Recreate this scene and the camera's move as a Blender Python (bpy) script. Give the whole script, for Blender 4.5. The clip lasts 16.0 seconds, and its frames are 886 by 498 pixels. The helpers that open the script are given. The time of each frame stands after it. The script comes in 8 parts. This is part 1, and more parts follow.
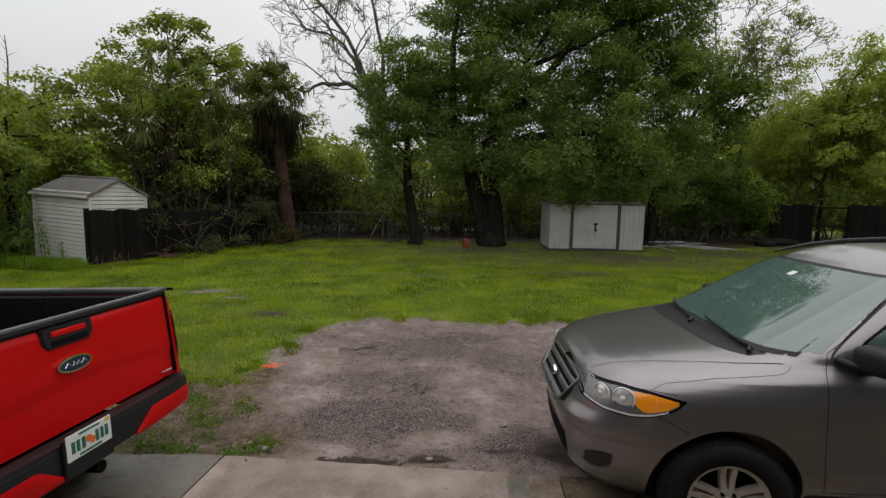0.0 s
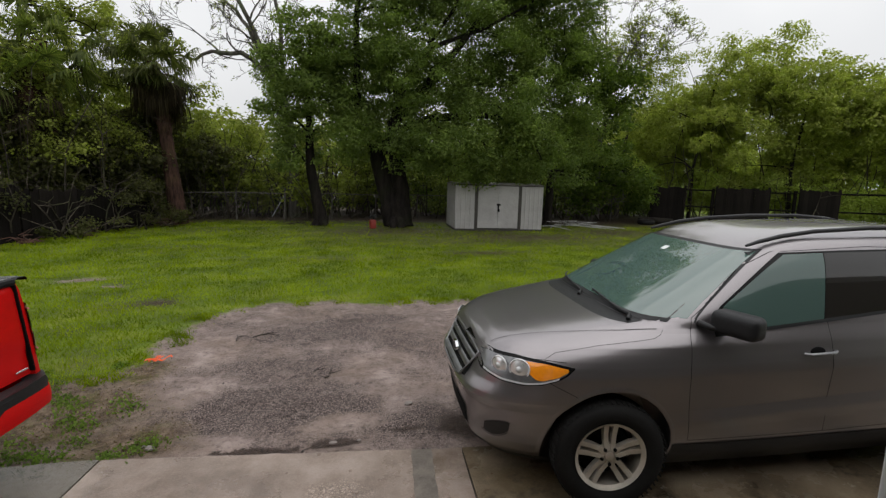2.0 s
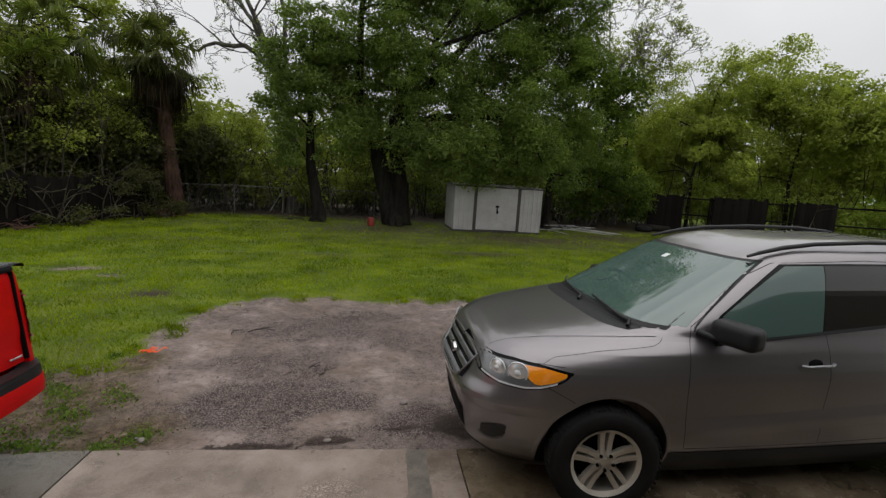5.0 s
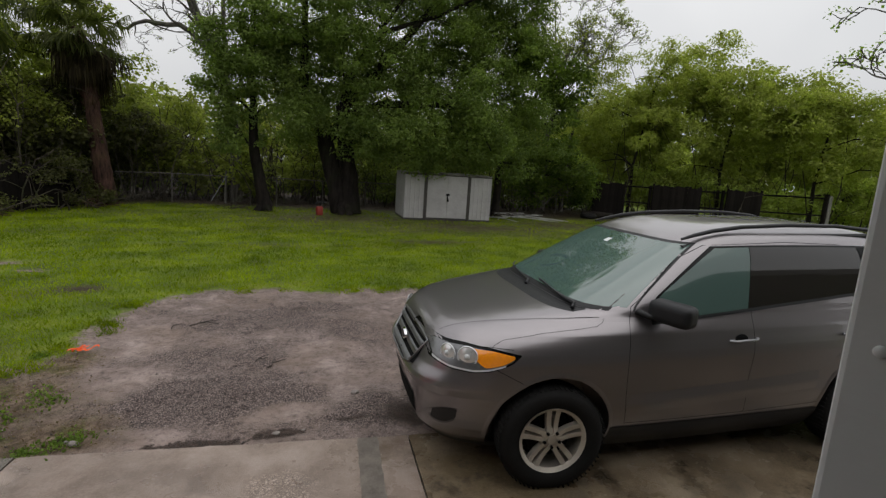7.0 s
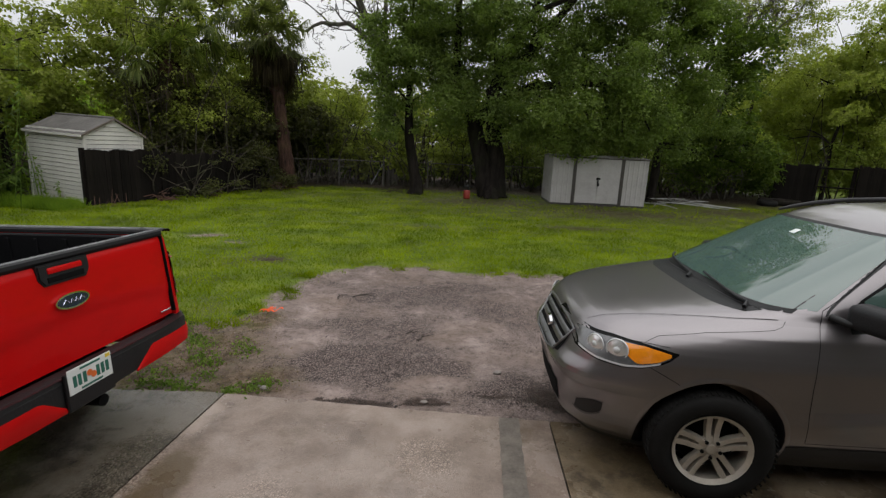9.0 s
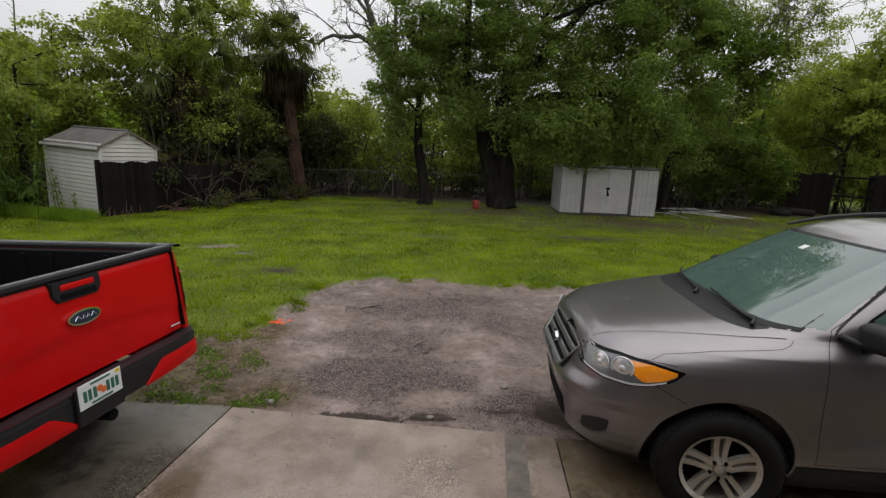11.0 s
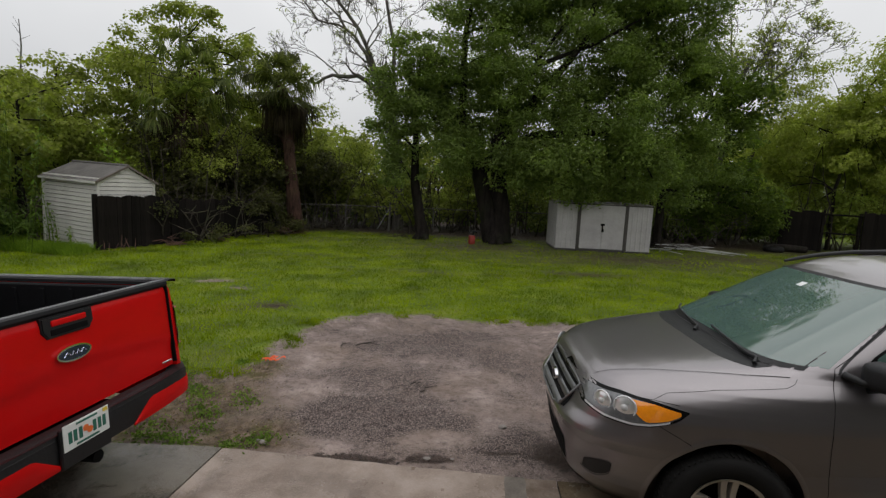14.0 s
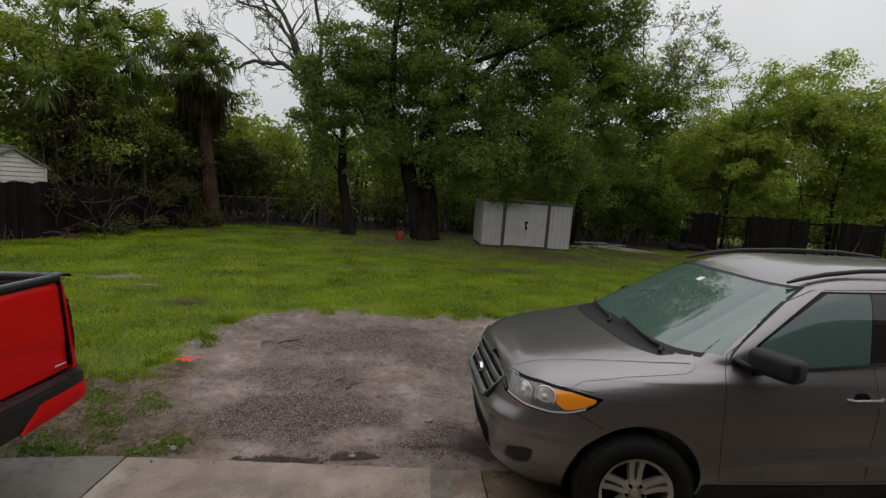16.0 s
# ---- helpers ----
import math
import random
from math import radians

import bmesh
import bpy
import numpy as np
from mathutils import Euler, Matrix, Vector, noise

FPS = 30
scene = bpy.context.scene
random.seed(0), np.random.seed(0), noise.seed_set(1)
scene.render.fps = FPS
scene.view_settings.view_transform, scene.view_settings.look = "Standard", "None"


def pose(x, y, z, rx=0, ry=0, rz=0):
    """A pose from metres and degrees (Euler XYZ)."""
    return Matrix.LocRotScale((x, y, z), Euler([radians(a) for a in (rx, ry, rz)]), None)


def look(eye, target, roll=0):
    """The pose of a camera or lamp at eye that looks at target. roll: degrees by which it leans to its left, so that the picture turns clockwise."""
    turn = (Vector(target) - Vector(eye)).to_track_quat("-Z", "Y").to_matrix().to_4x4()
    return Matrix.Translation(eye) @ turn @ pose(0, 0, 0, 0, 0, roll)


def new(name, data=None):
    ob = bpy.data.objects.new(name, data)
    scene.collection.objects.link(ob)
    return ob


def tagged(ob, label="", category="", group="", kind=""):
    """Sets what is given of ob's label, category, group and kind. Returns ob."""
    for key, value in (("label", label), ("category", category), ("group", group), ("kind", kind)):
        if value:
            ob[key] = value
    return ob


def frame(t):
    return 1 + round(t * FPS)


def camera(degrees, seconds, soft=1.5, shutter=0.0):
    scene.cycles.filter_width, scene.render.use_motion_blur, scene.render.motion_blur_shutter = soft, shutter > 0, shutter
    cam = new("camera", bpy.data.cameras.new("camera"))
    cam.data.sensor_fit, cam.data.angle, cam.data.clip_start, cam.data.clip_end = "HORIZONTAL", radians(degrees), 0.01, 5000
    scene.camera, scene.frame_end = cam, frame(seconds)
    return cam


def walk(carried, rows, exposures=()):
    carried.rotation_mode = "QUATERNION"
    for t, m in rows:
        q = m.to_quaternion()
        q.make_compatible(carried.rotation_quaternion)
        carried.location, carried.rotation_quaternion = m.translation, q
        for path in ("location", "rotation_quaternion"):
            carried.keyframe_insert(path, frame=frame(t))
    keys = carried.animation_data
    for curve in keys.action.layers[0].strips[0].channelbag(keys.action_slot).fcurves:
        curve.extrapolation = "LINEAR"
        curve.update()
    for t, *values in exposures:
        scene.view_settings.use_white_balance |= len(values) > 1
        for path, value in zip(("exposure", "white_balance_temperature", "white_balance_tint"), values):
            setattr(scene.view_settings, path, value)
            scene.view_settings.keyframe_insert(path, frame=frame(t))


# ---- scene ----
cam = camera(85.2, 16.0, soft=1.35)
PATH = [
    (0, (-0.0234, -0.0352, 2.1548), (-0.0197, 1.9521, 1.9301), 0.99),
    (0.5, (0.0069, -0.0234, 2.1513), (0.1070, 1.9597, 1.9117), 0.45),
    (1, (0.0154, -0.0203, 2.1431), (0.1786, 1.9576, 1.8961), 0.44),
    (1.5, (0.0215, -0.0052, 2.1359), (0.2741, 1.9605, 1.8668), 1.11),
    (2, (0.0341, -0.0040, 2.1365), (0.4145, 1.9374, 1.8430), 1.60),
    (2.5, (0.0302, -0.0130, 2.1532), (0.5319, 1.9085, 1.9163), 1.92),
    (3, (0.0290, -0.0127, 2.1462), (0.6144, 1.8905, 1.9585), 2.05),
    (3.5, (0.0150, 0.0185, 2.1372), (0.5820, 1.9194, 1.8823), 2.83),
    (4, (0.0092, 0.0172, 2.1368), (0.5198, 1.9290, 1.8467), 3.25),
    (4.5, (0.0030, 0.0196, 2.1323), (0.4319, 1.9511, 1.8403), 3.53),
    (4.7, (-0.0011, 0.0176, 2.1357), (0.3934, 1.9563, 1.8431), 3.58),
    (6.8, (0.0067, 0.0127, 2.1273), (0.5167, 1.9224, 1.8226), 3.56),
    (7, (0.0188, 0.0158, 2.1204), (0.6093, 1.8985, 1.7942), 3.69),
    (7.5, (0.0263, 0.0231, 2.1189), (0.6217, 1.8958, 1.7467), 3.23),
    (8, (-0.0076, 0.0258, 2.1145), (0.2964, 1.9601, 1.7072), 3.94),
    (8.2, (-0.0208, 0.0207, 2.1124), (0.0988, 1.9729, 1.6946), 4.18),
    (10.3, (-0.0044, -0.0055, 2.1545), (-0.0265, 1.9489, 1.7303), 2.14),
    (10.5, (0.0027, -0.0001, 2.1585), (-0.0131, 1.9529, 1.7281), 2.13),
    (11, (0.0110, -0.0057, 2.1823), (-0.0204, 1.9557, 1.7926), 2.40),
    (11.5, (0.0199, -0.0047, 2.1900), (-0.0325, 1.9740, 1.9037), 2.18),
    (12, (0.0042, 0.0042, 2.1830), (-0.2120, 1.9689, 1.8778), 0.60),
    (12.5, (-0.0121, 0.0050, 2.1642), (-0.5005, 1.9109, 1.8051), -1.50),
    (13, (-0.0180, 0.0039, 2.1621), (-0.5419, 1.8919, 1.7609), -0.86),
    (13.5, (-0.0072, 0.0152, 2.1705), (-0.3063, 1.9585, 1.8041), 0.98),
    (14, (-0.0109, 0.0068, 2.1836), (-0.0301, 1.9916, 1.9380), 2.69),
    (14.5, (-0.0077, 0.0035, 2.1867), (0.1998, 1.9834, 1.9950), 3.20),
    (15, (0.0125, 0.0070, 2.1809), (0.3541, 1.9698, 2.0051), 3.26),
    (15.5, (-0.0009, 0.0091, 2.1736), (0.3679, 1.9672, 2.0011), 3.53),
    (16, (-0.0094, 0.0114, 2.1735), (0.2696, 1.9768, 1.9297), 4.24),
]
walk(cam, [(t, look(eye, target, roll)) for t, eye, target, roll in PATH], [(0.0, -0.03), (2.0, 0.14), (2.5, 0.16), (3.5, 0.0), (4.5, -0.06), (7.0, -0.05), (7.5, 0.1), (8.0, 0.2), (10.5, 0.0), (11.0, 0.1), (12.0, -0.14), (12.5, -0.16), (13.0, -0.1), (13.5, 0.08), (14.0, -0.06), (15.0, -0.12), (15.5, -0.14), (16.0, -0.22)])

# ---- world and light: a low overcast sky after rain ----
world = bpy.data.worlds.new("overcast")
scene.world = world
world.use_nodes = True
wn, wl = world.node_tree.nodes, world.node_tree.links
sky = wn.new("ShaderNodeTexSky")
sky.sky_type, sky.sun_disc = "NISHITA", False
sky.sun_elevation, sky.sun_rotation = radians(80), radians(143)
sky.air_density, sky.dust_density = 1.0, 3.0
grey = wn.new("ShaderNodeHueSaturation")
grey.inputs["Saturation"].default_value = 0.12
wl.new(sky.outputs[0], grey.inputs["Color"])
cloud_at = wn.new("ShaderNodeTexCoord")
cloud = wn.new("ShaderNodeTexNoise")
cloud.inputs["Scale"].default_value, cloud.inputs["Detail"].default_value = 1.6, 4
wl.new(cloud_at.outputs["Generated"], cloud.inputs["Vector"])
cloud_ramp = wn.new("ShaderNodeValToRGB")
cloud_ramp.color_ramp.elements[0].position, cloud_ramp.color_ramp.elements[1].position = 0.3, 0.75
cloud_ramp.color_ramp.elements[0].color = (7.9, 8.05, 8.35, 1)
cloud_ramp.color_ramp.elements[1].color = (10.8, 10.85, 10.9, 1)
wl.new(cloud.outputs["Fac"], cloud_ramp.inputs["Fac"])
deck = wn.new("ShaderNodeMix")
deck.data_type = "RGBA"
deck.inputs["Factor"].default_value = 0.88
wl.new(grey.outputs[0], deck.inputs["A"])
# an overcast sky is brighter overhead than towards the horizon
height = wn.new("ShaderNodeSeparateXYZ")
wl.new(cloud_at.outputs["Generated"], height.inputs[0])
lift = wn.new("ShaderNodeMapRange")
lift.inputs["To Min"].default_value, lift.inputs["To Max"].default_value = 0.70, 1.45
wl.new(height.outputs["Z"], lift.inputs["Value"])
dome = wn.new("ShaderNodeMix")
dome.data_type, dome.blend_type = "RGBA", "MULTIPLY"
dome.inputs["Factor"].default_value = 1.0
wl.new(cloud_ramp.outputs[0], dome.inputs["A"])
wl.new(lift.outputs[0], dome.inputs["B"])
wl.new(dome.outputs["Result"], deck.inputs["B"])
wn["Background"].inputs["Strength"].default_value = 0.1
wl.new(deck.outputs["Result"], wn["Background"].inputs["Color"])

sun = new("sun", bpy.data.lights.new("sun", "SUN"))
sun.data.energy, sun.data.angle, sun.data.color = 0.6, radians(85), (1.0, 0.97, 0.92)
sun.matrix_world = look((0, 0, 30), (-3, 4, 0))

# ---- materials ----
def material(name, rough=0.6, metal=0.0, spec=0.5):
    m = bpy.data.materials.new(name)
    m.use_nodes = True
    b = m.node_tree.nodes["Principled BSDF"]
    b.inputs["Roughness"].default_value, b.inputs["Metallic"].default_value = rough, metal
    b.inputs["Specular IOR Level"].default_value = spec
    return m, m.node_tree.nodes, m.node_tree.links, b


def noise_at(n, l, scale, detail=5, rough=0.6, coord="Object", stretch=None):
    c = n.new("ShaderNodeTexCoord")
    t = n.new("ShaderNodeTexNoise")
    t.inputs["Scale"].default_value, t.inputs["Detail"].default_value, t.inputs["Roughness"].default_value = scale, detail, rough
    src = c.outputs[coord]
    if stretch:
        mp = n.new("ShaderNodeMapping")
        mp.inputs["Scale"].default_value = stretch
        l.new(src, mp.inputs["Vector"])
        src = mp.outputs[0]
    l.new(src, t.inputs["Vector"])
    return t.outputs["Fac"]


def ramp(n, l, fac, stops):
    r = n.new("ShaderNodeValToRGB")
    e = r.color_ramp.elements
    while len(e) < len(stops):
        e.new(0.5)
    for s, (p, c) in zip(e, stops):
        s.position, s.color = p, (*c, 1)
    l.new(fac, r.inputs["Fac"])
    return r.outputs["Color"]


def mix(n, l, fac, a, b, how="MIX"):
    x = n.new("ShaderNodeMix")
    x.data_type, x.blend_type = "RGBA", how
    for key, v in (("Factor", fac), ("A", a), ("B", b)):
        if isinstance(v, (int, float)):
            x.inputs[key].default_value = v
        elif isinstance(v, tuple):
            x.inputs[key].default_value = (*v, 1)
        else:
            l.new(v, x.inputs[key])
    return x.outputs["Result"]


def math_node(n, l, op, a, b=0.0):
    x = n.new("ShaderNodeMath")
    x.operation = op
    for i, v in enumerate((a, b)):
        if isinstance(v, (int, float)):
            x.inputs[i].default_value = v
        else:
            l.new(v, x.inputs[i])
    return x.outputs[0]


def bump(n, l, b, height, strength=0.3, distance=0.01):
    x = n.new("ShaderNodeBump")
    x.inputs["Strength"].default_value, x.inputs["Distance"].default_value = strength, distance
    l.new(height, x.inputs["Height"])
    l.new(x.outputs[0], b.inputs["Normal"])


def plain(name, color, rough=0.5, metal=0.0, vary=0.12, scale=9.0, bumpy=0.0, coat=0.0, spec=0.5):
    """A surface with a little grain at two scales."""
    m, n, l, b = material(name, rough, metal, spec)
    big, fine = noise_at(n, l, scale), noise_at(n, l, scale * 9, 3)
    lo, hi = tuple(c * (1 - vary) for c in color), tuple(min(1, c * (1 + vary)) for c in color)
    base = ramp(n, l, big, [(0.3, lo), (0.7, hi)])
    base = mix(n, l, 0.25, base, ramp(n, l, fine, [(0.35, lo), (0.65, hi)]))
    l.new(base, b.inputs["Base Color"])
    rr = n.new("ShaderNodeMapRange")
    rr.inputs["To Min"].default_value, rr.inputs["To Max"].default_value = max(0.02, rough - 0.08), min(1, rough + 0.08)
    l.new(big, rr.inputs["Value"])
    l.new(rr.outputs[0], b.inputs["Roughness"])
    if bumpy:
        bump(n, l, b, fine, bumpy)
    if coat:
        b.inputs["Coat Weight"].default_value, b.inputs["Coat Roughness"].default_value = coat, 0.06
    return m


def paint(name, color, metal, rough, spec=0.5, coat=1.0, dusty=0.05, grime=0.0):
    """Car paint under a wet clear coat, with drops and a little dust."""
    m, n, l, b = material(name, rough, metal, spec)
    flake = noise_at(n, l, 900, 2)
    dust = noise_at(n, l, 3.5, 6)
    base = ramp(n, l, flake, [(0.3, tuple(c * 0.82 for c in color)), (0.7, tuple(min(1, c * 1.15) for c in color))])
    base = mix(n, l, ramp(n, l, dust, [(0.55, (0, 0, 0)), (0.9, (dusty,) * 3)]), base, (0.2, 0.18, 0.15))
    if grime:
        smear = ramp(n, l, noise_at(n, l, 2.2, 6, 0.7, stretch=(1, 1, 2.6)), [(0.5, (0, 0, 0)), (0.72, (grime,) * 3)])
        base = mix(n, l, smear, base, tuple(c * 0.25 + 0.004 for c in color))
    l.new(base, b.inputs["Base Color"])
    b.inputs["Coat Weight"].default_value, b.inputs["Coat IOR"].default_value = coat, 1.5
    l.new(ramp(n, l, dust, [(0.4, (0.015,) * 3), (0.8, (0.07,) * 3)]), b.inputs["Coat Roughness"])
    drops = n.new("ShaderNodeTexVoronoi")
    drops.inputs["Scale"].default_value = 70
    bead = ramp(n, l, drops.outputs["Distance"], [(0.12, (1, 1, 1)), (0.3, (0, 0, 0))])
    few = ramp(n, l, noise_at(n, l, 12, 3), [(0.5, (0, 0, 0)), (0.62, (1, 1, 1))])
    bead = mix(n, l, 1.0, bead, few, "MULTIPLY")
    bp = n.new("ShaderNodeBump")
    bp.inputs["Strength"].default_value, bp.inputs["Distance"].default_value = 0.12, 0.002
    l.new(bead, bp.inputs["Height"])
    l.new(bp.outputs[0], b.inputs["Coat Normal"])
    return m


def glass_tint(name, color, through_it=0.6, ior=1.6, dull=0.12):
    m, n, l, b = material(name, 0.03)
    b.inputs["Base Color"].default_value = (*color, 1)
    b.inputs["Transmission Weight"].default_value, b.inputs["IOR"].default_value = through_it, ior
    smear = noise_at(n, l, 6, 5)
    l.new(ramp(n, l, smear, [(0.4, (0.02,) * 3), (0.8, (dull,) * 3)]), b.inputs["Roughness"])
    return m


def leaf_material(name, dark, mid, light, shine=0.45, patch=0.5):
    """Leaves: each takes its own tone, and whole sprays drift lighter or yellower."""
    m, n, l, b = material(name, shine, 0.0, 0.10)
    geo = n.new("ShaderNodeNewGeometry")
    tone = ramp(n, l, geo.outputs["Random Per Island"], [(0.0, dark), (0.55, mid), (1.0, light)])
    drift = ramp(n, l, noise_at(n, l, 0.75, 4), [(0.38, tuple(c * 0.45 for c in mid)), (0.64, light)])
    base = mix(n, l, patch, tone, drift)
    l.new(base, b.inputs["Base Color"])
    tr = n.new("ShaderNodeBsdfTranslucent")
    l.new(mix(n, l, 1.0, base, (1.0, 1.15, 0.5), "MULTIPLY"), tr.inputs["Color"])
    ms = n.new("ShaderNodeMixShader")
    ms.inputs["Fac"].default_value = 0.58
    l.new(b.outputs[0], ms.inputs[1])
    l.new(tr.outputs[0], ms.inputs[2])
    l.new(ms.outputs[0], n["Material Output"].inputs["Surface"])
    return m


def bark(name, dark, light, scale=7.0):
    m, n, l, b = material(name, 0.85, 0.0, 0.12)
    rid = noise_at(n, l, scale, 6, 0.7, stretch=(1, 1, 0.22))
    moss = noise_at(n, l, 1.3, 4)
    base = ramp(n, l, rid, [(0.35, dark), (0.65, light)])
    base = mix(n, l, ramp(n, l, moss, [(0.52, (0, 0, 0)), (0.7, (0.55,) * 3)]), base, tuple(c * k for c, k in zip(light, (0.8, 1.2, 0.6))))
    l.new(base, b.inputs["Base Color"])
    bump(n, l, b, rid, 0.9, 0.04)
    return m


def old_wood(name, dark, light):
    m, n, l, b = material(name, 0.85, 0.0, 0.12)
    grain = noise_at(n, l, 5, 6, 0.7, stretch=(6, 6, 0.5))
    info = n.new("ShaderNodeObjectInfo")
    each = ramp(n, l, info.outputs["Random"], [(0, (0.55,) * 3), (1, (1.25,) * 3)])
    base = mix(n, l, 1.0, ramp(n, l, grain, [(0.3, dark), (0.7, light)]), each, "MULTIPLY")
    l.new(base, b.inputs["Base Color"])
    bump(n, l, b, grain, 0.5, 0.01)
    return m


PAINT_BRONZE = paint("metallic_bronze_grey_paint", (0.254, 0.233, 0.240), 0.88, 0.33, 0.5, 0.9)
PAINT_RED = paint("red_paint", (0.56, 0.006, 0.006), 0.0, 0.5, 0.05, 0.22, 0.0, 0.22)
TRIM_BLACK = plain("black_trim", (0.014, 0.014, 0.015), 0.45, vary=0.25, bumpy=0.15, spec=0.3)
GLOSS_BLACK = plain("gloss_black_trim", (0.005, 0.005, 0.005), 0.2, vary=0.2, spec=0.15)
CAP_BLACK = plain("matt_black_cap", (0.009, 0.009, 0.0095), 0.55, vary=0.25, spec=0.18, bumpy=0.1)
LINER = plain("bed_liner", (0.006, 0.006, 0.007), 0.7, vary=0.3, scale=30, bumpy=0.5, spec=0.12)
SPORT_RED = plain("dark_graphic", (0.05, 0.008, 0.008), 0.4)
RIDGE_GREY = plain("grey_ridge", (0.27, 0.27, 0.28), 0.3, vary=0.3, scale=5)
WELL = plain("wheel_well", (0.006, 0.006, 0.006), 0.9, spec=0.1)
RUBBER = plain("tyre_rubber", (0.011, 0.0105, 0.010), 0.75, vary=0.3, scale=14, bumpy=0.3, spec=0.18)
ALLOY = plain("silver_alloy", (0.56, 0.51, 0.44), 0.38, 0.6, vary=0.14, scale=12)
ALLOY_DARK = plain("dark_alloy", (0.10, 0.10, 0.10), 0.35, 0.7, vary=0.2)
GRILLE_GREY = plain("grille_grey", (0.22, 0.22, 0.225), 0.3, 0.8, vary=0.15)
CHROME = plain("chrome", (0.75, 0.75, 0.76), 0.12, 1.0, vary=0.05)
WINDSHIELD = glass_tint("windshield_glass", (0.075, 0.125, 0.108), 0.1, 2.1, 0.03)
SIDE_GLASS = glass_tint("side_glass", (0.075, 0.122, 0.108), 0.2, 1.6, 0.03)
DARK_GLASS = glass_tint("privacy_glass", (0.003, 0.0035, 0.0035), 0.05, 1.16)
SMOKE_GLASS = glass_tint("smoked_glass", (0.020, 0.018, 0.016), 0.1, 1.5)
AMBER = plain("amber_lens", (0.85, 0.27, 0.01), 0.15, vary=0.1, scale=40, coat=1)
LAMP_RED = plain("red_lens", (0.16, 0.004, 0.006), 0.15, vary=0.35, scale=20, coat=0.5, spec=0.2)
LAMP_BRIGHT = plain("bright_red_lens", (0.62, 0.02, 0.01), 0.12, vary=0.1, coat=1)
LAMP_DEEP = plain("deep_red_lens", (0.34, 0.008, 0.008), 0.2, vary=0.3, scale=30, coat=0.6, spec=0.2)
LAMP_CLEAR = plain("clear_lens", (0.60, 0.60, 0.60), 0.12, vary=0.15, scale=60, coat=1)
LAMP_PINK = plain("pale_red_lamp_rim", (0.55, 0.20, 0.20), 0.2, coat=0.6)
LAMP_GREY = plain("grey_lamp_lining", (0.15, 0.15, 0.155), 0.2, 0.3, vary=0.25, scale=40, coat=1)
LAMP_BOWL = plain("lamp_bowl", (0.93, 0.93, 0.93), 0.3, 0.75, vary=0.10, scale=30, coat=0.5)
LAMP_SMOKE = plain("smoked_lens", (0.12, 0.125, 0.125), 0.12, vary=0.3, scale=60, coat=1)
FOG_DARK = plain("dark_lamp_recess", (0.014, 0.013, 0.013), 0.6, 0.0, vary=0.3)
BADGE_BLUE = plain("badge_blue", (0.012, 0.02, 0.06), 0.2, coat=1)
PLATE_WHITE = plain("plate_white", (0.72, 0.74, 0.72), 0.4, vary=0.06)
PLATE_GREEN = plain("plate_green", (0.02, 0.13, 0.09), 0.5)
PLATE_ORANGE = plain("plate_orange", (0.75, 0.16, 0.03), 0.5)
STICKER = plain("sticker_yellow", (0.75, 0.55, 0.05), 0.5)
WHITE_SIDING = plain("white_siding", (0.56, 0.54, 0.51), 0.6, vary=0.16, scale=2.2, bumpy=0.1)
ROOF_DIRTY = plain("dirty_roof_metal", (0.24, 0.225, 0.21), 0.7, vary=0.75, scale=2.5, bumpy=0.1, spec=0.3)
# dirty white, greyed further to hold the oak's shade in the colour
WHITE_METAL = plain("white_shed_metal", (0.33, 0.318, 0.31), 0.6, vary=0.16, scale=1.8, bumpy=0.08, spec=0.3)
ROOF_GREY = plain("weathered_roof_sheet", (0.095, 0.088, 0.082), 0.8, vary=0.45, scale=1.5, bumpy=0.2, spec=0.25)
VERGE_BROWN = plain("faded_brown_trim", (0.13, 0.105, 0.09), 0.7, vary=0.2)
FRAME_BROWN = plain("dark_brown_frame", (0.035, 0.03, 0.026), 0.6, vary=0.3)
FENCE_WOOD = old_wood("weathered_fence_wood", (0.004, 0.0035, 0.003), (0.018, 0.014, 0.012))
POST_WOOD = old_wood("grey_post_wood", (0.14, 0.13, 0.12), (0.48, 0.46, 0.43))
RUSTY_WIRE = plain("rusty_wire", (0.13, 0.12, 0.105), 0.6, 0.3, vary=0.4, scale=3)
GALV = plain("galvanised_steel", (0.30, 0.31, 0.31), 0.5, 0.6, vary=0.25)
PVC = plain("white_pipe", (0.36, 0.36, 0.345), 0.5, vary=0.2)
POST_GREY = plain("grey_painted_post", (0.60, 0.605, 0.61), 0.55, vary=0.05, scale=4, bumpy=0.05)
WALL_GREY = plain("grey_house_wall", (0.25, 0.25, 0.245), 0.7, vary=0.08, scale=3, bumpy=0.15)
DISH_WHITE = plain("dish_grey_white", (0.55, 0.55, 0.53), 0.45, vary=0.08)
RED_PLASTIC = plain("red_plastic", (0.22, 0.022, 0.014), 0.5)
ORANGE_PLASTIC = plain("orange_plastic", (0.85, 0.11, 0.02), 0.45)
PALE_STONE = plain("pale_stone", (0.25, 0.22, 0.20), 0.8, vary=0.3, scale=30, bumpy=0.5)
TWIG = plain("wet_twig", (0.035, 0.026, 0.02), 0.7, vary=0.4, scale=30)
TWIG_RED = plain("reddish_dead_stems", (0.085, 0.040, 0.026), 0.8, vary=0.6, scale=6, bumpy=0.3)
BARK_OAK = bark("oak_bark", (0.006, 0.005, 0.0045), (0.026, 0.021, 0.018))
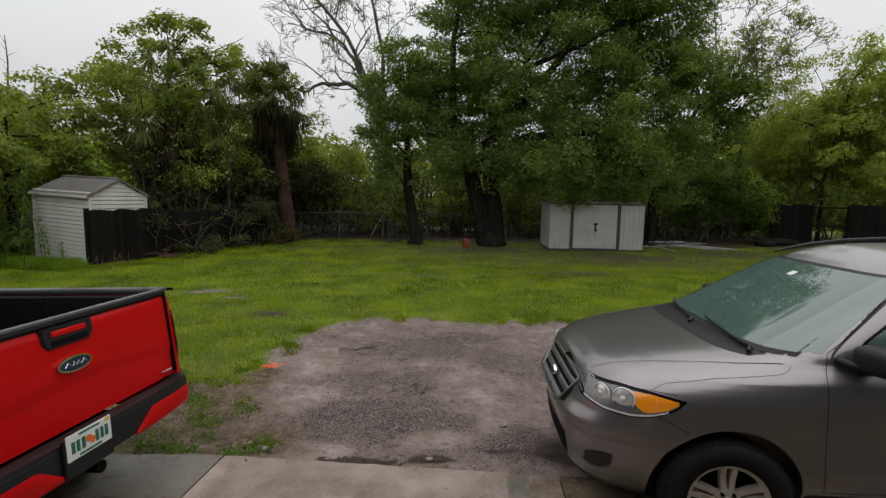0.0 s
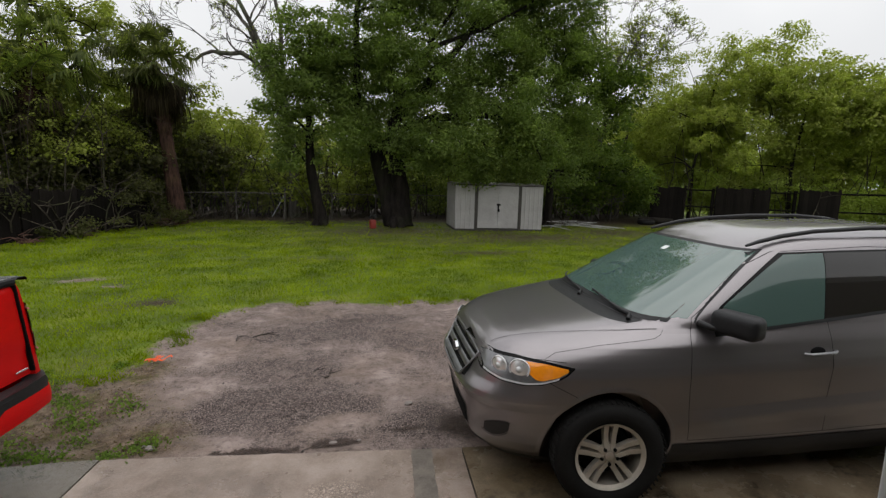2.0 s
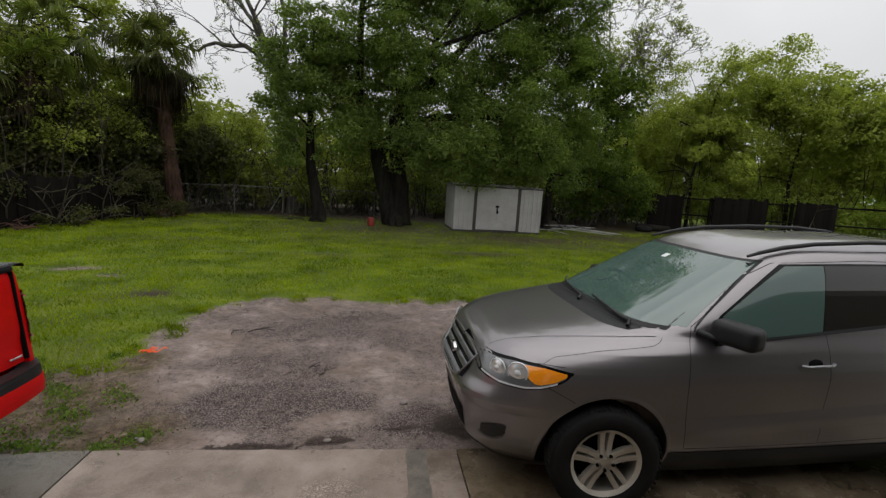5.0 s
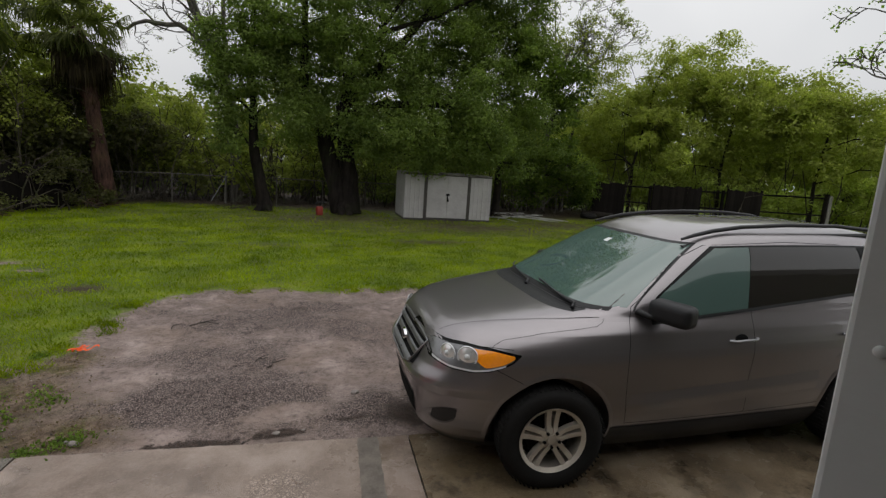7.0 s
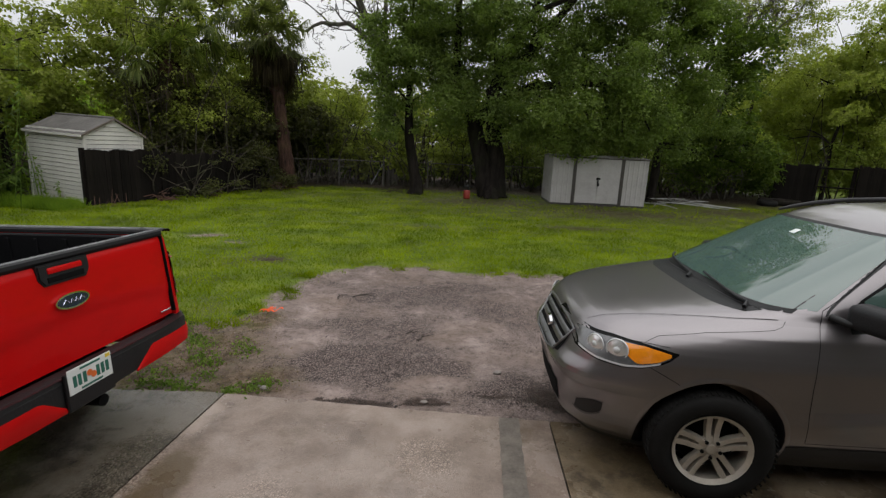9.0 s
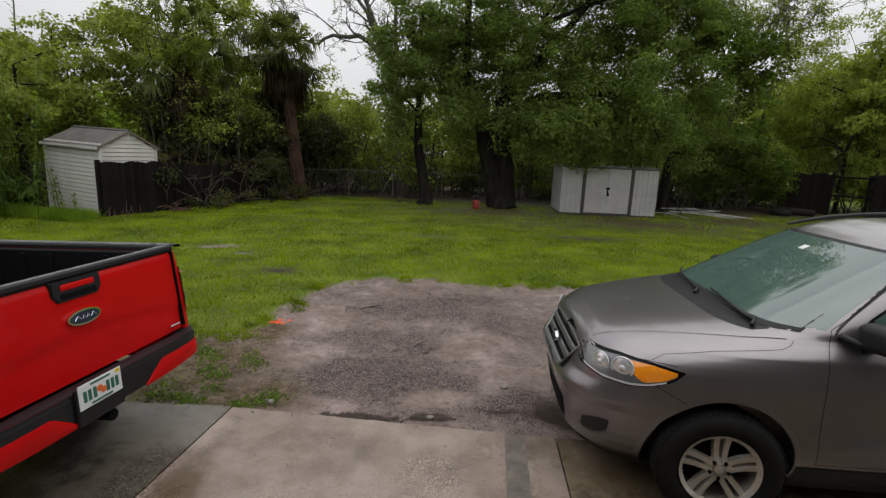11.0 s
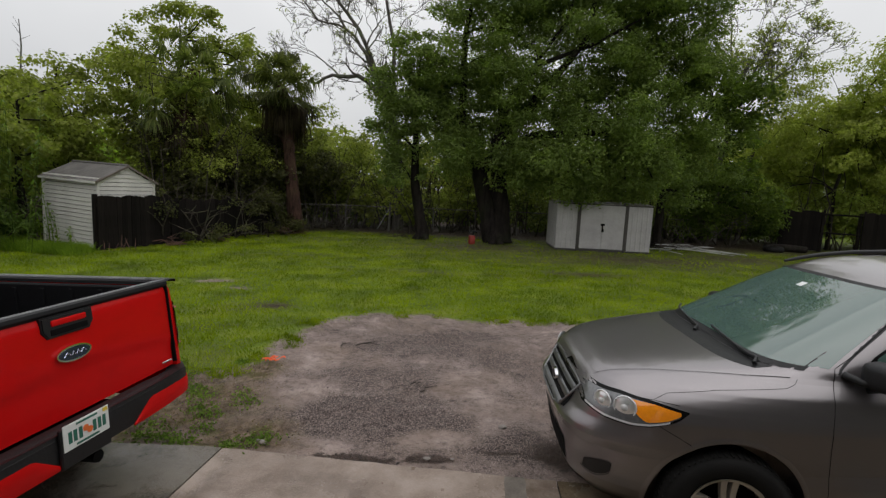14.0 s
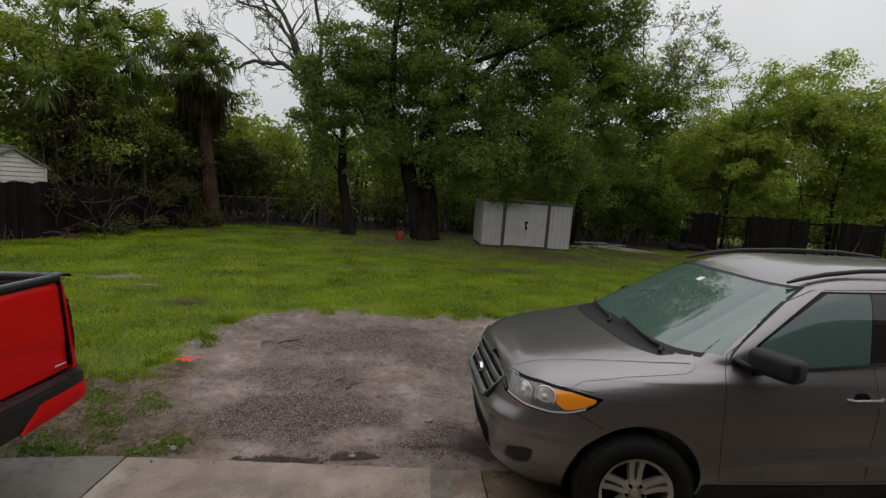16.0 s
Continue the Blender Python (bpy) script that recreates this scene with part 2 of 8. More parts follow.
BARK_PALE = bark("bare_tree_bark", (0.04, 0.036, 0.032), (0.16, 0.145, 0.13), 4)
BARK_STEM = bark("grey_stem_bark", (0.018, 0.015, 0.012), (0.095, 0.08, 0.062), 5)
BARK_PALM = bark("palm_bark", (0.016, 0.010, 0.008), (0.085, 0.045, 0.034), 9)
LEAF_OAK = leaf_material("oak_leaves", (0.092, 0.132, 0.040), (0.155, 0.216, 0.058), (0.262, 0.335, 0.092), 0.45, 0.6)
LEAF_DARK = leaf_material("dark_leaves", (0.035, 0.056, 0.015), (0.085, 0.129, 0.029), (0.181, 0.245, 0.046))
LEAF_OLIVE = leaf_material("olive_leaves", (0.140, 0.165, 0.034), (0.240, 0.278, 0.060), (0.390, 0.425, 0.105), 0.45, 0.55)
LEAF_WILLOW = leaf_material("willow_leaves", (0.230, 0.265, 0.058), (0.345, 0.385, 0.092), (0.480, 0.515, 0.140), 0.45, 0.45)
LEAF_FRESH = leaf_material("fresh_leaves", (0.084, 0.151, 0.016), (0.185, 0.297, 0.029), (0.336, 0.459, 0.056))
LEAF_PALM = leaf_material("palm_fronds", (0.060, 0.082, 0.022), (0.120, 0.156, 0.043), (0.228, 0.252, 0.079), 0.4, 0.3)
# darker copy of LEAF_PALM, with the silhouetted crown's shade in its colour
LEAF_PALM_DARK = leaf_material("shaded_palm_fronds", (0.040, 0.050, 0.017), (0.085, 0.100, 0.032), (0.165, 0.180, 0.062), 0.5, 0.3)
LEAF_DEAD = leaf_material("dead_fronds", (0.018, 0.015, 0.010), (0.045, 0.036, 0.022), (0.095, 0.075, 0.042), 0.7, 0.3)
LEAF_BROWN = leaf_material("brown_leaf_bits", (0.060, 0.040, 0.022), (0.125, 0.085, 0.050), (0.220, 0.160, 0.095), 0.6, 0.3)
LEAF_VINE = leaf_material("vine_leaves", (0.075, 0.098, 0.026), (0.165, 0.205, 0.055), (0.300, 0.345, 0.100))
# brownish leaves; shade under the canopy is put into these dark tones
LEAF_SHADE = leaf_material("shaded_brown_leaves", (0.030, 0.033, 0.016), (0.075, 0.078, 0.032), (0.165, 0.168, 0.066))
LEAF_MID = leaf_material("mid_green_leaves", (0.056, 0.094, 0.025), (0.131, 0.206, 0.050), (0.263, 0.362, 0.088))
LEAF_SAPLING = leaf_material("sapling_leaves", (0.240, 0.300, 0.060), (0.380, 0.460, 0.100), (0.560, 0.620, 0.170), 0.45, 0.4)
LEAF_CANE = leaf_material("cane_leaves", (0.036, 0.066, 0.013), (0.092, 0.152, 0.030), (0.215, 0.295, 0.080), 0.45, 0.35)
GRASS_BLADE = leaf_material("grass_blades", (0.076, 0.117, 0.004), (0.186, 0.270, 0.006), (0.360, 0.428, 0.015), 0.55, 0.7)


def ground_material():
    m, n, l, b = material("lawn_and_wet_sand", 0.8, 0.0, 0.25)
    def attr(name):
        a = n.new("ShaderNodeAttribute")
        a.attribute_name = name
        return a.outputs["Fac"]
    bare, litter = attr("bare"), attr("litter")
    damp = math_node(n, l, "ADD", attr("damp"), math_node(n, l, "MULTIPLY", math_node(n, l, "SUBTRACT", noise_at(n, l, 11, 7, 0.8), 0.5), 1.3))
    damp = ramp(n, l, damp, [(0.40, (0, 0, 0)), (0.52, (1, 1, 1))])
    # turf
    turf = ramp(n, l, noise_at(n, l, 1.1, 6), [(0.38, (0.046, 0.068, 0.005)), (0.5, (0.126, 0.188, 0.008)), (0.62, (0.228, 0.276, 0.012))])
    turf = mix(n, l, 0.5, turf, ramp(n, l, noise_at(n, l, 38, 4), [(0.35, (0.036, 0.054, 0.005)), (0.65, (0.138, 0.195, 0.010))]))
    turf = mix(n, l, ramp(n, l, noise_at(n, l, 0.45, 5), [(0.54, (0, 0, 0)), (0.66, (0.5,) * 3)]), turf, (0.096, 0.084, 0.036))
    # wet sand: smooth pale silt, darker where grit lies on it
    sand = ramp(n, l, noise_at(n, l, 2.3, 7, 0.7), [(0.36, (0.172, 0.132, 0.115)), (0.50, (0.262, 0.204, 0.182)), (0.64, (0.370, 0.296, 0.268))])
    sand = mix(n, l, ramp(n, l, noise_at(n, l, 0.9, 4), [(0.42, (0, 0, 0)), (0.62, (0.6,) * 3)]), sand, (0.205, 0.150, 0.118))
    tc = n.new("ShaderNodeTexCoord")
    grit, coarse = n.new("ShaderNodeTexVoronoi"), n.new("ShaderNodeTexVoronoi")
    grit.inputs["Scale"].default_value = 130
    coarse.inputs["Scale"].default_value = 48
    l.new(tc.outputs["Object"], grit.inputs["Vector"])
    l.new(tc.outputs["Object"], coarse.inputs["Vector"])
    speck = ramp(n, l, grit.outputs["Color"], [(0.30, (0.020, 0.014, 0.013)), (0.44, (0.085, 0.063, 0.056)), (0.62, (0.180, 0.136, 0.121)), (0.85, (0.330, 0.262, 0.238))])
    gritty = math_node(n, l, "ADD", attr("grit"), math_node(n, l, "MULTIPLY", math_node(n, l, "SUBTRACT", noise_at(n, l, 3.2, 7, 0.75), 0.5), 1.6))
    gritty = ramp(n, l, gritty, [(0.22, (0.02,) * 3), (0.78, (0.95,) * 3)])
    sand = mix(n, l, gritty, sand, speck)
    # dark pits between the coarser grains, their shade put into the colour
    cell = n.new("ShaderNodeSeparateColor")
    l.new(coarse.outputs["Color"], cell.inputs[0])
    pit = math_node(n, l, "LESS_THAN", coarse.outputs["Distance"], math_node(n, l, "MULTIPLY", cell.outputs[0], 0.52))
    pit = math_node(n, l, "MULTIPLY", math_node(n, l, "MULTIPLY", pit, math_node(n, l, "LESS_THAN", cell.outputs[1], 0.55)), gritty)
    sand = mix(n, l, math_node(n, l, "MULTIPLY", pit, 0.9), sand, (0.030, 0.021, 0.019))
    clod = ramp(n, l, noise_at(n, l, 16, 6, 0.75), [(0.34, (0.55,) * 3), (0.48, (1.0,) * 3), (0.66, (1.15,) * 3)])
    sand = mix(n, l, 1.0, sand, clod, "MULTIPLY")
    brown = ramp(n, l, noise_at(n, l, 7, 7, 0.78), [(0.36, (0.038, 0.027, 0.014)), (0.5, (0.135, 0.094, 0.062)), (0.66, (0.270, 0.205, 0.150))])
    moss = ramp(n, l, noise_at(n, l, 4.3, 7, 0.78), [(0.50, (0, 0, 0)), (0.60, (0.8,) * 3)])
    brown = mix(n, l, moss, brown, ramp(n, l, noise_at(n, l, 60, 4), [(0.35, (0.040, 0.036, 0.008)), (0.65, (0.130, 0.125, 0.030))]))
    sand = mix(n, l, attr("soil"), sand, brown)
    mud = mix(n, l, ramp(n, l, noise_at(n, l, 30, 6, 0.8), [(0.42, (0, 0, 0)), (0.60, (1, 1, 1))]), (0.026, 0.017, 0.013), (0.075, 0.050, 0.040))
    sand = mix(n, l, damp, sand, mud)
    mulch_and_shade = ramp(n, l, noise_at(n, l, 14, 6, 0.75), [(0.3, (0.014, 0.010, 0.007)), (0.6, (0.055, 0.035, 0.022)), (0.8, (0.10, 0.06, 0.035))])
    ground_col = mix(n, l, litter, turf, mulch_and_shade)
    edge = math_node(n, l, "ADD", bare, math_node(n, l, "MULTIPLY", math_node(n, l, "SUBTRACT", noise_at(n, l, 9, 6, 0.75), 0.5), 0.9))
    edge = ramp(n, l, edge, [(0.42, (0, 0, 0)), (0.60, (1, 1, 1))])
    l.new(mix(n, l, edge, ground_col, sand), b.inputs["Base Color"])
    l.new(mix(n, l, damp, ramp(n, l, noise_at(n, l, 3, 5), [(0.3, (0.55,) * 3), (0.7, (0.85,) * 3)]), (0.32, 0.32, 0.32)), b.inputs["Roughness"])
    h = math_node(n, l, "ADD", math_node(n, l, "ADD", noise_at(n, l, 45, 5, 0.7), math_node(n, l, "MULTIPLY", noise_at(n, l, 11, 6, 0.75), 2.0)), math_node(n, l, "MULTIPLY", grit.outputs["Distance"], 0.8))
    h = math_node(n, l, "SUBTRACT", h, math_node(n, l, "MULTIPLY", pit, 0.9))
    bump(n, l, b, h, 0.8, 0.010)
    return m


def concrete(name, dark, mid, light, wet=0.5, stony=0.7, blotch=0.65):
    m, n, l, b = material(name, 0.6, 0.0, 0.9 if wet > 2 else 0.5)
    base = ramp(n, l, noise_at(n, l, 1.4, 7, 0.65), [(0.40, dark), (0.5, mid), (0.60, light)])
    fine = ramp(n, l, noise_at(n, l, 60, 4), [(0.3, tuple(c * 0.7 for c in mid)), (0.7, light)])
    base = mix(n, l, 0.3, base, fine)
    pit = n.new("ShaderNodeTexVoronoi")
    pit.inputs["Scale"].default_value = 125
    tc = n.new("ShaderNodeTexCoord")
    l.new(tc.outputs["Object"], pit.inputs["Vector"])
    def attr(name):
        a = n.new("ShaderNodeAttribute")
        a.attribute_name = name
        return a.outputs["Fac"]
    def ragged(name, scale):
        return math_node(n, l, "ADD", attr(name), math_node(n, l, "MULTIPLY", math_node(n, l, "SUBTRACT", noise_at(n, l, scale, 7, 0.75), 0.5), 1.5))
    soaked = ramp(n, l, ragged("stain", 3.5), [(0.30, (0, 0, 0)), (0.75, (0.85,) * 3)])
    base = mix(n, l, soaked, base, (0.095, 0.066, 0.030))
    # pale base colour stands in for sky reflected on the wet concrete
    base = mix(n, l, ramp(n, l, ragged("sky_sheen", 2.5), [(0.25, (0, 0, 0)), (0.80, (0.9,) * 3)]), base, (min(0.6, mid[0] * 1.3 + 0.105), min(0.6, mid[1] * 1.3 + 0.094), min(0.6, mid[2] * 1.3 + 0.084)))
    # aggregate laid bare where the skin has worn off
    worn = ramp(n, l, ragged("worn", 6), [(0.20, (0,) * 3), (0.85, (0.9,) * 3)])
    worn = mix(n, l, ramp(n, l, noise_at(n, l, 0.9, 5), [(0.47, (0, 0, 0)), (0.58, (stony,) * 3)]), worn, (0.9, 0.9, 0.9))
    stones = ramp(n, l, pit.outputs["Color"], [(0.25, tuple(c * 0.55 for c in mid)), (0.52, mid), (0.74, tuple(c * 1.35 + 0.02 for c in mid)), (0.90, tuple(c * 1.9 + 0.08 for c in mid))])
    base = mix(n, l, worn, base, stones)
    stain = ramp(n, l, noise_at(n, l, 2.6, 5, 0.7), [(0.53, (0, 0, 0)), (0.64, (blotch,) * 3)])
    base = mix(n, l, stain, base, tuple(c * 0.45 for c in dark))
    l.new(base, b.inputs["Base Color"])
    shine = ramp(n, l, noise_at(n, l, 1.1, 6, 0.7), [(0.5 - 0.1 / max(wet, 0.2), (0.10,) * 3), (0.5 + 0.12 * wet, (0.60,) * 3)])
    l.new(mix(n, l, ramp(n, l, ragged("sky_sheen", 5), [(0.2, (0, 0, 0)), (0.5, (1, 1, 1))]), shine, (0.10, 0.10, 0.10)), b.inputs["Roughness"])
    bump(n, l, b, math_node(n, l, "ADD", noise_at(n, l, 40, 5), pit.outputs["Distance"]), 0.4 if wet > 2 else 0.25, 0.006)
    return m


GROUND = ground_material()
SLAB_PALE = concrete("pale_wet_concrete", (0.156, 0.111, 0.084), (0.258, 0.198, 0.160), (0.350, 0.280, 0.238), 0.9, 0.10, 0.25)
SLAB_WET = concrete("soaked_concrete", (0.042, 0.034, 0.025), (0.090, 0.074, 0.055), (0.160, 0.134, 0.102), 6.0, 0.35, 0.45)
SLAB_BROWN = concrete("brown_stained_concrete", (0.060, 0.044, 0.027), (0.150, 0.112, 0.072), (0.27, 0.215, 0.15), 1.2, 0.2, 0.7)
TAR = plain("tar_patch", (0.150, 0.130, 0.110), 0.75, vary=0.5, scale=7, bumpy=0.4, spec=0.25)
JOINT = plain("joint_soil", (0.022, 0.018, 0.014), 0.9, vary=0.4)

# ---- building helpers ----
def part(name, bm, mat, parent=None, label="", smooth=None, m=None):
    """Links a bmesh as one mesh object under a thing or a part."""
    me = bpy.data.meshes.new(name)
    bmesh.ops.recalc_face_normals(bm, faces=bm.faces)
    bm.to_mesh(me)
    bm.free()
    for one in mat if isinstance(mat, (list, tuple)) else [mat]:
        me.materials.append(one)
    if smooth is not None:
        me.polygons.foreach_set("use_smooth", [True] * len(me.polygons))
        me.set_sharp_from_angle(angle=radians(smooth))
    ob = new(name, me)
    ob.parent = parent
    if m is not None:
        ob.matrix_basis = m
    if label:
        ob["label"] = label
    return ob


def thing(name, m, label, category, group="", kind=""):
    ob = new(name)
    ob.empty_display_size = 0.2
    ob.matrix_world = m
    return tagged(ob, label, category, group, kind)


def mesh_of(name, verts, faces, mats, smooth=False):
    """A mesh from numpy arrays of corners and of equal-sided faces."""
    me = bpy.data.meshes.new(name)
    verts, faces = np.asarray(verts, np.float32), np.asarray(faces, np.int32)
    k = faces.shape[1]
    me.vertices.add(len(verts))
    me.vertices.foreach_set("co", verts.ravel())
    me.loops.add(faces.size)
    me.loops.foreach_set("vertex_index", faces.ravel())
    me.polygons.add(len(faces))
    me.polygons.foreach_set("loop_start", np.arange(0, faces.size, k, dtype=np.int32))
    me.polygons.foreach_set("loop_total", np.full(len(faces), k, np.int32))
    me.update(calc_edges=True)
    me.validate()
    if smooth:
        me.polygons.foreach_set("use_smooth", [True] * len(me.polygons))
    for one in mats if isinstance(mats, (list, tuple)) else [mats]:
        me.materials.append(one)
    return me


def box(x0, x1, y0, y1, z0, z1, bevel=0.0, bm=None, seg=1):
    own = bmesh.new()
    bmesh.ops.create_cube(own, size=1, matrix=Matrix.LocRotScale(((x0 + x1) / 2, (y0 + y1) / 2, (z0 + z1) / 2), None, (x1 - x0, y1 - y0, z1 - z0)))
    if bevel:
        bmesh.ops.bevel(own, geom=own.edges[:], offset=bevel, segments=seg, affect="EDGES", profile=0.5)
    if bm is None:
        return own
    return join(bm, own)


def join(bm, other, m=None):
    if m is not None:
        other.transform(m)
    me = bpy.data.meshes.new("tmp")
    other.to_mesh(me)
    other.free()
    bm.from_mesh(me)
    bpy.data.meshes.remove(me)
    return bm


def lathe(profile, steps=48, axis="Y"):
    """Turns a profile of (radius, along) round an axis."""
    bm = bmesh.new()
    rings = []
    for i in range(steps):
        a = 2 * math.pi * i / steps
        c, s = math.cos(a), math.sin(a)
        ring = []
        for r, h in profile:
            p = {"Y": (r * c, h, r * s), "Z": (r * c, r * s, h), "X": (h, r * c, r * s)}[axis]
            ring.append(bm.verts.new(p))
        rings.append(ring)
    for i in range(steps):
        a, b = rings[i], rings[(i + 1) % steps]
        for j in range(len(profile) - 1):
            bm.faces.new((a[j], b[j], b[j + 1], a[j + 1]))
    bmesh.ops.remove_doubles(bm, verts=bm.verts[:], dist=1e-5)
    return bm


def tube(points, radii, sides=6, bm=None, caps=True):
    """A tapered tube along points."""
    own = bm if bm is not None else bmesh.new()
    pts = [Vector(p) for p in points]
    if isinstance(radii, (int, float)):
        radii = [radii] * len(pts)
    radii = [float(r) for r in radii]
    rings = []
    ref = Vector((0, 0, 1))
    for i, p in enumerate(pts):
        d = (pts[min(i + 1, len(pts) - 1)] - pts[max(i - 1, 0)]).normalized()
        up = ref if abs(d.dot(ref)) < 0.95 else Vector((1, 0, 0))
        u = d.cross(up).normalized()
        v = d.cross(u).normalized()
        rings.append([own.verts.new(p + radii[i] * (math.cos(2 * math.pi * k / sides) * u + math.sin(2 * math.pi * k / sides) * v)) for k in range(sides)])
    for a, b in zip(rings, rings[1:]):
        for k in range(sides):
            own.faces.new((a[k], a[(k + 1) % sides], b[(k + 1) % sides], b[k]))
    if caps:
        own.faces.new(rings[0][::-1])
        own.faces.new(rings[-1])
    return own


def sheet(rows, thick=0.0, close=False):
    """A grid of points as a surface."""
    bm = bmesh.new()
    vs = [[bm.verts.new(p) for p in row] for row in rows]
    for a, b in zip(vs, vs[1:]):
        n = len(a)
        for k in range(n if close else n - 1):
            bm.faces.new((a[k], a[(k + 1) % n], b[(k + 1) % n], b[k]))
    if thick:
        bmesh.ops.recalc_face_normals(bm, faces=bm.faces)
        bmesh.ops.solidify(bm, geom=bm.faces[:], thickness=thick)
    return bm


def lerp(table, z):
    xs = [r[0] for r in table]
    return [float(np.interp(z, xs, [r[k] for r in table])) for k in range(1, len(table[0]))]


def ground_at(x, y):
    """Height of the ground: the drive falls gently along the house, the lawn is nearly level."""
    near = min(1.0, max(0.0, (6.0 - y) / 2.0))
    z = 0.0
    if x > 1.5:
        z += near * 0.026 * (min(x, 9.0) - 1.5)
    if x < -2.0:
        z += near * 0.045 * (max(x, -9.0) + 2.0)
    return z

# ---- ground, drive and house ----
def spaced(lo, hi, step, far, grow=1.22):
    mid = list(np.arange(lo, hi + 1e-6, step))
    a, b, d = [], [], step
    while (not a or a[-1] > -far) or (not b or b[-1] < far):
        d = min(d * grow, 90)
        a.append((a[-1] if a else lo) - d)
        b.append((b[-1] if b else hi) + d)
    return np.array(a[::-1] + mid + b)


BARE_EDGE = np.array([(-3.5, 3.3), (-3.5, 4.5), (-3.1, 5.0), (-2.55, 5.45), (-2.22, 5.7), (-2.18, 6.5), (-2.05, 7.5), (-1.7, 7.95), (-1.1, 8.27), (-0.3, 8.2), (0.76, 8.05), (1.2, 8.12), (2.2, 8.2), (4.0, 8.0), (6.5, 7.2), (7.2, 3.0)])


def inside(poly, x, y):
    """Signed distance to a closed outline, positive inside."""
    best, odd = np.full(x.shape, 1e9), np.zeros(x.shape, bool)
    for (ax, ay), (bx, by) in zip(poly, np.roll(poly, -1, 0)):
        t = np.clip(((x - ax) * (bx - ax) + (y - ay) * (by - ay)) / ((bx - ax) ** 2 + (by - ay) ** 2), 0, 1)
        best = np.minimum(best, np.hypot(x - ax - t * (bx - ax), y - ay - t * (by - ay)))
        with np.errstate(divide="ignore", invalid="ignore"):
            odd ^= ((ay > y) != (by > y)) & (x < (bx - ax) * (y - ay) / (by - ay) + ax)
    return np.where(odd, best, -best)


def blob(x, y, cx, cy, rx, ry, turn=0.0):
    c, s = math.cos(turn), math.sin(turn)
    u, v = (c * (x - cx) + s * (y - cy)) / rx, (-s * (x - cx) + c * (y - cy)) / ry
    return np.clip(1.2 - np.hypot(u, v), 0, 1)


def wave(x, y, k, seed):
    """Cheap smooth unevenness from a few crossed waves."""
    rng = np.random.default_rng(seed)
    out = np.zeros_like(x)
    for _ in range(9):
        a, p, f = rng.uniform(0, 6.28), rng.uniform(0, 6.28), k * rng.uniform(0.6, 1.8)
        out += np.sin(f * (x * math.cos(a) + y * math.sin(a)) + p)
    return out / 9


def ground_maps(x, y):
    bare = np.clip(0.5 + inside(BARE_EDGE, x, y) / 0.7 + 0.35 * wave(x, y, 4.0, 3), 0, 1)
    for cx, cy, rx, ry, t, k in ((-5.0, 10.2, 1.0, 0.40, 0.3, 0.70), (-4.2, 9.6, 0.6, 0.3, 0, 0.58), (-6.4, 10.0, 0.6, 0.3, 0.2, 0.6), (-3.2, 12.6, 0.9, 0.25, 0.1, 0.6), (2.3, 11.2, 0.7, 0.2, 0.0, 0.5), (-3.4, 4.6, 1.0, 0.8, 0, 0.62), (-2.4, 5.2, 0.5, 0.5, 0, 0.6), (-4.5, 4.3, 0.9, 0.5, 0, 0.5)):
        bare = np.maximum(bare, k * blob(x, y, cx, cy, rx, ry, t))
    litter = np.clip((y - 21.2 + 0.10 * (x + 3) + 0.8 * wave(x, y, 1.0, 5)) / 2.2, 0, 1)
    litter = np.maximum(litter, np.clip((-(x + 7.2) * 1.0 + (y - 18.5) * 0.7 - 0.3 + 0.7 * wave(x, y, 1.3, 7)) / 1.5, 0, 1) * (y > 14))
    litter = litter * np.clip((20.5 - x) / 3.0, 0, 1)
    # wide patches at y 15 to 19 paint the oak's shade; others are soil
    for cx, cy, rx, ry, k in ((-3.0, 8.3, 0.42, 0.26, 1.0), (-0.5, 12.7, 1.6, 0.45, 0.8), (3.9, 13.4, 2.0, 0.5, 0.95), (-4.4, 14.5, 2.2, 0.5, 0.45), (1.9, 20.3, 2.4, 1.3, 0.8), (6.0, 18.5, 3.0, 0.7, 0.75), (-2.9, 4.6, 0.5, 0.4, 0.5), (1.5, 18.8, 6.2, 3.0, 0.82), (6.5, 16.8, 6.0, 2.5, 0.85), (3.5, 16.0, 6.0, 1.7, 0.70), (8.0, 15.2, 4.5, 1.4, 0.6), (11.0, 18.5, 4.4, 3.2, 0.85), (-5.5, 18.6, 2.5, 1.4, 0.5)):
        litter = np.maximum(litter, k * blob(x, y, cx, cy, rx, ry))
    damp = np.zeros_like(x)
    for cx, cy, rx, ry, t, k in ((-0.68, 3.70, 0.52, 0.13, -0.06, 1.0), (-0.12, 3.75, 0.34, 0.12, 0.1, 0.85), (0.55, 3.90, 0.35, 0.12, 0.1, 0.62), (1.10, 3.95, 0.62, 0.40, 0.1, 0.72), (1.2, 4.4, 0.3, 0.25, 0.3, 0.6), (0.2, 7.25, 0.6, 0.22, 0, 0.45)):
        damp = np.maximum(damp, k * blob(x, y, cx, cy, rx, ry, t))
    damp = np.clip(damp + 0.25 * wave(x, y, 5.0, 9) * (damp > 0.05), 0, 1)
    return bare, litter, damp


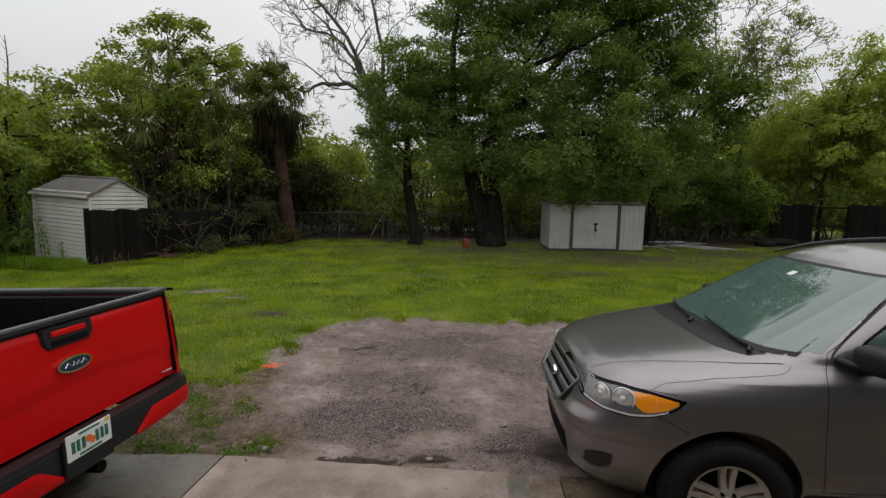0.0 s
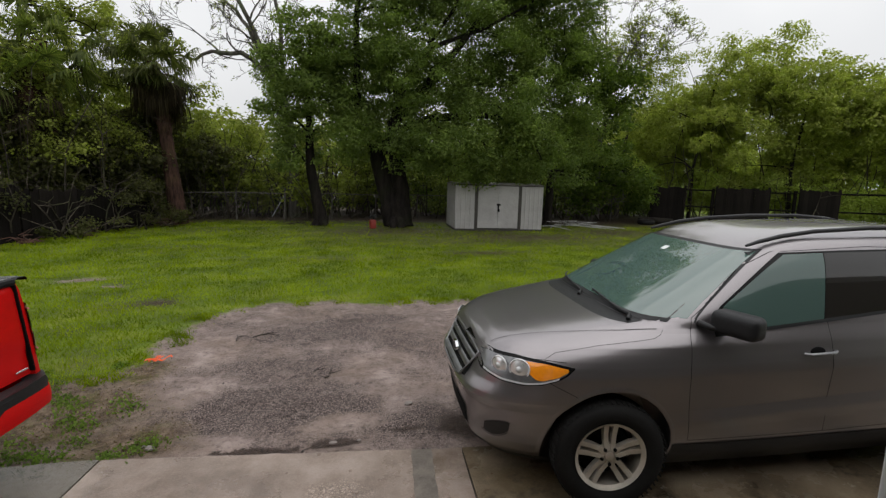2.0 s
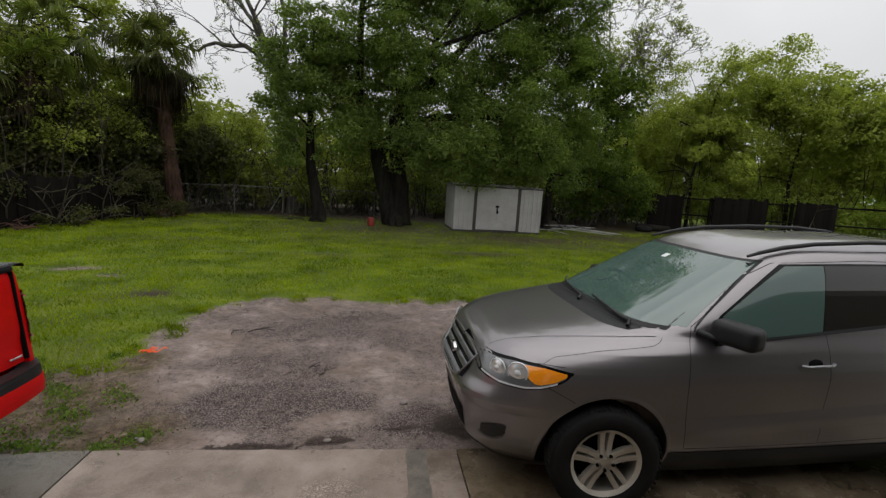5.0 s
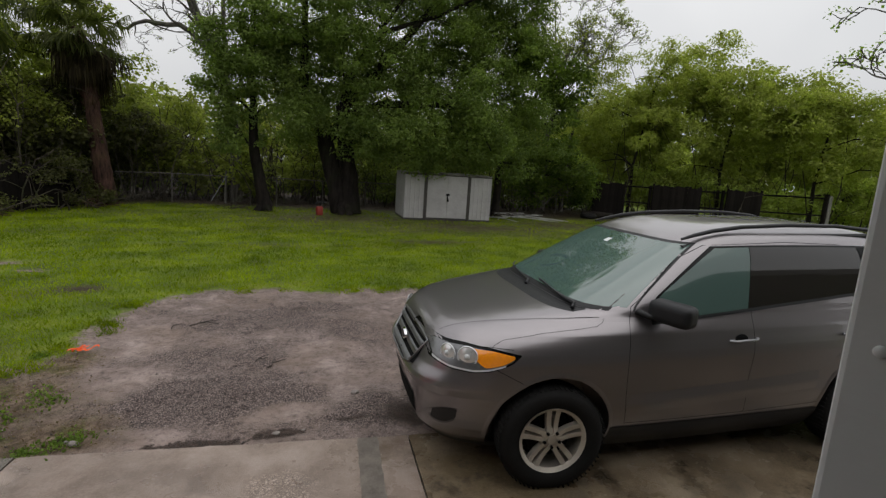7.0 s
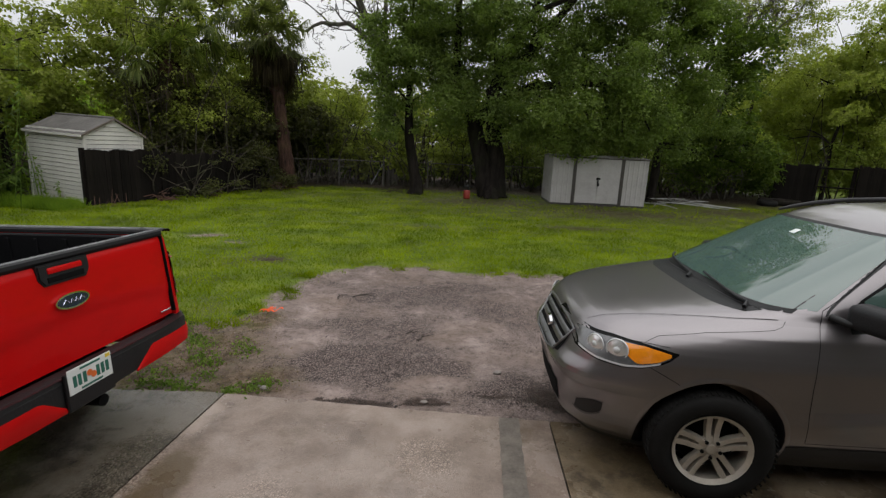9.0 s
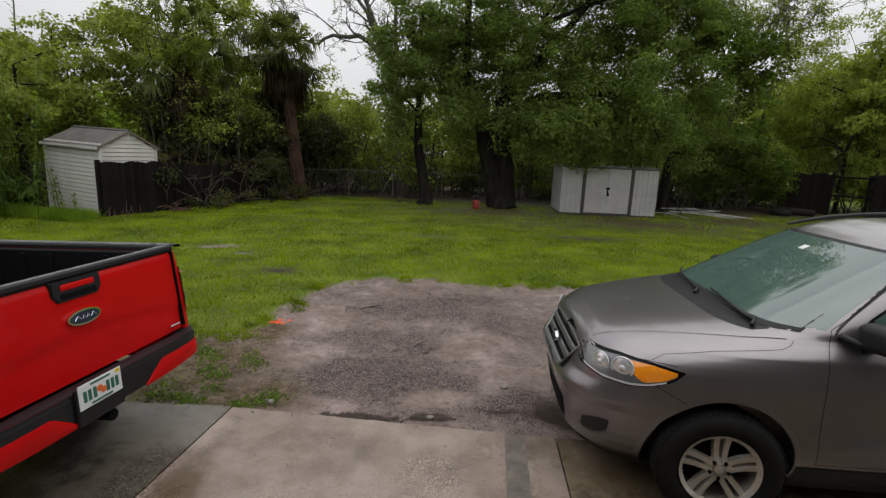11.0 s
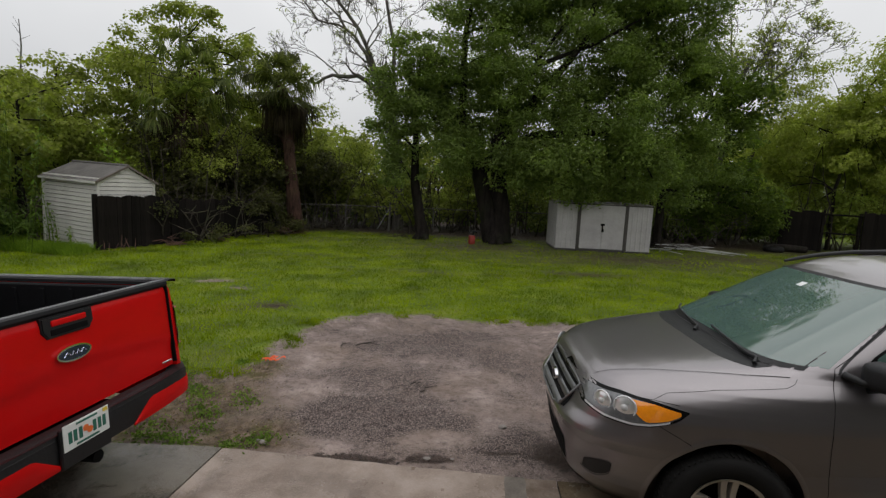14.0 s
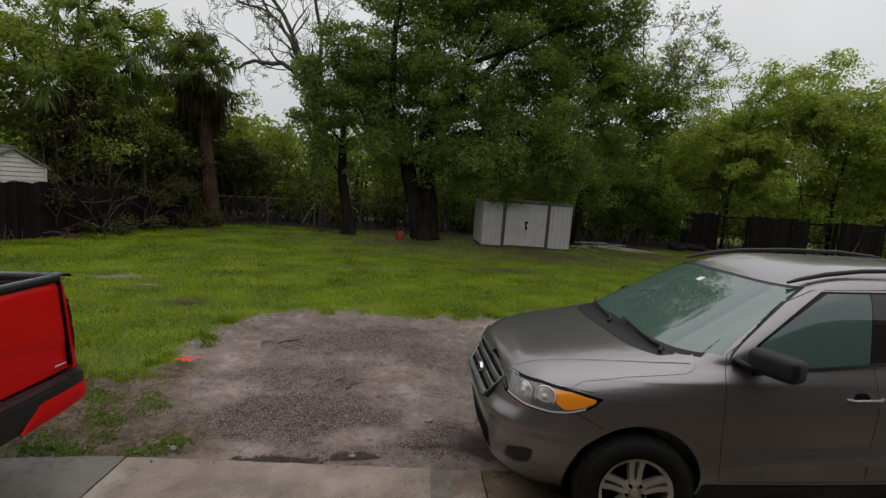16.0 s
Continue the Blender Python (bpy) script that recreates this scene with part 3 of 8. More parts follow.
def soil_map(x, y):
    """Brown mossy soil beside the pickup's tail."""
    k = np.maximum(blob(x, y, -2.6, 4.5, 1.0, 0.85), 0.8 * blob(x, y, -1.75, 4.0, 0.5, 0.35))
    k = np.maximum(k, 0.7 * blob(x, y, -2.1, 5.4, 0.35, 0.5))
    k = np.maximum(k, 0.9 * blob(x, y, -1.8, 3.82, 0.7, 0.15))
    return np.clip(k * 1.6 + 0.5 * wave(x, y, 6.0, 17) * (k > 0.02), 0, 1)


def grit_map(x, y):
    """How much dark grit lies on the silt: swept together in some places, washed off in others."""
    k = np.full(x.shape, 0.42)
    for cx, cy, rx, ry, w in ((-0.65, 4.45, 0.95, 0.50, 0.55), (-0.3, 6.6, 1.1, 0.5, 0.35), (0.2, 7.2, 0.9, 0.3, 0.35), (0.75, 4.0, 0.6, 0.3, 0.45), (-0.6, 5.4, 0.8, 0.5, 0.30), (0.9, 6.0, 0.6, 0.6, 0.25),
                              (-0.05, 4.10, 0.42, 0.16, -0.7), (0.38, 5.5, 0.42, 0.28, -0.7), (0.15, 5.1, 0.30, 0.2, -0.5), (-1.75, 6.1, 0.4, 0.5, -0.6), (-1.6, 4.85, 0.35, 0.35, -0.55), (-1.15, 3.85, 0.3, 0.18, -0.5), (0.6, 4.7, 0.5, 0.2, -0.4)):
        k = k + w * np.minimum(1, 1.6 * blob(x, y, cx, cy, rx, ry))
    return np.clip(k, 0, 1)


def ground_height(x, y):
    bare, _, damp = ground_maps(x, y)
    near = np.clip((6.0 - y) / 2.0, 0, 1)
    z = near * np.where(x > 1.5, 0.026 * (np.minimum(x, 9) - 1.5), 0) + near * np.where(x < -2, 0.045 * (np.maximum(x, -9) + 2), 0)
    z = z + 0.012 * wave(x, y, 2.5, 11) + 0.036 * bare * wave(x, y, 5.0, 12) + 0.017 * bare * wave(x, y, 17.0, 14) + 0.006 * bare * wave(x, y, 45.0, 16) - 0.025 * bare - 0.035 * damp
    z = z - 0.12 * ((y < 3.62 - 0.055 * (x + 1.0) - 0.10) & (y > -1.6) & (np.abs(x) < 8.9))
    return z + np.where(np.abs(x) + y > 60, 0.0, 0.04 * wave(x, y, 0.5, 15))


gx, gy = spaced(-4.6, 4.6, 0.06, 900), spaced(3.0, 9.2, 0.06, 900)
GX, GY = np.meshgrid(gx, gy)
GZ = ground_height(GX, GY)
nv = np.arange(GX.size).reshape(GX.shape)
quads = np.stack([nv[:-1, :-1], nv[:-1, 1:], nv[1:, 1:], nv[1:, :-1]], -1).reshape(-1, 4)
me = mesh_of("ground", np.stack([GX, GY, GZ], -1).reshape(-1, 3), quads, GROUND, True)
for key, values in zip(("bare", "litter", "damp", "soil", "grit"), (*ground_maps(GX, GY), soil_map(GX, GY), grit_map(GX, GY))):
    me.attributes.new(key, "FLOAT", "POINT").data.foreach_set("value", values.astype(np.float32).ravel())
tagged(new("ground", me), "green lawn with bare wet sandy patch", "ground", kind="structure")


def slab(name, x0, x1, near, far0, far1, mat, label, parent, lean0=0.0, lean1=0.0):
    """A concrete bay; its far edge runs from far0 to far1, its joints lean a little."""
    rows = []
    for u in np.linspace(0, 1, 60):
        row = []
        for v in np.linspace(0, 1, 60):
            far = far0 + (far1 - far0) * u
            y = near + (far - near) * v
            x = (x0 + lean0 * (y - 3.6)) * (1 - u) + (x1 + lean1 * (y - 3.6)) * u
            if v == 1:
                y += 0.012 * noise.noise(Vector((x * 2.1, 0.3, 0))) + 0.012 * noise.noise(Vector((x * 9.0, 1.7, 0)))
            row.append((x, y, ground_at(x, y) + 0.004))
        rows.append(row)
    bm = sheet(rows)
    bmesh.ops.recalc_face_normals(bm, faces=bm.faces)
    if sum(f.normal.z for f in bm.faces) < 0:
        bmesh.ops.reverse_faces(bm, faces=bm.faces)
    ext = bmesh.ops.extrude_face_region(bm, geom=bm.faces[:])
    for v in ext["geom"]:
        if isinstance(v, bmesh.types.BMVert):
            v.co.z -= 0.10
    ob = part(name, bm, mat, parent, label)
    co = np.empty(len(ob.data.vertices) * 3)
    ob.data.vertices.foreach_get("co", co)
    x, y = co[0::3], co[1::3]
    worn = np.maximum.reduce([k * np.minimum(1, 1.5 * blob(x, y, cx, cy, rx, ry)) for cx, cy, rx, ry, k in ((-0.05, 2.95, 0.30, 0.30, 0.75), (-1.05, 2.45, 0.25, 0.35, 0.6), (-2.0, 2.7, 0.25, 0.6, 0.75), (-0.5, 2.0, 0.5, 0.5, 0.6), (-2.9, 2.9, 0.5, 0.5, 0.4))])
    stain = np.maximum.reduce([k * np.minimum(1, 1.5 * blob(x, y, cx, cy, rx, ry)) for cx, cy, rx, ry, k in ((-1.68, 2.55, 0.20, 0.55, 0.85), (-2.3, 2.4, 0.6, 0.6, 0.6), (-1.1, 3.1, 0.35, 0.2, 0.35), (0.75, 3.2, 0.25, 0.3, 0.4), (1.5, 2.9, 0.6, 0.5, 0.7), (2.3, 2.0, 0.9, 0.5, 0.6))])
    sky_sheen = np.maximum(0.9 * np.minimum(1, 1.4 * blob(x, y, -2.2, 3.35, 0.55, 0.55)), 0.6 * np.minimum(1, 1.5 * blob(x, y, -2.3, 2.7, 0.5, 0.4)))
    for key, values in (("worn", worn), ("stain", stain), ("sky_sheen", sky_sheen)):
        ob.data.attributes.new(key, "FLOAT", "POINT").data.foreach_set("value", values.astype(np.float32))
    return ob


drive = thing("driveway", Matrix(), "cracked wet concrete drive in three bays", "driveway", kind="structure")
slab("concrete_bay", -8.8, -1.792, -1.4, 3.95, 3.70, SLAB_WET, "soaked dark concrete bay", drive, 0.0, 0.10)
slab("concrete_bay", -1.778, 0.910, -1.4, 3.69, 3.475, SLAB_PALE, "pale worn concrete bay", drive, 0.10, 0.055)
slab("concrete_bay", 0.922, 8.8, -1.4, 3.47, 3.2, SLAB_BROWN, "brown stained concrete bay", drive, 0.055, 0.0)
tar = sheet([[(0.50 + 0.16 * v + 0.07 * (y - 3.4) + 0.004 * math.sin(31 * y + 3 * v) + 0.003 * math.sin(83 * y), y, 0.008) for v in np.linspace(0, 1, 6)] for y in np.linspace(0.4, 3.49, 40)], 0.003)
part("tar_strip", tar, TAR, drive, "dark tar repair strip")
for x0, lean in ((-1.785, 0.10), (0.916, 0.055)):
    part("joint_fill", sheet([[(x0 + d + lean * (y - 3.6), y, -0.012) for d in (-0.035, 0.035)] for y in np.linspace(-1.4, 3.43, 20)]), JOINT, drive)
crack_bm = bmesh.new()
tube([(1.5, 2.32, 0.006), (1.95, 2.2, 0.016), (2.3, 1.95, 0.024), (2.6, 1.9, 0.03), (3.1, 1.6, 0.045), (3.6, 1.5, 0.058)], 0.006, 5, crack_bm)
part("crack", crack_bm, JOINT, drive)
fleck = bmesh.new()
rim = [fleck.verts.new((2.98 + 0.15 * k * math.cos(a), 1.93 + 0.085 * k * math.sin(a) - 0.05 * math.cos(a), 0.0485 + 0.003 * math.cos(a))) for a in np.linspace(0, 6.283, 40)[:-1] for k in [0.75 + 0.35 * math.sin(3 * a + 1) * math.sin(7 * a)]]
fleck.faces.new(rim)
part("paint_splash", fleck, plain("turquoise_paint", (0.10, 0.28, 0.30), 0.6, vary=0.4, scale=25), drive, "faded turquoise paint splash")

# unseen wall; its grey is set low to dim light on the cars' sides
house = thing("wall_house", Matrix(), "unseen plain grey house wall behind the porch", "wall", kind="structure")
part("wall_panel", box(-9, 9, -1.75, -1.5, 0.0, 3.6), WALL_GREY, house)
# out of view; added to keep sky light off the wall and near slab
tagged(part("ceiling", box(-9, 9, -1.5, 0.50, 2.72, 2.86), WALL_GREY, None), "unseen grey porch ceiling added to shade the drive edge", "ceiling", kind="structure")


def build_post():
    post = thing("porch_post", pose(0.490, 0.304, 0.0, 0, 0, -66), "grey painted porch post standing on the concrete", "post")
    part("shaft", box(0.0, 0.15, 0.0, 0.15, 0.0, 2.72, 0.005, seg=2), POST_GREY, post)
    part("base_plate", box(-0.02, 0.17, -0.02, 0.17, 0.004, 0.03, 0.004), POST_GREY, post)
    for z in (1.99, 0.6, 2.5):
        head = bmesh.new()
        bmesh.ops.create_uvsphere(head, u_segments=12, v_segments=8, radius=0.006, matrix=Matrix.Translation((0.026, -0.001, z)) @ Matrix.Diagonal((1, 0.6, 1, 1)))
        part("screw", head, POST_GREY, post, smooth=60)
    return post


build_post()


def build_dish():
    """A small satellite dish on a mast beside the porch."""
    d = thing("satellite_dish", pose(-2.50, 1.05, ground_at(-2.5, 1.05)), "grey-white satellite dish with a rolled rim on a mast", "satellite dish")
    part("mast", tube([(0, 0, 0), (0, 0, 1.55), (0.25, 0.05, 1.93)], 0.022, 10), GALV, d, smooth=50)
    part("mast_foot", box(-0.09, 0.09, -0.09, 0.09, 0.0, 0.012, 0.003), GALV, d)
    prof = [(0.001, 0.0), (0.06, 0.004), (0.12, 0.014), (0.17, 0.028), (0.182, 0.034), (0.188, 0.030), (0.186, 0.020), (0.172, 0.014), (0.12, 0.0), (0.001, -0.012)]
    bowl = lathe(prof, 48, "Y")
    bowl.transform(Matrix.Diagonal((1, 1, 1.0, 1)))
    bl = part("bowl", bowl, DISH_WHITE, d, smooth=40, m=pose(0.40, 0.11, 2.03, 8, 0, -112) @ Matrix.Scale(0.84, 4))
    part("mark", box(-0.05, 0.06, -0.016, -0.010, -0.02, 0.012, 0.002), LAMP_BRIGHT, bl)
    part("feed_arm", tube([(0, 0.02, -0.17), (0, 0.22, -0.12), (0, 0.30, 0.0)], 0.008, 8), GALV, bl)
    part("feed_horn", lathe([(0.001, 0.27), (0.028, 0.272), (0.03, 0.32), (0.001, 0.325)], 20, "Y"), DISH_WHITE, bl)
    part("bracket", tube([(0, -0.01, 0), (-0.09, -0.05, -0.05), (-0.17, -0.07, -0.10)], 0.016, 8), GALV, bl)
    return d


build_dish()

# ---- sheds, fences and yard clutter ----
def build_siding_shed():
    """White clapboard shed; x runs along its eaves wall, y goes back along its gable wall."""
    sh = thing("siding_shed", pose(-12.22, 14.34, 0.0, 0, 0, -21.9) @ pose(0, 0, 0, 0, 1.9, 0), "weathered white clapboard garden shed with a low gable roof", "shed")
    L, W, H, P = 2.52, 1.68, 2.06, 2.50
    part("frame", box(0.02, L - 0.02, 0.02, W - 0.02, 0.0, H - 0.02), FRAME_BROWN, sh)
    course = 0.119
    def board(length):
        return sheet([[(x, y, z) for y, z in ((0.0, 0.010), (-0.026, 0.010), (-0.026, 0.018), (-0.010, course - 0.004), (0.0, course - 0.004))] for x in (0.0, length)])
    def lay(length, m_of, n0, n1):
        first = None
        for k in range(n0, n1):
            if first is None:
                first = part("clapboard", board(length), WHITE_SIDING, sh, m=m_of(k))
            else:
                ob = new("clapboard", first.data)
                ob.parent = sh
                ob.matrix_local = m_of(k)
    count = int(H / course)
    lay(L, lambda k: pose(0, 0.018, k * course), 0, count + 1)
    lay(W, lambda k: pose(L - 0.018, 0, k * course, 0, 0, 90), 0, count + 1)
    lay(W, lambda k: pose(0.018, W, k * course, 0, 0, -90), 0, count + 1)
    for k in range(count + 1, int(P / course)):
        z = k * course
        half = max(0.05, (P - z - course) / (P - H) * W / 2)
        part("clapboard", sheet([[(L - 0.018 + dx, W / 2 + y, z + dz) for dx, dz in ((0.0, 0.010), (0.026, 0.010), (0.026, 0.018), (0.010, course - 0.004), (0.0, course - 0.004))] for y in (-half, half)]), WHITE_SIDING, sh)
    gable = bmesh.new()
    vs = [gable.verts.new(p) for p in ((L - 0.03, 0.02, H - 0.03), (L - 0.03, W - 0.02, H - 0.03), (L - 0.03, W / 2, P - 0.02), (0.03, 0.02, H - 0.03), (0.03, W - 0.02, H - 0.03), (0.03, W / 2, P - 0.02))]
    for f in ((0, 1, 2), (3, 5, 4), (0, 2, 5, 3), (1, 4, 5, 2), (0, 3, 4, 1)):
        gable.faces.new([vs[i] for i in f])
    part("gable", gable, WHITE_SIDING, sh)
    for x in (L - 0.012, 0.012):
        for y in (0.012, W - 0.012):
            part("corner_trim", box(x - 0.035, x + 0.035, y - 0.035, y + 0.035, 0.0, H, 0.006), WHITE_SIDING, sh)
    for s in (0, 1):
        rows = []
        for x in np.linspace(0.0, L + 0.05, 40):
            rib = 0.008 * (abs(math.sin(x * 9.0)) > 0.93)
            row = []
            for v in np.linspace(0, 1, 6):
                y = (W / 2) * (1 - v) - 0.10 * v
                z = P + 0.02 - (P - H) * v * 1.08
                row.append((x, y if s == 0 else W - y, z + rib))
            rows.append(row)
        rf = part("roof_sheet", sheet(rows, 0.02), ROOF_GREY, sh, "stained grey metal roof sheet")
    part("ridge_cap", tube([(0.0, W / 2, P + 0.025), (L + 0.05, W / 2, P + 0.025)], 0.04, 8), ROOF_GREY, sh)
    for y0, y1 in ((-0.09, W / 2), (W + 0.09, W / 2)):
        part("verge_trim", sheet([[(L + 0.052, y0 + (y1 - y0) * t, H - 0.04 + (P - H + 0.05) * t + dz) for dz in (-0.035, 0.025)] for t in (0, 1)], 0.02), VERGE_BROWN, sh)
    part("fascia", box(-0.02, L + 0.06, -0.115, -0.095, H - 0.085, H - 0.02), WHITE_SIDING, sh)
    return sh


build_siding_shed()


def build_metal_shed():
    """Low white sheet-metal shed with dark door posts."""
    sh = thing("metal_shed", pose(4.27, 19.15, 0.0, 0, 0, -2.6), "white sheet-metal garden shed with double doors and dark posts", "shed")
    L, W, H = 3.63, 2.25, 1.90
    part("base_frame", box(-0.02, L + 0.02, -0.02, W + 0.02, 0.0, 0.09), FRAME_BROWN, sh)
    def ribbed(length, pitch=0.19):
        xs, out = 0.0, []
        while xs < length - 1e-6:
            for dx, d in ((0.0, 0.0), (0.015, -0.014), (0.045, -0.014), (0.06, 0.0)):
                if xs + dx < length:
                    out.append((xs + dx, d))
            xs += pitch
        out.append((length, 0.0))
        return out
    def wall(name, length, m, h=H):
        prof = ribbed(length)
        part(name, sheet([[(x, y, z) for z in (0.09, h)] for x, y in prof], 0.01), WHITE_METAL, sh, m=m)
    wall("wall_panel", 0.80, pose(0, 0, 0))
    wall("wall_panel", 0.93, pose(2.70, 0, 0))
    wall("wall_panel", W, pose(0, W, 0, 0, 0, -90))
    wall("wall_panel", W, pose(L, 0, 0, 0, 0, 90))
    wall("wall_panel", L, pose(L, W, 0, 0, 0, 180))
    for x in (0.0, L):
        part("corner_strip", box(x - 0.03, x + 0.03, -0.025, 0.03, 0.09, H, 0.006), WHITE_METAL, sh)
    for x in (0.78, 2.62):
        part("door_post", box(x, x + 0.13, -0.035, 0.03, 0.05, H - 0.01, 0.006), FRAME_BROWN, sh, "dark brown door post")
    for k in range(2):
        x0 = 0.915 + 0.853 * k
        door = part("door", box(x0, x0 + 0.848, -0.018, 0.012, 0.12, H - 0.05, 0.004), WHITE_METAL, sh, "white metal door leaf")
        for z in (0.30, 0.95, 1.60):
            part("door_rail", box(x0 + 0.03, x0 + 0.82, -0.0215, -0.017, z, z + 0.02), WHITE_METAL, door)
    part("latch", tube([(1.80, -0.03, 1.08), (1.76, -0.06, 1.03), (1.765, -0.06, 0.93), (1.79, -0.03, 0.86)], 0.028, 7), WELL, sh, "black door latch")
    part("padlock", box(1.735, 1.82, -0.085, -0.045, 0.80, 0.92, 0.015), WELL, sh)
    part("hasp", box(1.70, 1.86, -0.026, -0.018, 1.05, 1.13, 0.004), WELL, sh)
    part("head_rail", box(-0.03, L + 0.03, -0.045, 0.03, H - 0.05, H + 0.015, 0.005), FRAME_BROWN, sh)
    for s in (0, 1):
        rows = []
        for x in np.linspace(-0.06, L + 0.06, 50):
            rib = 0.012 * (abs(math.sin(x * 7.0)) > 0.94)
            rows.append([(x, (W / 2) * (1 - v) - 0.08 * v if s == 0 else W - (W / 2) * (1 - v) + 0.08 * v, H + 0.085 - 0.08 * v + rib) for v in np.linspace(0, 1, 5)])
        part("roof_sheet", sheet(rows, 0.015), ROOF_DIRTY, sh, "grey roof sheet dark with dirt")
    for x in (0.0, L):
        bm = bmesh.new()
        bm.faces.new([bm.verts.new(p) for p in ((x, 0, H - 0.02), (x, W, H - 0.02), (x, W / 2, H + 0.09))])
        bmesh.ops.solidify(bm, geom=bm.faces[:], thickness=0.01)
        part("gable", bm, WHITE_METAL, sh)
    return sh


build_metal_shed()


def board_fence(name, a, b, high, label, rng, gap_from=2.0, wide=0.14, sag=0.05):
    """Close-boarded fence from a to b, with rails and posts behind."""
    d = math.hypot(b[0] - a[0], b[1] - a[1])
    f = thing(name, pose(a[0], a[1], 0.0, 0, 0, math.degrees(math.atan2(b[1] - a[1], b[0] - a[0]))), label, "fence")
    n = max(1, int(d / wide))
    shapes = []
    for k in range(5):
        bm = box(-0.006, wide + 0.006, -0.010, 0.010, 0.02, 1.0)
        for v in bm.verts:
            if v.co.z > 0.5:
                v.co.z += 0.02 * math.sin(7 * k + 9 * v.co.x)
        me = bpy.data.meshes.new("board")
        bm.to_mesh(me)
        bm.free()
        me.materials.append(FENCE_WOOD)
        shapes.append(me)
    for k in range(n):
        ob = new("board", shapes[k % 5])
        ob.parent = f
        ob.matrix_local = pose(k * wide, rng.uniform(-0.006, 0.006), rng.uniform(-0.015, 0.0), rng.uniform(-0.8, 0.8), rng.uniform(-0.4, 0.4), 0) @ Matrix.Diagonal((1, 1, high - sag * rng.random(), 1))
    for z in (0.3, high - 0.3):
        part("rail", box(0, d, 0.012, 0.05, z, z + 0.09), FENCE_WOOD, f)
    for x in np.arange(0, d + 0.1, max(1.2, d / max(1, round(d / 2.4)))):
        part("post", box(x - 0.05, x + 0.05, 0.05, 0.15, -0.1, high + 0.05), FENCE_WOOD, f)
    return f


rng = random.Random(5)
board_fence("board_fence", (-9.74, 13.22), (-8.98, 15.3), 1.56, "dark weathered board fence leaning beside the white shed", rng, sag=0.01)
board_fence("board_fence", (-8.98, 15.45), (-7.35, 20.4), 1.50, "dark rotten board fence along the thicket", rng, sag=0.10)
# broken fence at the back: three boarded bays left, rails and posts between
a, b = Vector((16.9, 24.7, 0)), Vector((27.2, 18.0, 0))
run = (b - a).normalized()
def on_line(az):
    s = math.tan(radians(az))
    t = (s * a.y - a.x) / (run.x - s * run.y)
    return a + run * t
for z0, z1 in ((34.26, 37.5), (40.4, 44.9), (47.4, 50.3)):
    p, q = on_line(z0), on_line(z1)
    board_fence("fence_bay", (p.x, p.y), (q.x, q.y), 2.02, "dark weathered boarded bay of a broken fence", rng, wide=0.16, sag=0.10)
p, q = on_line(33.9), on_line(55.3)
rails = thing("rail_fence", Matrix(), "old rail fence with a pale grey end post", "fence")
for z, r in ((1.85, 0.05), (0.95, 0.045)):
    part("rail", tube([(p.x, p.y + 0.1, z), ((p.x + q.x) / 2, (p.y + q.y) / 2 + 0.1, z - 0.04), (q.x, q.y + 0.1, z + 0.02)], r, 6), FENCE_WOOD, rails)
for az in (37.6, 40.3, 45.1, 47.2, 50.4):
    w = on_line(az)
    part("post", box(w.x - 0.06, w.x + 0.06, w.y + 0.12, w.y + 0.24, -0.1, 1.95), FENCE_WOOD, rails)
w = on_line(55.55)
part("post", box(w.x - 0.16, w.x - 0.02, w.y, w.y + 0.2, -0.1, 2.10, 0.02), FENCE_WOOD, rails)
part("post", box(w.x + 0.02, w.x + 0.25, w.y, w.y + 0.2, -0.1, 2.02, 0.02), POST_WOOD, rails, "pale grey end post")


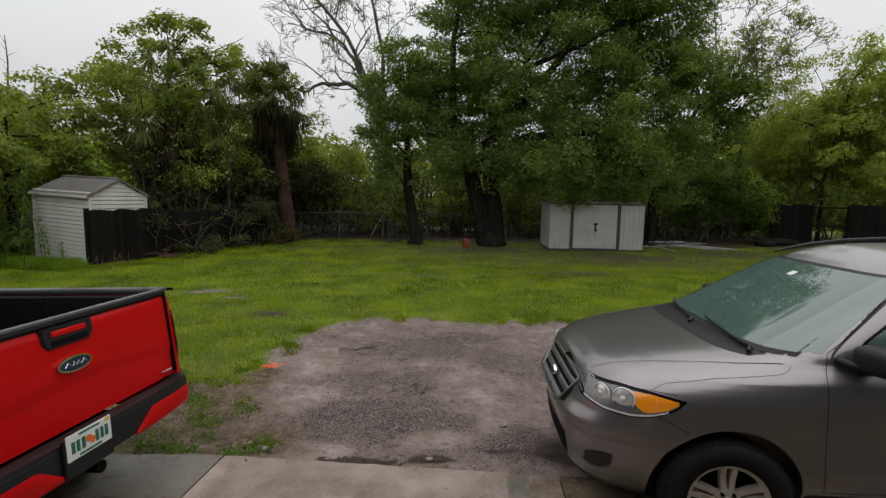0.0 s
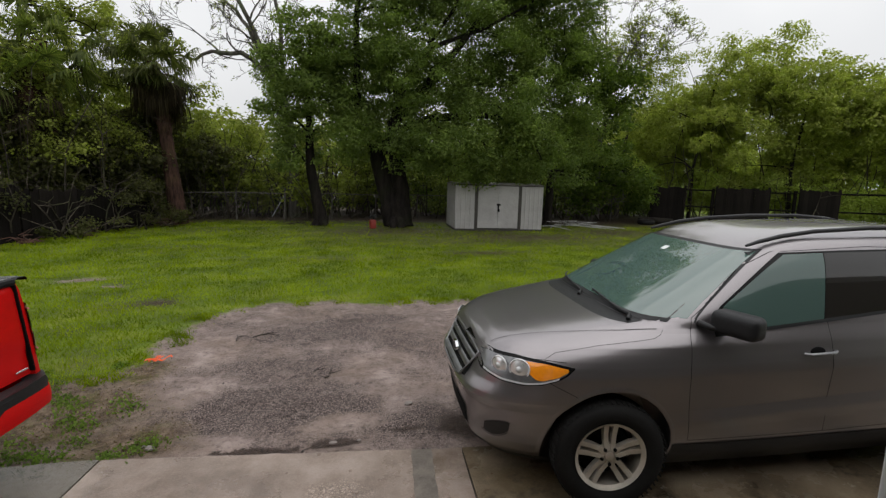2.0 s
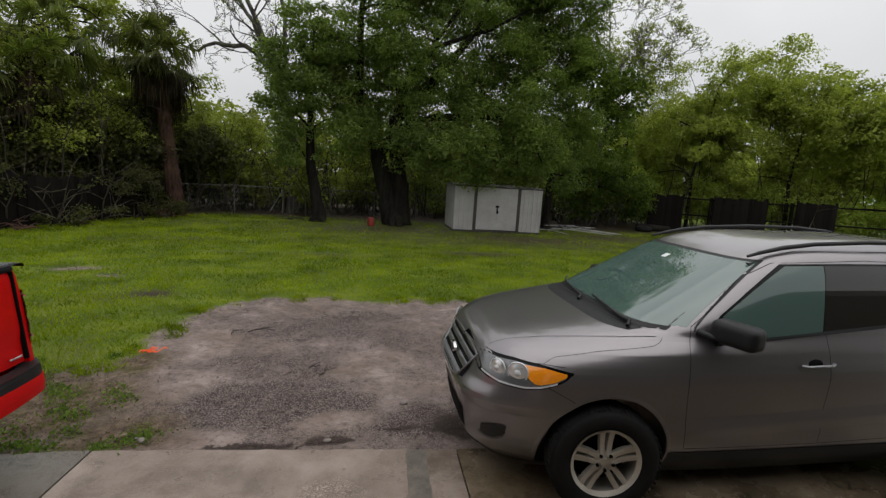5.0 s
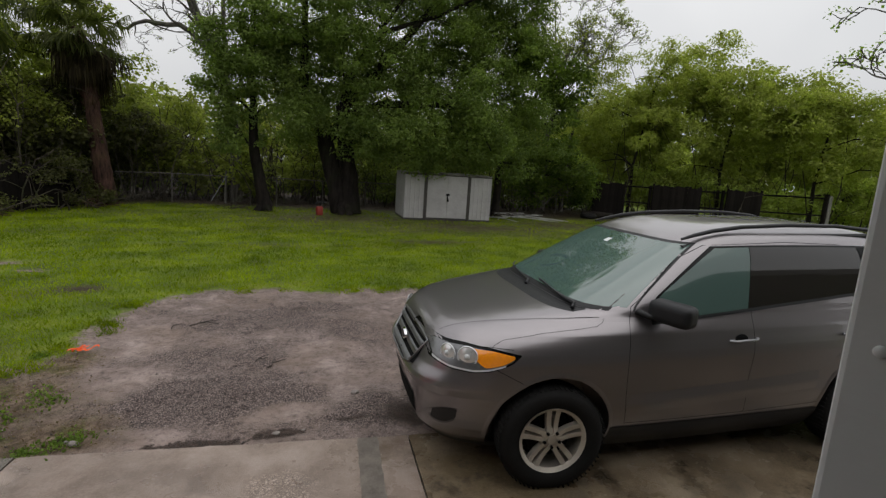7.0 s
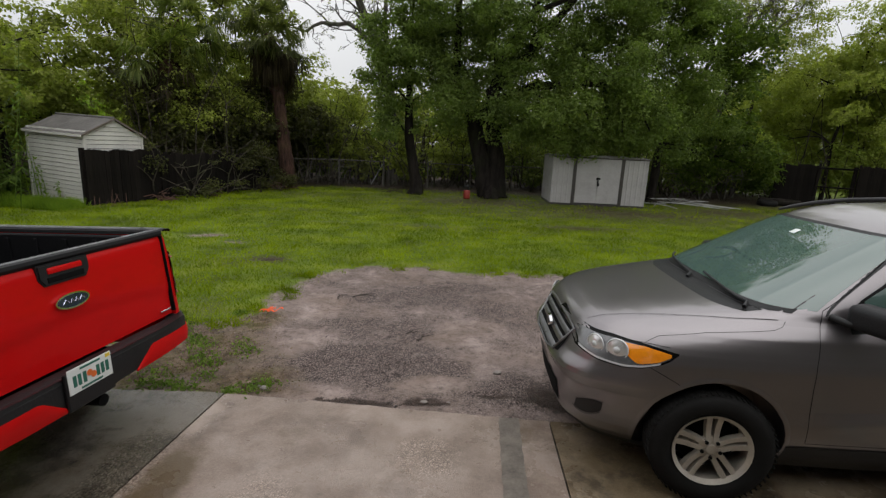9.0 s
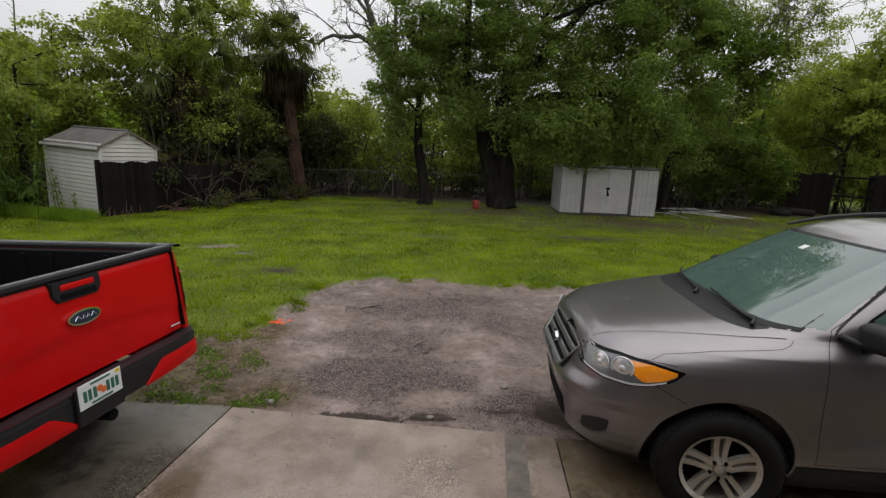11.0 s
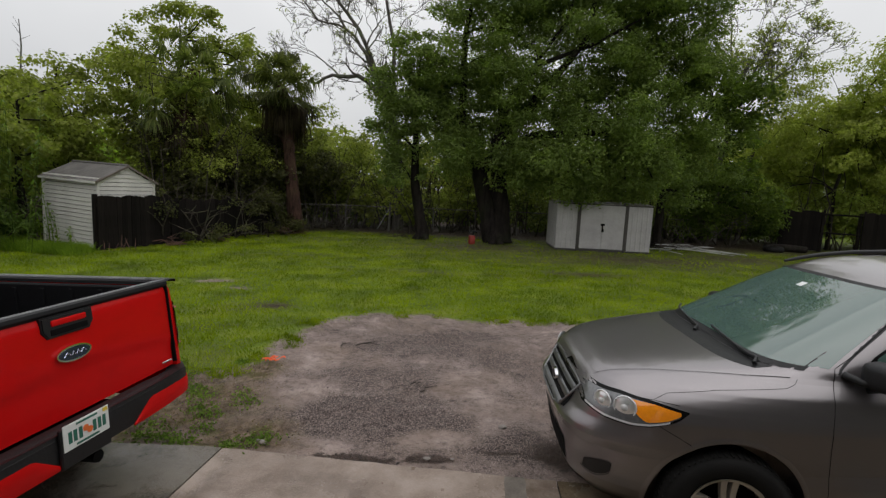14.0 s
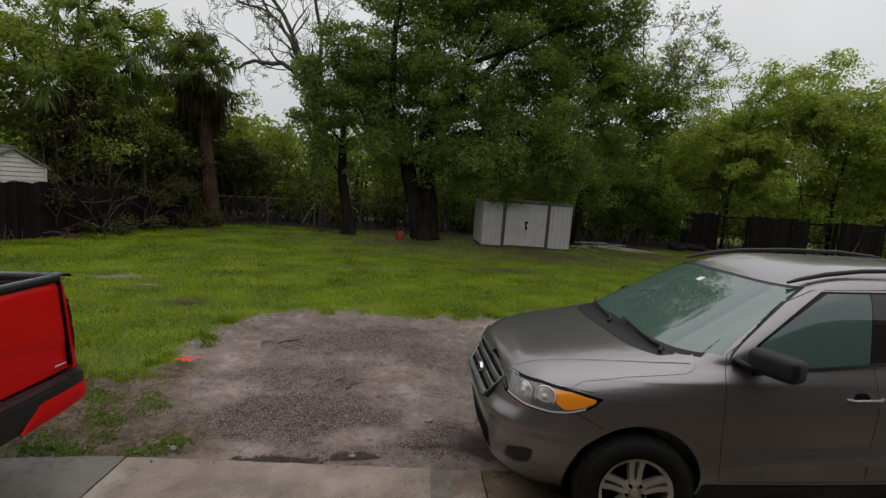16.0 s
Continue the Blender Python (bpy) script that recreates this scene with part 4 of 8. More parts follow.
def build_chain_link():
    f = thing("chain_link_fence", Matrix(), "rusty grey chain-link fence along the trees", "fence")
    pts = [(-9.5, 21.8), (-5.0, 23.2), (-0.8, 23.9), (3.4, 24.4), (8.0, 24.9), (12.5, 25.2), (16.8, 25.1)]
    for (x, y), (x2, y2) in zip(pts, pts[1:]):
        part("top_rail", tube([(x, y, 1.22), ((x + x2) / 2, (y + y2) / 2, 1.19), (x2, y2, 1.22)], 0.022, 6), RUSTY_WIRE, f)
        part("post", tube([(x, y, -0.1), (x, y, 1.27)], 0.03, 8), RUSTY_WIRE, f)
        xm, ym = (x + x2) / 2, (y + y2) / 2
        part("post", tube([(xm, ym, -0.1), (xm, ym, 1.22)], 0.025, 8), RUSTY_WIRE, f)
    part("post", tube([(-2.95, 23.45, 0), (-2.9, 23.5, 1.45)], 0.04, 8), RUSTY_WIRE, f)
    part("brace", tube([(-3.5, 23.4, 0.1), (-2.95, 23.45, 1.1)], 0.02, 6), GALV, f)
    # wires of the mesh
    vs, fs = [], []
    for (x, y), (x2, y2) in zip(pts, pts[1:]):
        d = math.hypot(x2 - x, y2 - y)
        ux, uy = (x2 - x) / d, (y2 - y) / d
        for s0 in np.arange(-1.2, d, 0.11):
            for dirn in (1, -1):
                a0, a1 = (s0, s0 + 1.17) if dirn > 0 else (s0 + 1.17, s0)
                za, zb = 0.03, 1.20
                c0, c1 = min(max(a0, 0), d), min(max(a1, 0), d)
                if abs(c0 - c1) < 1e-3:
                    continue
                z0 = za + (zb - za) * (c0 - a0) / (a1 - a0)
                z1 = za + (zb - za) * (c1 - a0) / (a1 - a0)
                i = len(vs)
                t = 0.0028
                vs += [(x + ux * (c0 - t), y + uy * (c0 - t), z0), (x + ux * (c0 + t), y + uy * (c0 + t), z0), (x + ux * (c1 + t), y + uy * (c1 + t), z1), (x + ux * (c1 - t), y + uy * (c1 - t), z1),
                       (x + ux * c0 , y + uy * c0 + t, z0), (x + ux * c1, y + uy * c1 + t, z1)]
                fs += [(i, i + 1, i + 2, i + 3), (i, i + 4, i + 5, i + 3)]
    ob = new("wire_mesh", mesh_of("wire_mesh", vs, fs, RUSTY_WIRE))
    ob.parent = f
    ob["kind"] = "stuff"
    return f


build_chain_link()

# white pipes dumped on the grass
for k, (x, y, z, ln, yaw, tip) in enumerate(((8.75, 19.9, 0.05, 2.9, 62, 1), (8.9, 20.6, 0.10, 2.0, -70, 2), (9.7, 21.6, 0.08, 3.4, -38, 1.5), (9.9, 21.8, 0.14, 3.9, -44, 1), (10.2, 21.9, 0.06, 3.6, -50, 1),
                                         (9.2, 21.4, 0.2, 2.3, 8, -1), (10.6, 22.5, 0.10, 2.6, 4, 1), (11.2, 22.2, 0.05, 2.8, -52, 1), (10.9, 21.0, 0.05, 2.2, -35, 0), (11.7, 21.2, 0.05, 1.9, -58, 0), (8.6, 20.5, 0.09, 1.6, 20, 2), (9.3, 20.9, 0.12, 2.2, -15, 1), (10.0, 21.0, 0.07, 1.8, 35, 1), (9.6, 22.3, 0.12, 2.0, -8, 0), (11.0, 21.7, 0.1, 1.6, 28, 1))):
    ob = part("pipe", tube([(0, 0, 0), (ln * 0.36, 0.02, 0.01), (ln * 0.72, 0, 0)], 0.018, 8), PVC, None, smooth=50, m=pose(x, y, z, 0, tip, yaw))
    tagged(ob, "white plastic pipe lying on the grass", "pipe", "dumped pipes")


def build_small_things():
    can = thing("fuel_can", pose(0.96, 19.75, 0.0, 0, 0, 20), "small red fuel can with a black top on the grass", "can")
    part("can_body", box(-0.12, 0.12, -0.10, 0.10, 0.0, 0.36, 0.04, seg=3), RED_PLASTIC, can, smooth=50)
    part("can_handle", tube([(-0.16, 0, 0.45), (-0.05, 0, 0.54), (0.10, 0, 0.54), (0.22, 0, 0.48)], 0.025, 8), TRIM_BLACK, can, smooth=50)
    part("spout", tube([(0.05, 0, 0.38), (0.06, 0, 0.54)], 0.03, 8), TRIM_BLACK, can)
    scrap = thing("plastic_scrap", pose(-2.08, 5.68, 0.0), "crumpled bright orange plastic scrap on the dirt edge", "litter")
    for k in range(4):
        pts = [(0.07 * math.cos(t + k) * (0.6 + 0.4 * t / 3) + 0.04 * (k - 1.5), 0.06 * math.sin(1.7 * t + k), 0.012 + 0.03 * abs(math.sin(2 * t + k))) for t in np.linspace(0, 3, 9)]
        rows = [[(x, y - 0.012, z), (x, y + 0.012, z + 0.006)] for x, y, z in pts]
        part("strip", sheet(rows, 0.003), ORANGE_PLASTIC, scrap)
    for x, y, r, lab in ((-1.49, 3.82, 0.032, "small pale stone at the edge of the drive"), (-1.55, 3.86, 0.016, "small pale pebble beside the drive"), (-0.10, 3.76, 0.028, "small pale stone in a muddy rut"), (0.11, 3.79, 0.014, "white pebble at the edge of a muddy rut"), (0.59, 4.35, 0.035, "grey stone on wet sand"), (0.40, 3.21, 0.011, "white pebble on worn concrete"), (0.29, 3.07, 0.010, "white pebble on worn concrete"), (-0.40, 2.86, 0.008, "white pebble on worn concrete"), (-3.1, 4.95, 0.03, "grey stone on bare soil")):
        bm = bmesh.new()
        bmesh.ops.create_icosphere(bm, subdivisions=2, radius=r, matrix=Matrix.Diagonal((1.2, 0.9, 0.6, 1)))
        for v in bm.verts:
            v.co *= 1 + 0.25 * noise.noise(v.co * 40 + Vector((x, y, 0)))
        tagged(part("stone", bm, PALE_STONE, None, m=pose(x, y, float(ground_height(np.array(x), np.array(y))) + r * 0.3)), lab, "stone")
    r = random.Random(3)
    for x, y, ln, yaw in ((-1.22, 6.45, 0.34, 42), (-1.15, 6.55, 0.26, -12), (-1.40, 6.35, 0.18, 75), (-0.24, 5.05, 0.26, 48), (-0.36, 5.20, 0.14, 20)):
        pts = [(t * ln, 0.03 * r.uniform(-1, 1) * (t > 0), 0.012 + 0.02 * r.random() * math.sin(3.1 * t)) for t in np.linspace(0, 1, 6)]
        bm = tube(pts, [0.007, 0.0065, 0.006, 0.005, 0.004, 0.003], 5)
        tube([pts[2], (pts[2][0] + 0.07, 0.06, 0.035), (pts[2][0] + 0.12, 0.08, 0.03)], [0.005, 0.004, 0.002], 5, bm)
        tagged(part("twig", bm, TWIG, None, m=pose(x, y, float(ground_height(np.array(x), np.array(y))), 0, 0, yaw)), "dark wet broken twig on the sand", "twig", "fallen twigs")
    # brush pile and branches by the trees
    for x, y, n, size, lab in ((-2.24, 20.7, 26, 0.55, "low pile of dark cut brush on the grass"), (-8.7, 15.0, 30, 0.5, "scattered reddish cut branches by the board fence"), (-8.0, 16.6, 22, 0.45, "reddish brush pile by the board fence"), (-7.0, 20.0, 26, 0.9, "dark brush heap at the foot of a palm"), (10.2, 21.5, 30, 0.9, "dark cut brush among white pipes"), (9.0, 20.7, 16, 0.5, "dark cut brush among white pipes")):
        bm = bmesh.new()
        for _ in range(n):
            a, ln, cx, cy = r.uniform(0, 6.28), size * r.uniform(0.4, 1.1), r.gauss(0, size * 0.4), r.gauss(0, size * 0.35)
            z = abs(r.gauss(0.06, 0.06)) * (2.6 if n in (26, 22) else 1.4)
            tube([(cx - math.cos(a) * ln / 2, cy - math.sin(a) * ln / 2, z), (cx, cy, z + 0.05), (cx + math.cos(a) * ln / 2, cy + math.sin(a) * ln / 2, max(0.02, z + r.gauss(0, 0.06)))], [0.014, 0.011, 0.005], 5, bm)
        tagged(part("brush_pile", bm, TWIG_RED if y in (15.0, 16.6, 20.0) else TWIG, None, m=pose(x, y, 0)), lab, "brush pile", kind="stuff")
    bm = bmesh.new()
    for k in range(8):
        x, y, h, d = -9.42 + 0.07 * k + r.gauss(0, 0.03), 12.98 + 0.085 * k, r.uniform(0.22, 0.5), r.gauss(-0.20, 0.12)
        tube([(x, y, 0.0), (x + 0.5 * d + r.gauss(0, 0.012), y + 0.12, 0.5 * h), (x + d, y + 0.24, h)], [0.010, 0.008, 0.004], 5, bm)
    tagged(part("stick_bundle", bm, TWIG_RED, None), "broken reddish sticks leaning on the board fence", "sticks", kind="stuff")
    old = thing("old_tyre", pose(15.2, 22.6, 0.0, 0, 0, 20), "old black tyre lying on the grass by the fence", "tyre")
    part("tyre_body", lathe([(0.24, 0.02), (0.36, 0.0), (0.42, 0.05), (0.43, 0.14), (0.41, 0.22), (0.35, 0.26), (0.24, 0.24), (0.24, 0.02)], 36, "Z"), RUBBER, old, smooth=50)
    log = thing("log", pose(15.9, 22.9, 0.16, 0, 0, -18), "dark rotten log on the grass by the fence", "log")
    part("log_wood", tube([(-0.8, 0, 0), (0, 0.04, 0.02), (0.9, 0, 0)], [0.17, 0.18, 0.15], 12), BARK_OAK, log, smooth=60)


build_small_things()

# ---- vehicles ----
class Shell:
    """A car body as outlines stacked by height: half width, front, rear and squareness of the corners."""

    def __init__(self, table, mid):
        self.table, self.mid = table, mid

    def outline(self, z, count=112):
        w, f, r, nf, nr = lerp(self.table, z)
        out = []
        for i in range(count):
            a = 2 * math.pi * i / count
            c, s = math.cos(a), math.sin(a)
            n = nf if c >= 0 else nr
            reach = (f - self.mid) if c >= 0 else (self.mid - r)
            out.append((self.mid + math.copysign(abs(c) ** (2 / n), c) * reach, math.copysign(abs(s) ** (2 / n), s) * w, z))
        return out

    def y(self, x, z):
        w, f, r, nf, nr = lerp(self.table, z)
        reach, n = ((f - self.mid), nf) if x >= self.mid else ((self.mid - r), nr)
        u = min(1.0, abs((x - self.mid) / reach))
        return w * max(0.0, 1 - u**n) ** (1 / n)

    def x(self, y, z, rear=False):
        w, f, r, nf, nr = lerp(self.table, z)
        n = nr if rear else nf
        k = max(0.0, 1 - min(1.0, abs(y / w)) ** n) ** (1 / n)
        return self.mid - (self.mid - r) * k if rear else self.mid + (f - self.mid) * k

    def solid(self, levels):
        bm = bmesh.new()
        rings = [[bm.verts.new(p) for p in self.outline(z)] for z in levels]
        for a, b in zip(rings, rings[1:]):
            n = len(a)
            for k in range(n):
                bm.faces.new((a[k], a[(k + 1) % n], b[(k + 1) % n], b[k]))
        bm.faces.new(rings[0][::-1])
        bm.faces.new(rings[-1])
        return bm

    def side_patch(self, x0, x1, low, high, side=1, off=0.004, nx=14, nz=6):
        """A panel on the flank between two heights that may vary along the car."""
        rows = []
        for i in range(nx + 1):
            x = x0 + (x1 - x0) * i / nx
            lo, hi = (low(x) if callable(low) else low), (high(x) if callable(high) else high)
            rows.append([(x, side * (self.y(x, lo + (hi - lo) * j / nz) + off), lo + (hi - lo) * j / nz) for j in range(nz + 1)])
        return sheet(rows)

    def front_patch(self, y0, y1, low, high, off=0.004, ny=20, nz=6, rear=False):
        rows = []
        for i in range(ny + 1):
            y = y0 + (y1 - y0) * i / ny
            lo, hi = (low(y) if callable(low) else low), (high(y) if callable(high) else high)
            rows.append([(self.x(y, lo + (hi - lo) * j / nz, rear) + (-off if rear else off), y, lo + (hi - lo) * j / nz) for j in range(nz + 1)])
        return sheet(rows)

    def seam(self, pts, side=1, wide=0.0034, off=0.0012):
        """A dark joint along (x, z) points on the flank."""
        rows = []
        fine = []
        for (xa, za), (xb, zb) in zip(pts, pts[1:]):
            fine += [(xa + (xb - xa) * k / 8, za + (zb - za) * k / 8) for k in range(8)]
        fine.append(pts[-1])
        for i, (x, z) in enumerate(fine):
            xa, za = fine[max(0, i - 1)]
            xb, zb = fine[min(len(fine) - 1, i + 1)]
            d = math.hypot(xb - xa, zb - za) or 1
            nx, nz = -(zb - za) / d * wide / 2, (xb - xa) / d * wide / 2
            rows.append([(x + k * nx, side * (self.y(x + k * nx, z + k * nz) + off), z + k * nz) for k in (-1, 1)])
        return sheet(rows)


def cut(ob, tools, extra=()):
    """Takes tool shapes out of a solid and keeps the result as its mesh."""
    for bm in tools:
        me = bpy.data.meshes.new("tool")
        bmesh.ops.recalc_face_normals(bm, faces=bm.faces)
        bm.to_mesh(me)
        bm.free()
        for one in extra:
            me.materials.append(one)
        me.polygons.foreach_set("material_index", [len(extra) - 1] * len(me.polygons))
        t = new("tool", me)
        mod = ob.modifiers.new("cut", "BOOLEAN")
        mod.object, mod.operation, mod.solver = t, "DIFFERENCE", "EXACT"
    parent = ob.parent
    ob.parent = None
    bpy.context.view_layer.update()
    done = bpy.data.meshes.new_from_object(ob.evaluated_get(bpy.context.evaluated_depsgraph_get()))
    gone = [mod.object for mod in ob.modifiers]
    ob.modifiers.clear()
    for t in gone:
        bpy.data.objects.remove(t)
    ob.data = done
    ob.parent = parent
    return ob


def arch_tool(x, z, r, y0, y1):
    bm = bmesh.new()
    bmesh.ops.create_cone(bm, cap_ends=True, segments=48, radius1=r, radius2=r, depth=abs(y1 - y0), matrix=pose(x, (y0 + y1) / 2, z, 90, 0, 0))
    return bm


def wheel(parent, x, y, z, r, rim, side, spokes, mat, turn=0.0, spin=0.0):
    """A tyre, a rim with twin spokes, a cap and nuts."""
    w = new("wheel")
    w.parent = parent
    w.matrix_local = pose(x, y, z, 0, 0, turn + (0 if side > 0 else 180)) @ pose(0, 0, 0, 0, spin, 0)
    d = r - rim
    part("tyre", lathe([(rim - 0.01, 0.075), (rim + 0.012, 0.100), (rim + 0.35 * d, 0.117), (rim + 0.7 * d, 0.115), (r - 0.02, 0.100), (r - 0.006, 0.085), (r, 0.06), (r, -0.06), (r - 0.006, -0.085),
                        (r - 0.02, -0.10), (rim + 0.4 * d, -0.115), (rim - 0.01, -0.09)], 56), RUBBER, w, smooth=50)
    groove = bmesh.new()
    for k in range(64):
        a = 2 * math.pi * k / 64
        for lo, hi in ((0.03, 0.10), (-0.05, 0.02)):
            join(groove, box(-0.006, 0.006, lo, hi, r - 0.004, r + 0.004), Matrix.Rotation(a, 4, "Y"))
    part("tread", groove, RUBBER, w)
    part("rim", lathe([(rim - 0.012, -0.07), (rim - 0.012, 0.06), (rim - 0.02, 0.085), (rim + 0.006, 0.106), (rim + 0.004, 0.098), (rim - 0.002, 0.09)], 56), mat, w, smooth=40)
    part("drum", lathe([(0.001, 0.0), (rim * 0.72, 0.0), (rim * 0.8, -0.04)], 40), WELL, w)
    for k in range(spokes):
        a = 2 * math.pi * k / spokes
        for tilt in (-1, 1):
            bm = bmesh.new()
            inner, outer = rim * 0.16, rim * 0.97
            rows = []
            for t in np.linspace(0, 1, 7):
                rad = inner + (outer - inner) * t
                off = tilt * (0.020 + 0.013 * t)
                half = 0.0175 + 0.0035 * t
                h = 0.088 - 0.016 * math.sin(math.pi * t) + 0.004 * t
                rows.append([(off - half, h - 0.035, rad), (off - half * 0.8, h, rad), (off + half * 0.8, h, rad), (off + half, h - 0.035, rad)])
            bm = sheet(rows, close=True)
            bm.transform(Matrix.Rotation(a, 4, "Y"))
            part("spoke", bm, mat, w, smooth=35)
    part("hub_cap", lathe([(0.001, 0.092), (0.03, 0.090), (0.034, 0.080), (0.075, 0.074), (0.078, 0.05)], 32), mat, w, smooth=30)
    for k in range(5):
        a = 2 * math.pi * (k + 0.5) / 5
        bm = bmesh.new()
        bmesh.ops.create_cone(bm, cap_ends=True, segments=6, radius1=0.012, radius2=0.010, depth=0.03, matrix=pose(0.055 * math.sin(a), 0.080, 0.055 * math.cos(a), 90, 0, 0))
        part("wheel_nut", bm, WELL, w)
    return w


def oval(rx, rz, depth, steps=32):
    bm = bmesh.new()
    bmesh.ops.create_cone(bm, cap_ends=True, segments=steps, radius1=1, radius2=0.94, depth=depth, matrix=Matrix.Diagonal((rx, 1, rz, 1)) @ pose(0, 0, 0, 90, 0, 0))
    return bm


# bronze-grey SUV: x ahead, y to its left, z up, from the ground under its front axle
SUV = Shell([
    (0.17, 0.76, 0.72, -3.3, 3.5, 5.0), (0.24, 0.82, 0.79, -3.4, 3.6, 5.0), (0.3, 0.865, 0.835, -3.52, 3.8, 5.0), (0.38, 0.9, 0.858, -3.62, 4.0, 5.5), (0.46, 0.92, 0.868, -3.68, 4.2, 5.5), (0.54, 0.931, 0.875, -3.712, 4.4, 5.5),
    (0.56, 0.932, 0.877, -3.72, 4.45, 5.5), (0.58, 0.932, 0.879, -3.725, 4.5, 5.5), (0.64, 0.931, 0.891, -3.74, 4.55, 5.5), (0.72, 0.934, 0.926, -3.74, 5.05, 5.5), (0.75, 0.936, 0.912, -3.735, 5.08, 5.5), (0.82, 0.94, 0.855, -3.72, 5.2, 5.5),
    (0.9, 0.943, 0.815, -3.7, 5.27, 5.5), (0.96, 0.938, 0.784, -3.69, 5.13, 5.5), (1.0, 0.93, 0.754, -3.68, 4.94, 5.5), (1.04, 0.92, 0.717, -3.67, 4.7, 5.5), (1.08, 0.911, 0.658, -3.66, 4.39, 5.5), (1.12, 0.895, 0.535, -3.65, 4.01, 5.5),
    (1.155, 0.88, 0.348, -3.64, 3.89, 5.5), (1.185, 0.868, 0.1, -3.63, 4.4, 5.5), (1.205, 0.862, -0.18, -3.62, 6.0, 5.5), (1.22, 0.855, -0.22, -3.61, 6.4, 5.5), (1.3, 0.828, -0.37, -3.56, 6.5, 6.0), (1.4, 0.792, -0.565, -3.5, 6.5, 6.0),
    (1.5, 0.752, -0.755, -3.44, 6.5, 6.0), (1.58, 0.715, -0.91, -3.38, 6.5, 6.0), (1.64, 0.675, -1.03, -3.32, 6.0, 6.0), (1.69, 0.64, -1.13, -3.24, 5.5, 5.5), (1.728, 0.60, -1.24, -3.14, 5.0, 5.0), (1.760, 0.53, -1.38, -2.98, 4.5, 4.5),
    (1.782, 0.42, -1.54, -2.8, 4.0, 4.0), (1.793, 0.25, -1.73, -2.5, 3.0, 3.0)], -1.9)


def build_suv(m):
    car = thing("suv", m, "wet bronze-grey metallic SUV with silver alloy wheels parked on the drive", "car")
    levels = sorted({r[0] for r in SUV.table} | set(np.linspace(0.24, 1.66, 54).round(3)))
    body = part("body", SUV.solid(levels), PAINT_BRONZE, car, smooth=38)
    tools = [arch_tool(x, 0.385, 0.425, s * 0.60, s * 1.2) for x in (0, -2.70) for s in (1, -1)]
    cut(body, tools, [PAINT_BRONZE, WELL])
    body.data.set_sharp_from_angle(angle=radians(38))
    for s in (1, -1):
        for x in (0.0, -2.70):
            rows = []
            for k in range(29):
                a = radians(-8 + 196 * k / 28)
                row = []
                for rad, off in ((0.424, -0.03), (0.426, 0.004), (0.440, 0.005), (0.456, 0.0008)):
                    px, pz = x + rad * math.cos(a), 0.385 + rad * math.sin(a)
                    row.append((px, s * (SUV.y(px, max(0.26, pz)) + off), pz))
                rows.append(row)
            part("arch_lip", sheet(rows), PAINT_BRONZE, body, smooth=40)
    # glazing
    def screen(lo, hi, share, off, nz=10):
        rows = []
        for t in np.linspace(-1, 1, 33):
            row = []
            for j in range(nz + 1):
                z = lo + (hi - lo) * j / nz
                y = t * lerp(SUV.table, z)[0] * (share + 0.075 * (1.65 - z))
                row.append((SUV.x(y, z) + off, y, z + off * 0.6))
            rows.append(row)
        return sheet(rows)
    part("windshield", screen(1.238, 1.648, 0.918, 0.0055), WINDSHIELD, car, "wide sloping windshield with a greenish sheen", smooth=60)
    part("windshield_seal", screen(1.215, 1.664, 0.932, 0.003, 14), TRIM_BLACK, car, smooth=60)
    part("inspection_sticker", SUV.front_patch(-0.10, -0.04, 1.575, 1.60, 0.012, 2, 2), PLATE_WHITE, car)
    # cowl and wipers
    part("cowl", SUV.front_patch(-0.70, 0.70, 1.196, 1.214, 0.003, 30, 3), TRIM_BLACK, car, smooth=60)
    for y0, y1 in ((0.62, 0.02), (-0.10, -0.68)):
        pts = [(SUV.x(y0 + (y1 - y0) * t, 1.225 + 0.035 * t) + 0.03 + 0.02 * t, y0 + (y1 - y0) * t, 1.235 + 0.035 * t) for t in np.linspace(0, 1, 9)]
        wip = part("wiper", tube(pts, 0.009, 6), TRIM_BLACK, car)
        part("wiper_arm", tube([(pts[0][0] + 0.04, y0 + 0.05, 1.215), pts[0], pts[4]], [0.014, 0.011, 0.007], 6), TRIM_BLACK, wip)
    for s in (1, -1):
        belt = lambda x: 1.166 - 0.078 * (x + 1.0)
        roof_line = lambda x: 1.642 - 0.016 * (x + 2.0) ** 2
        pillar = lambda z: SUV.x(0.9 * lerp(SUV.table, z)[0], z) - 0.19
        def pane(x0, x1, off, grow=0.0, nz=12, nx=12):
            """A side window between two uprights; x0 or x1 may follow the sloping front pillar."""
            rows = []
            for j in range(nz + 1):
                row = []
                for i in range(nx + 1):
                    t = j / nz
                    zm = 1.19 + (1.642 - 1.19) * t
                    xa = x0(zm) if callable(x0) else x0
                    xb = x1(zm) if callable(x1) else x1
                    x = xa + (xb - xa) * i / nx
                    lo, hi = belt(x) + 0.012 - grow, roof_line(x) + grow
                    z = lo + (hi - lo) * t
                    row.append((x, s * (SUV.y(x, z) + off), z))
                rows.append(row)
            return sheet(rows)
        part("window_surround", pane(lambda z: min(pillar(z) + 0.028, -0.74), -3.20, 0.003, 0.013, 14, 24), GLOSS_BLACK, car, smooth=60)
        b_post = lambda z: -1.515 - 0.26 * (z - 1.19)
        part("door_window", pane(lambda z: min(pillar(z), -0.79), b_post, 0.006), SIDE_GLASS, car, smooth=60)
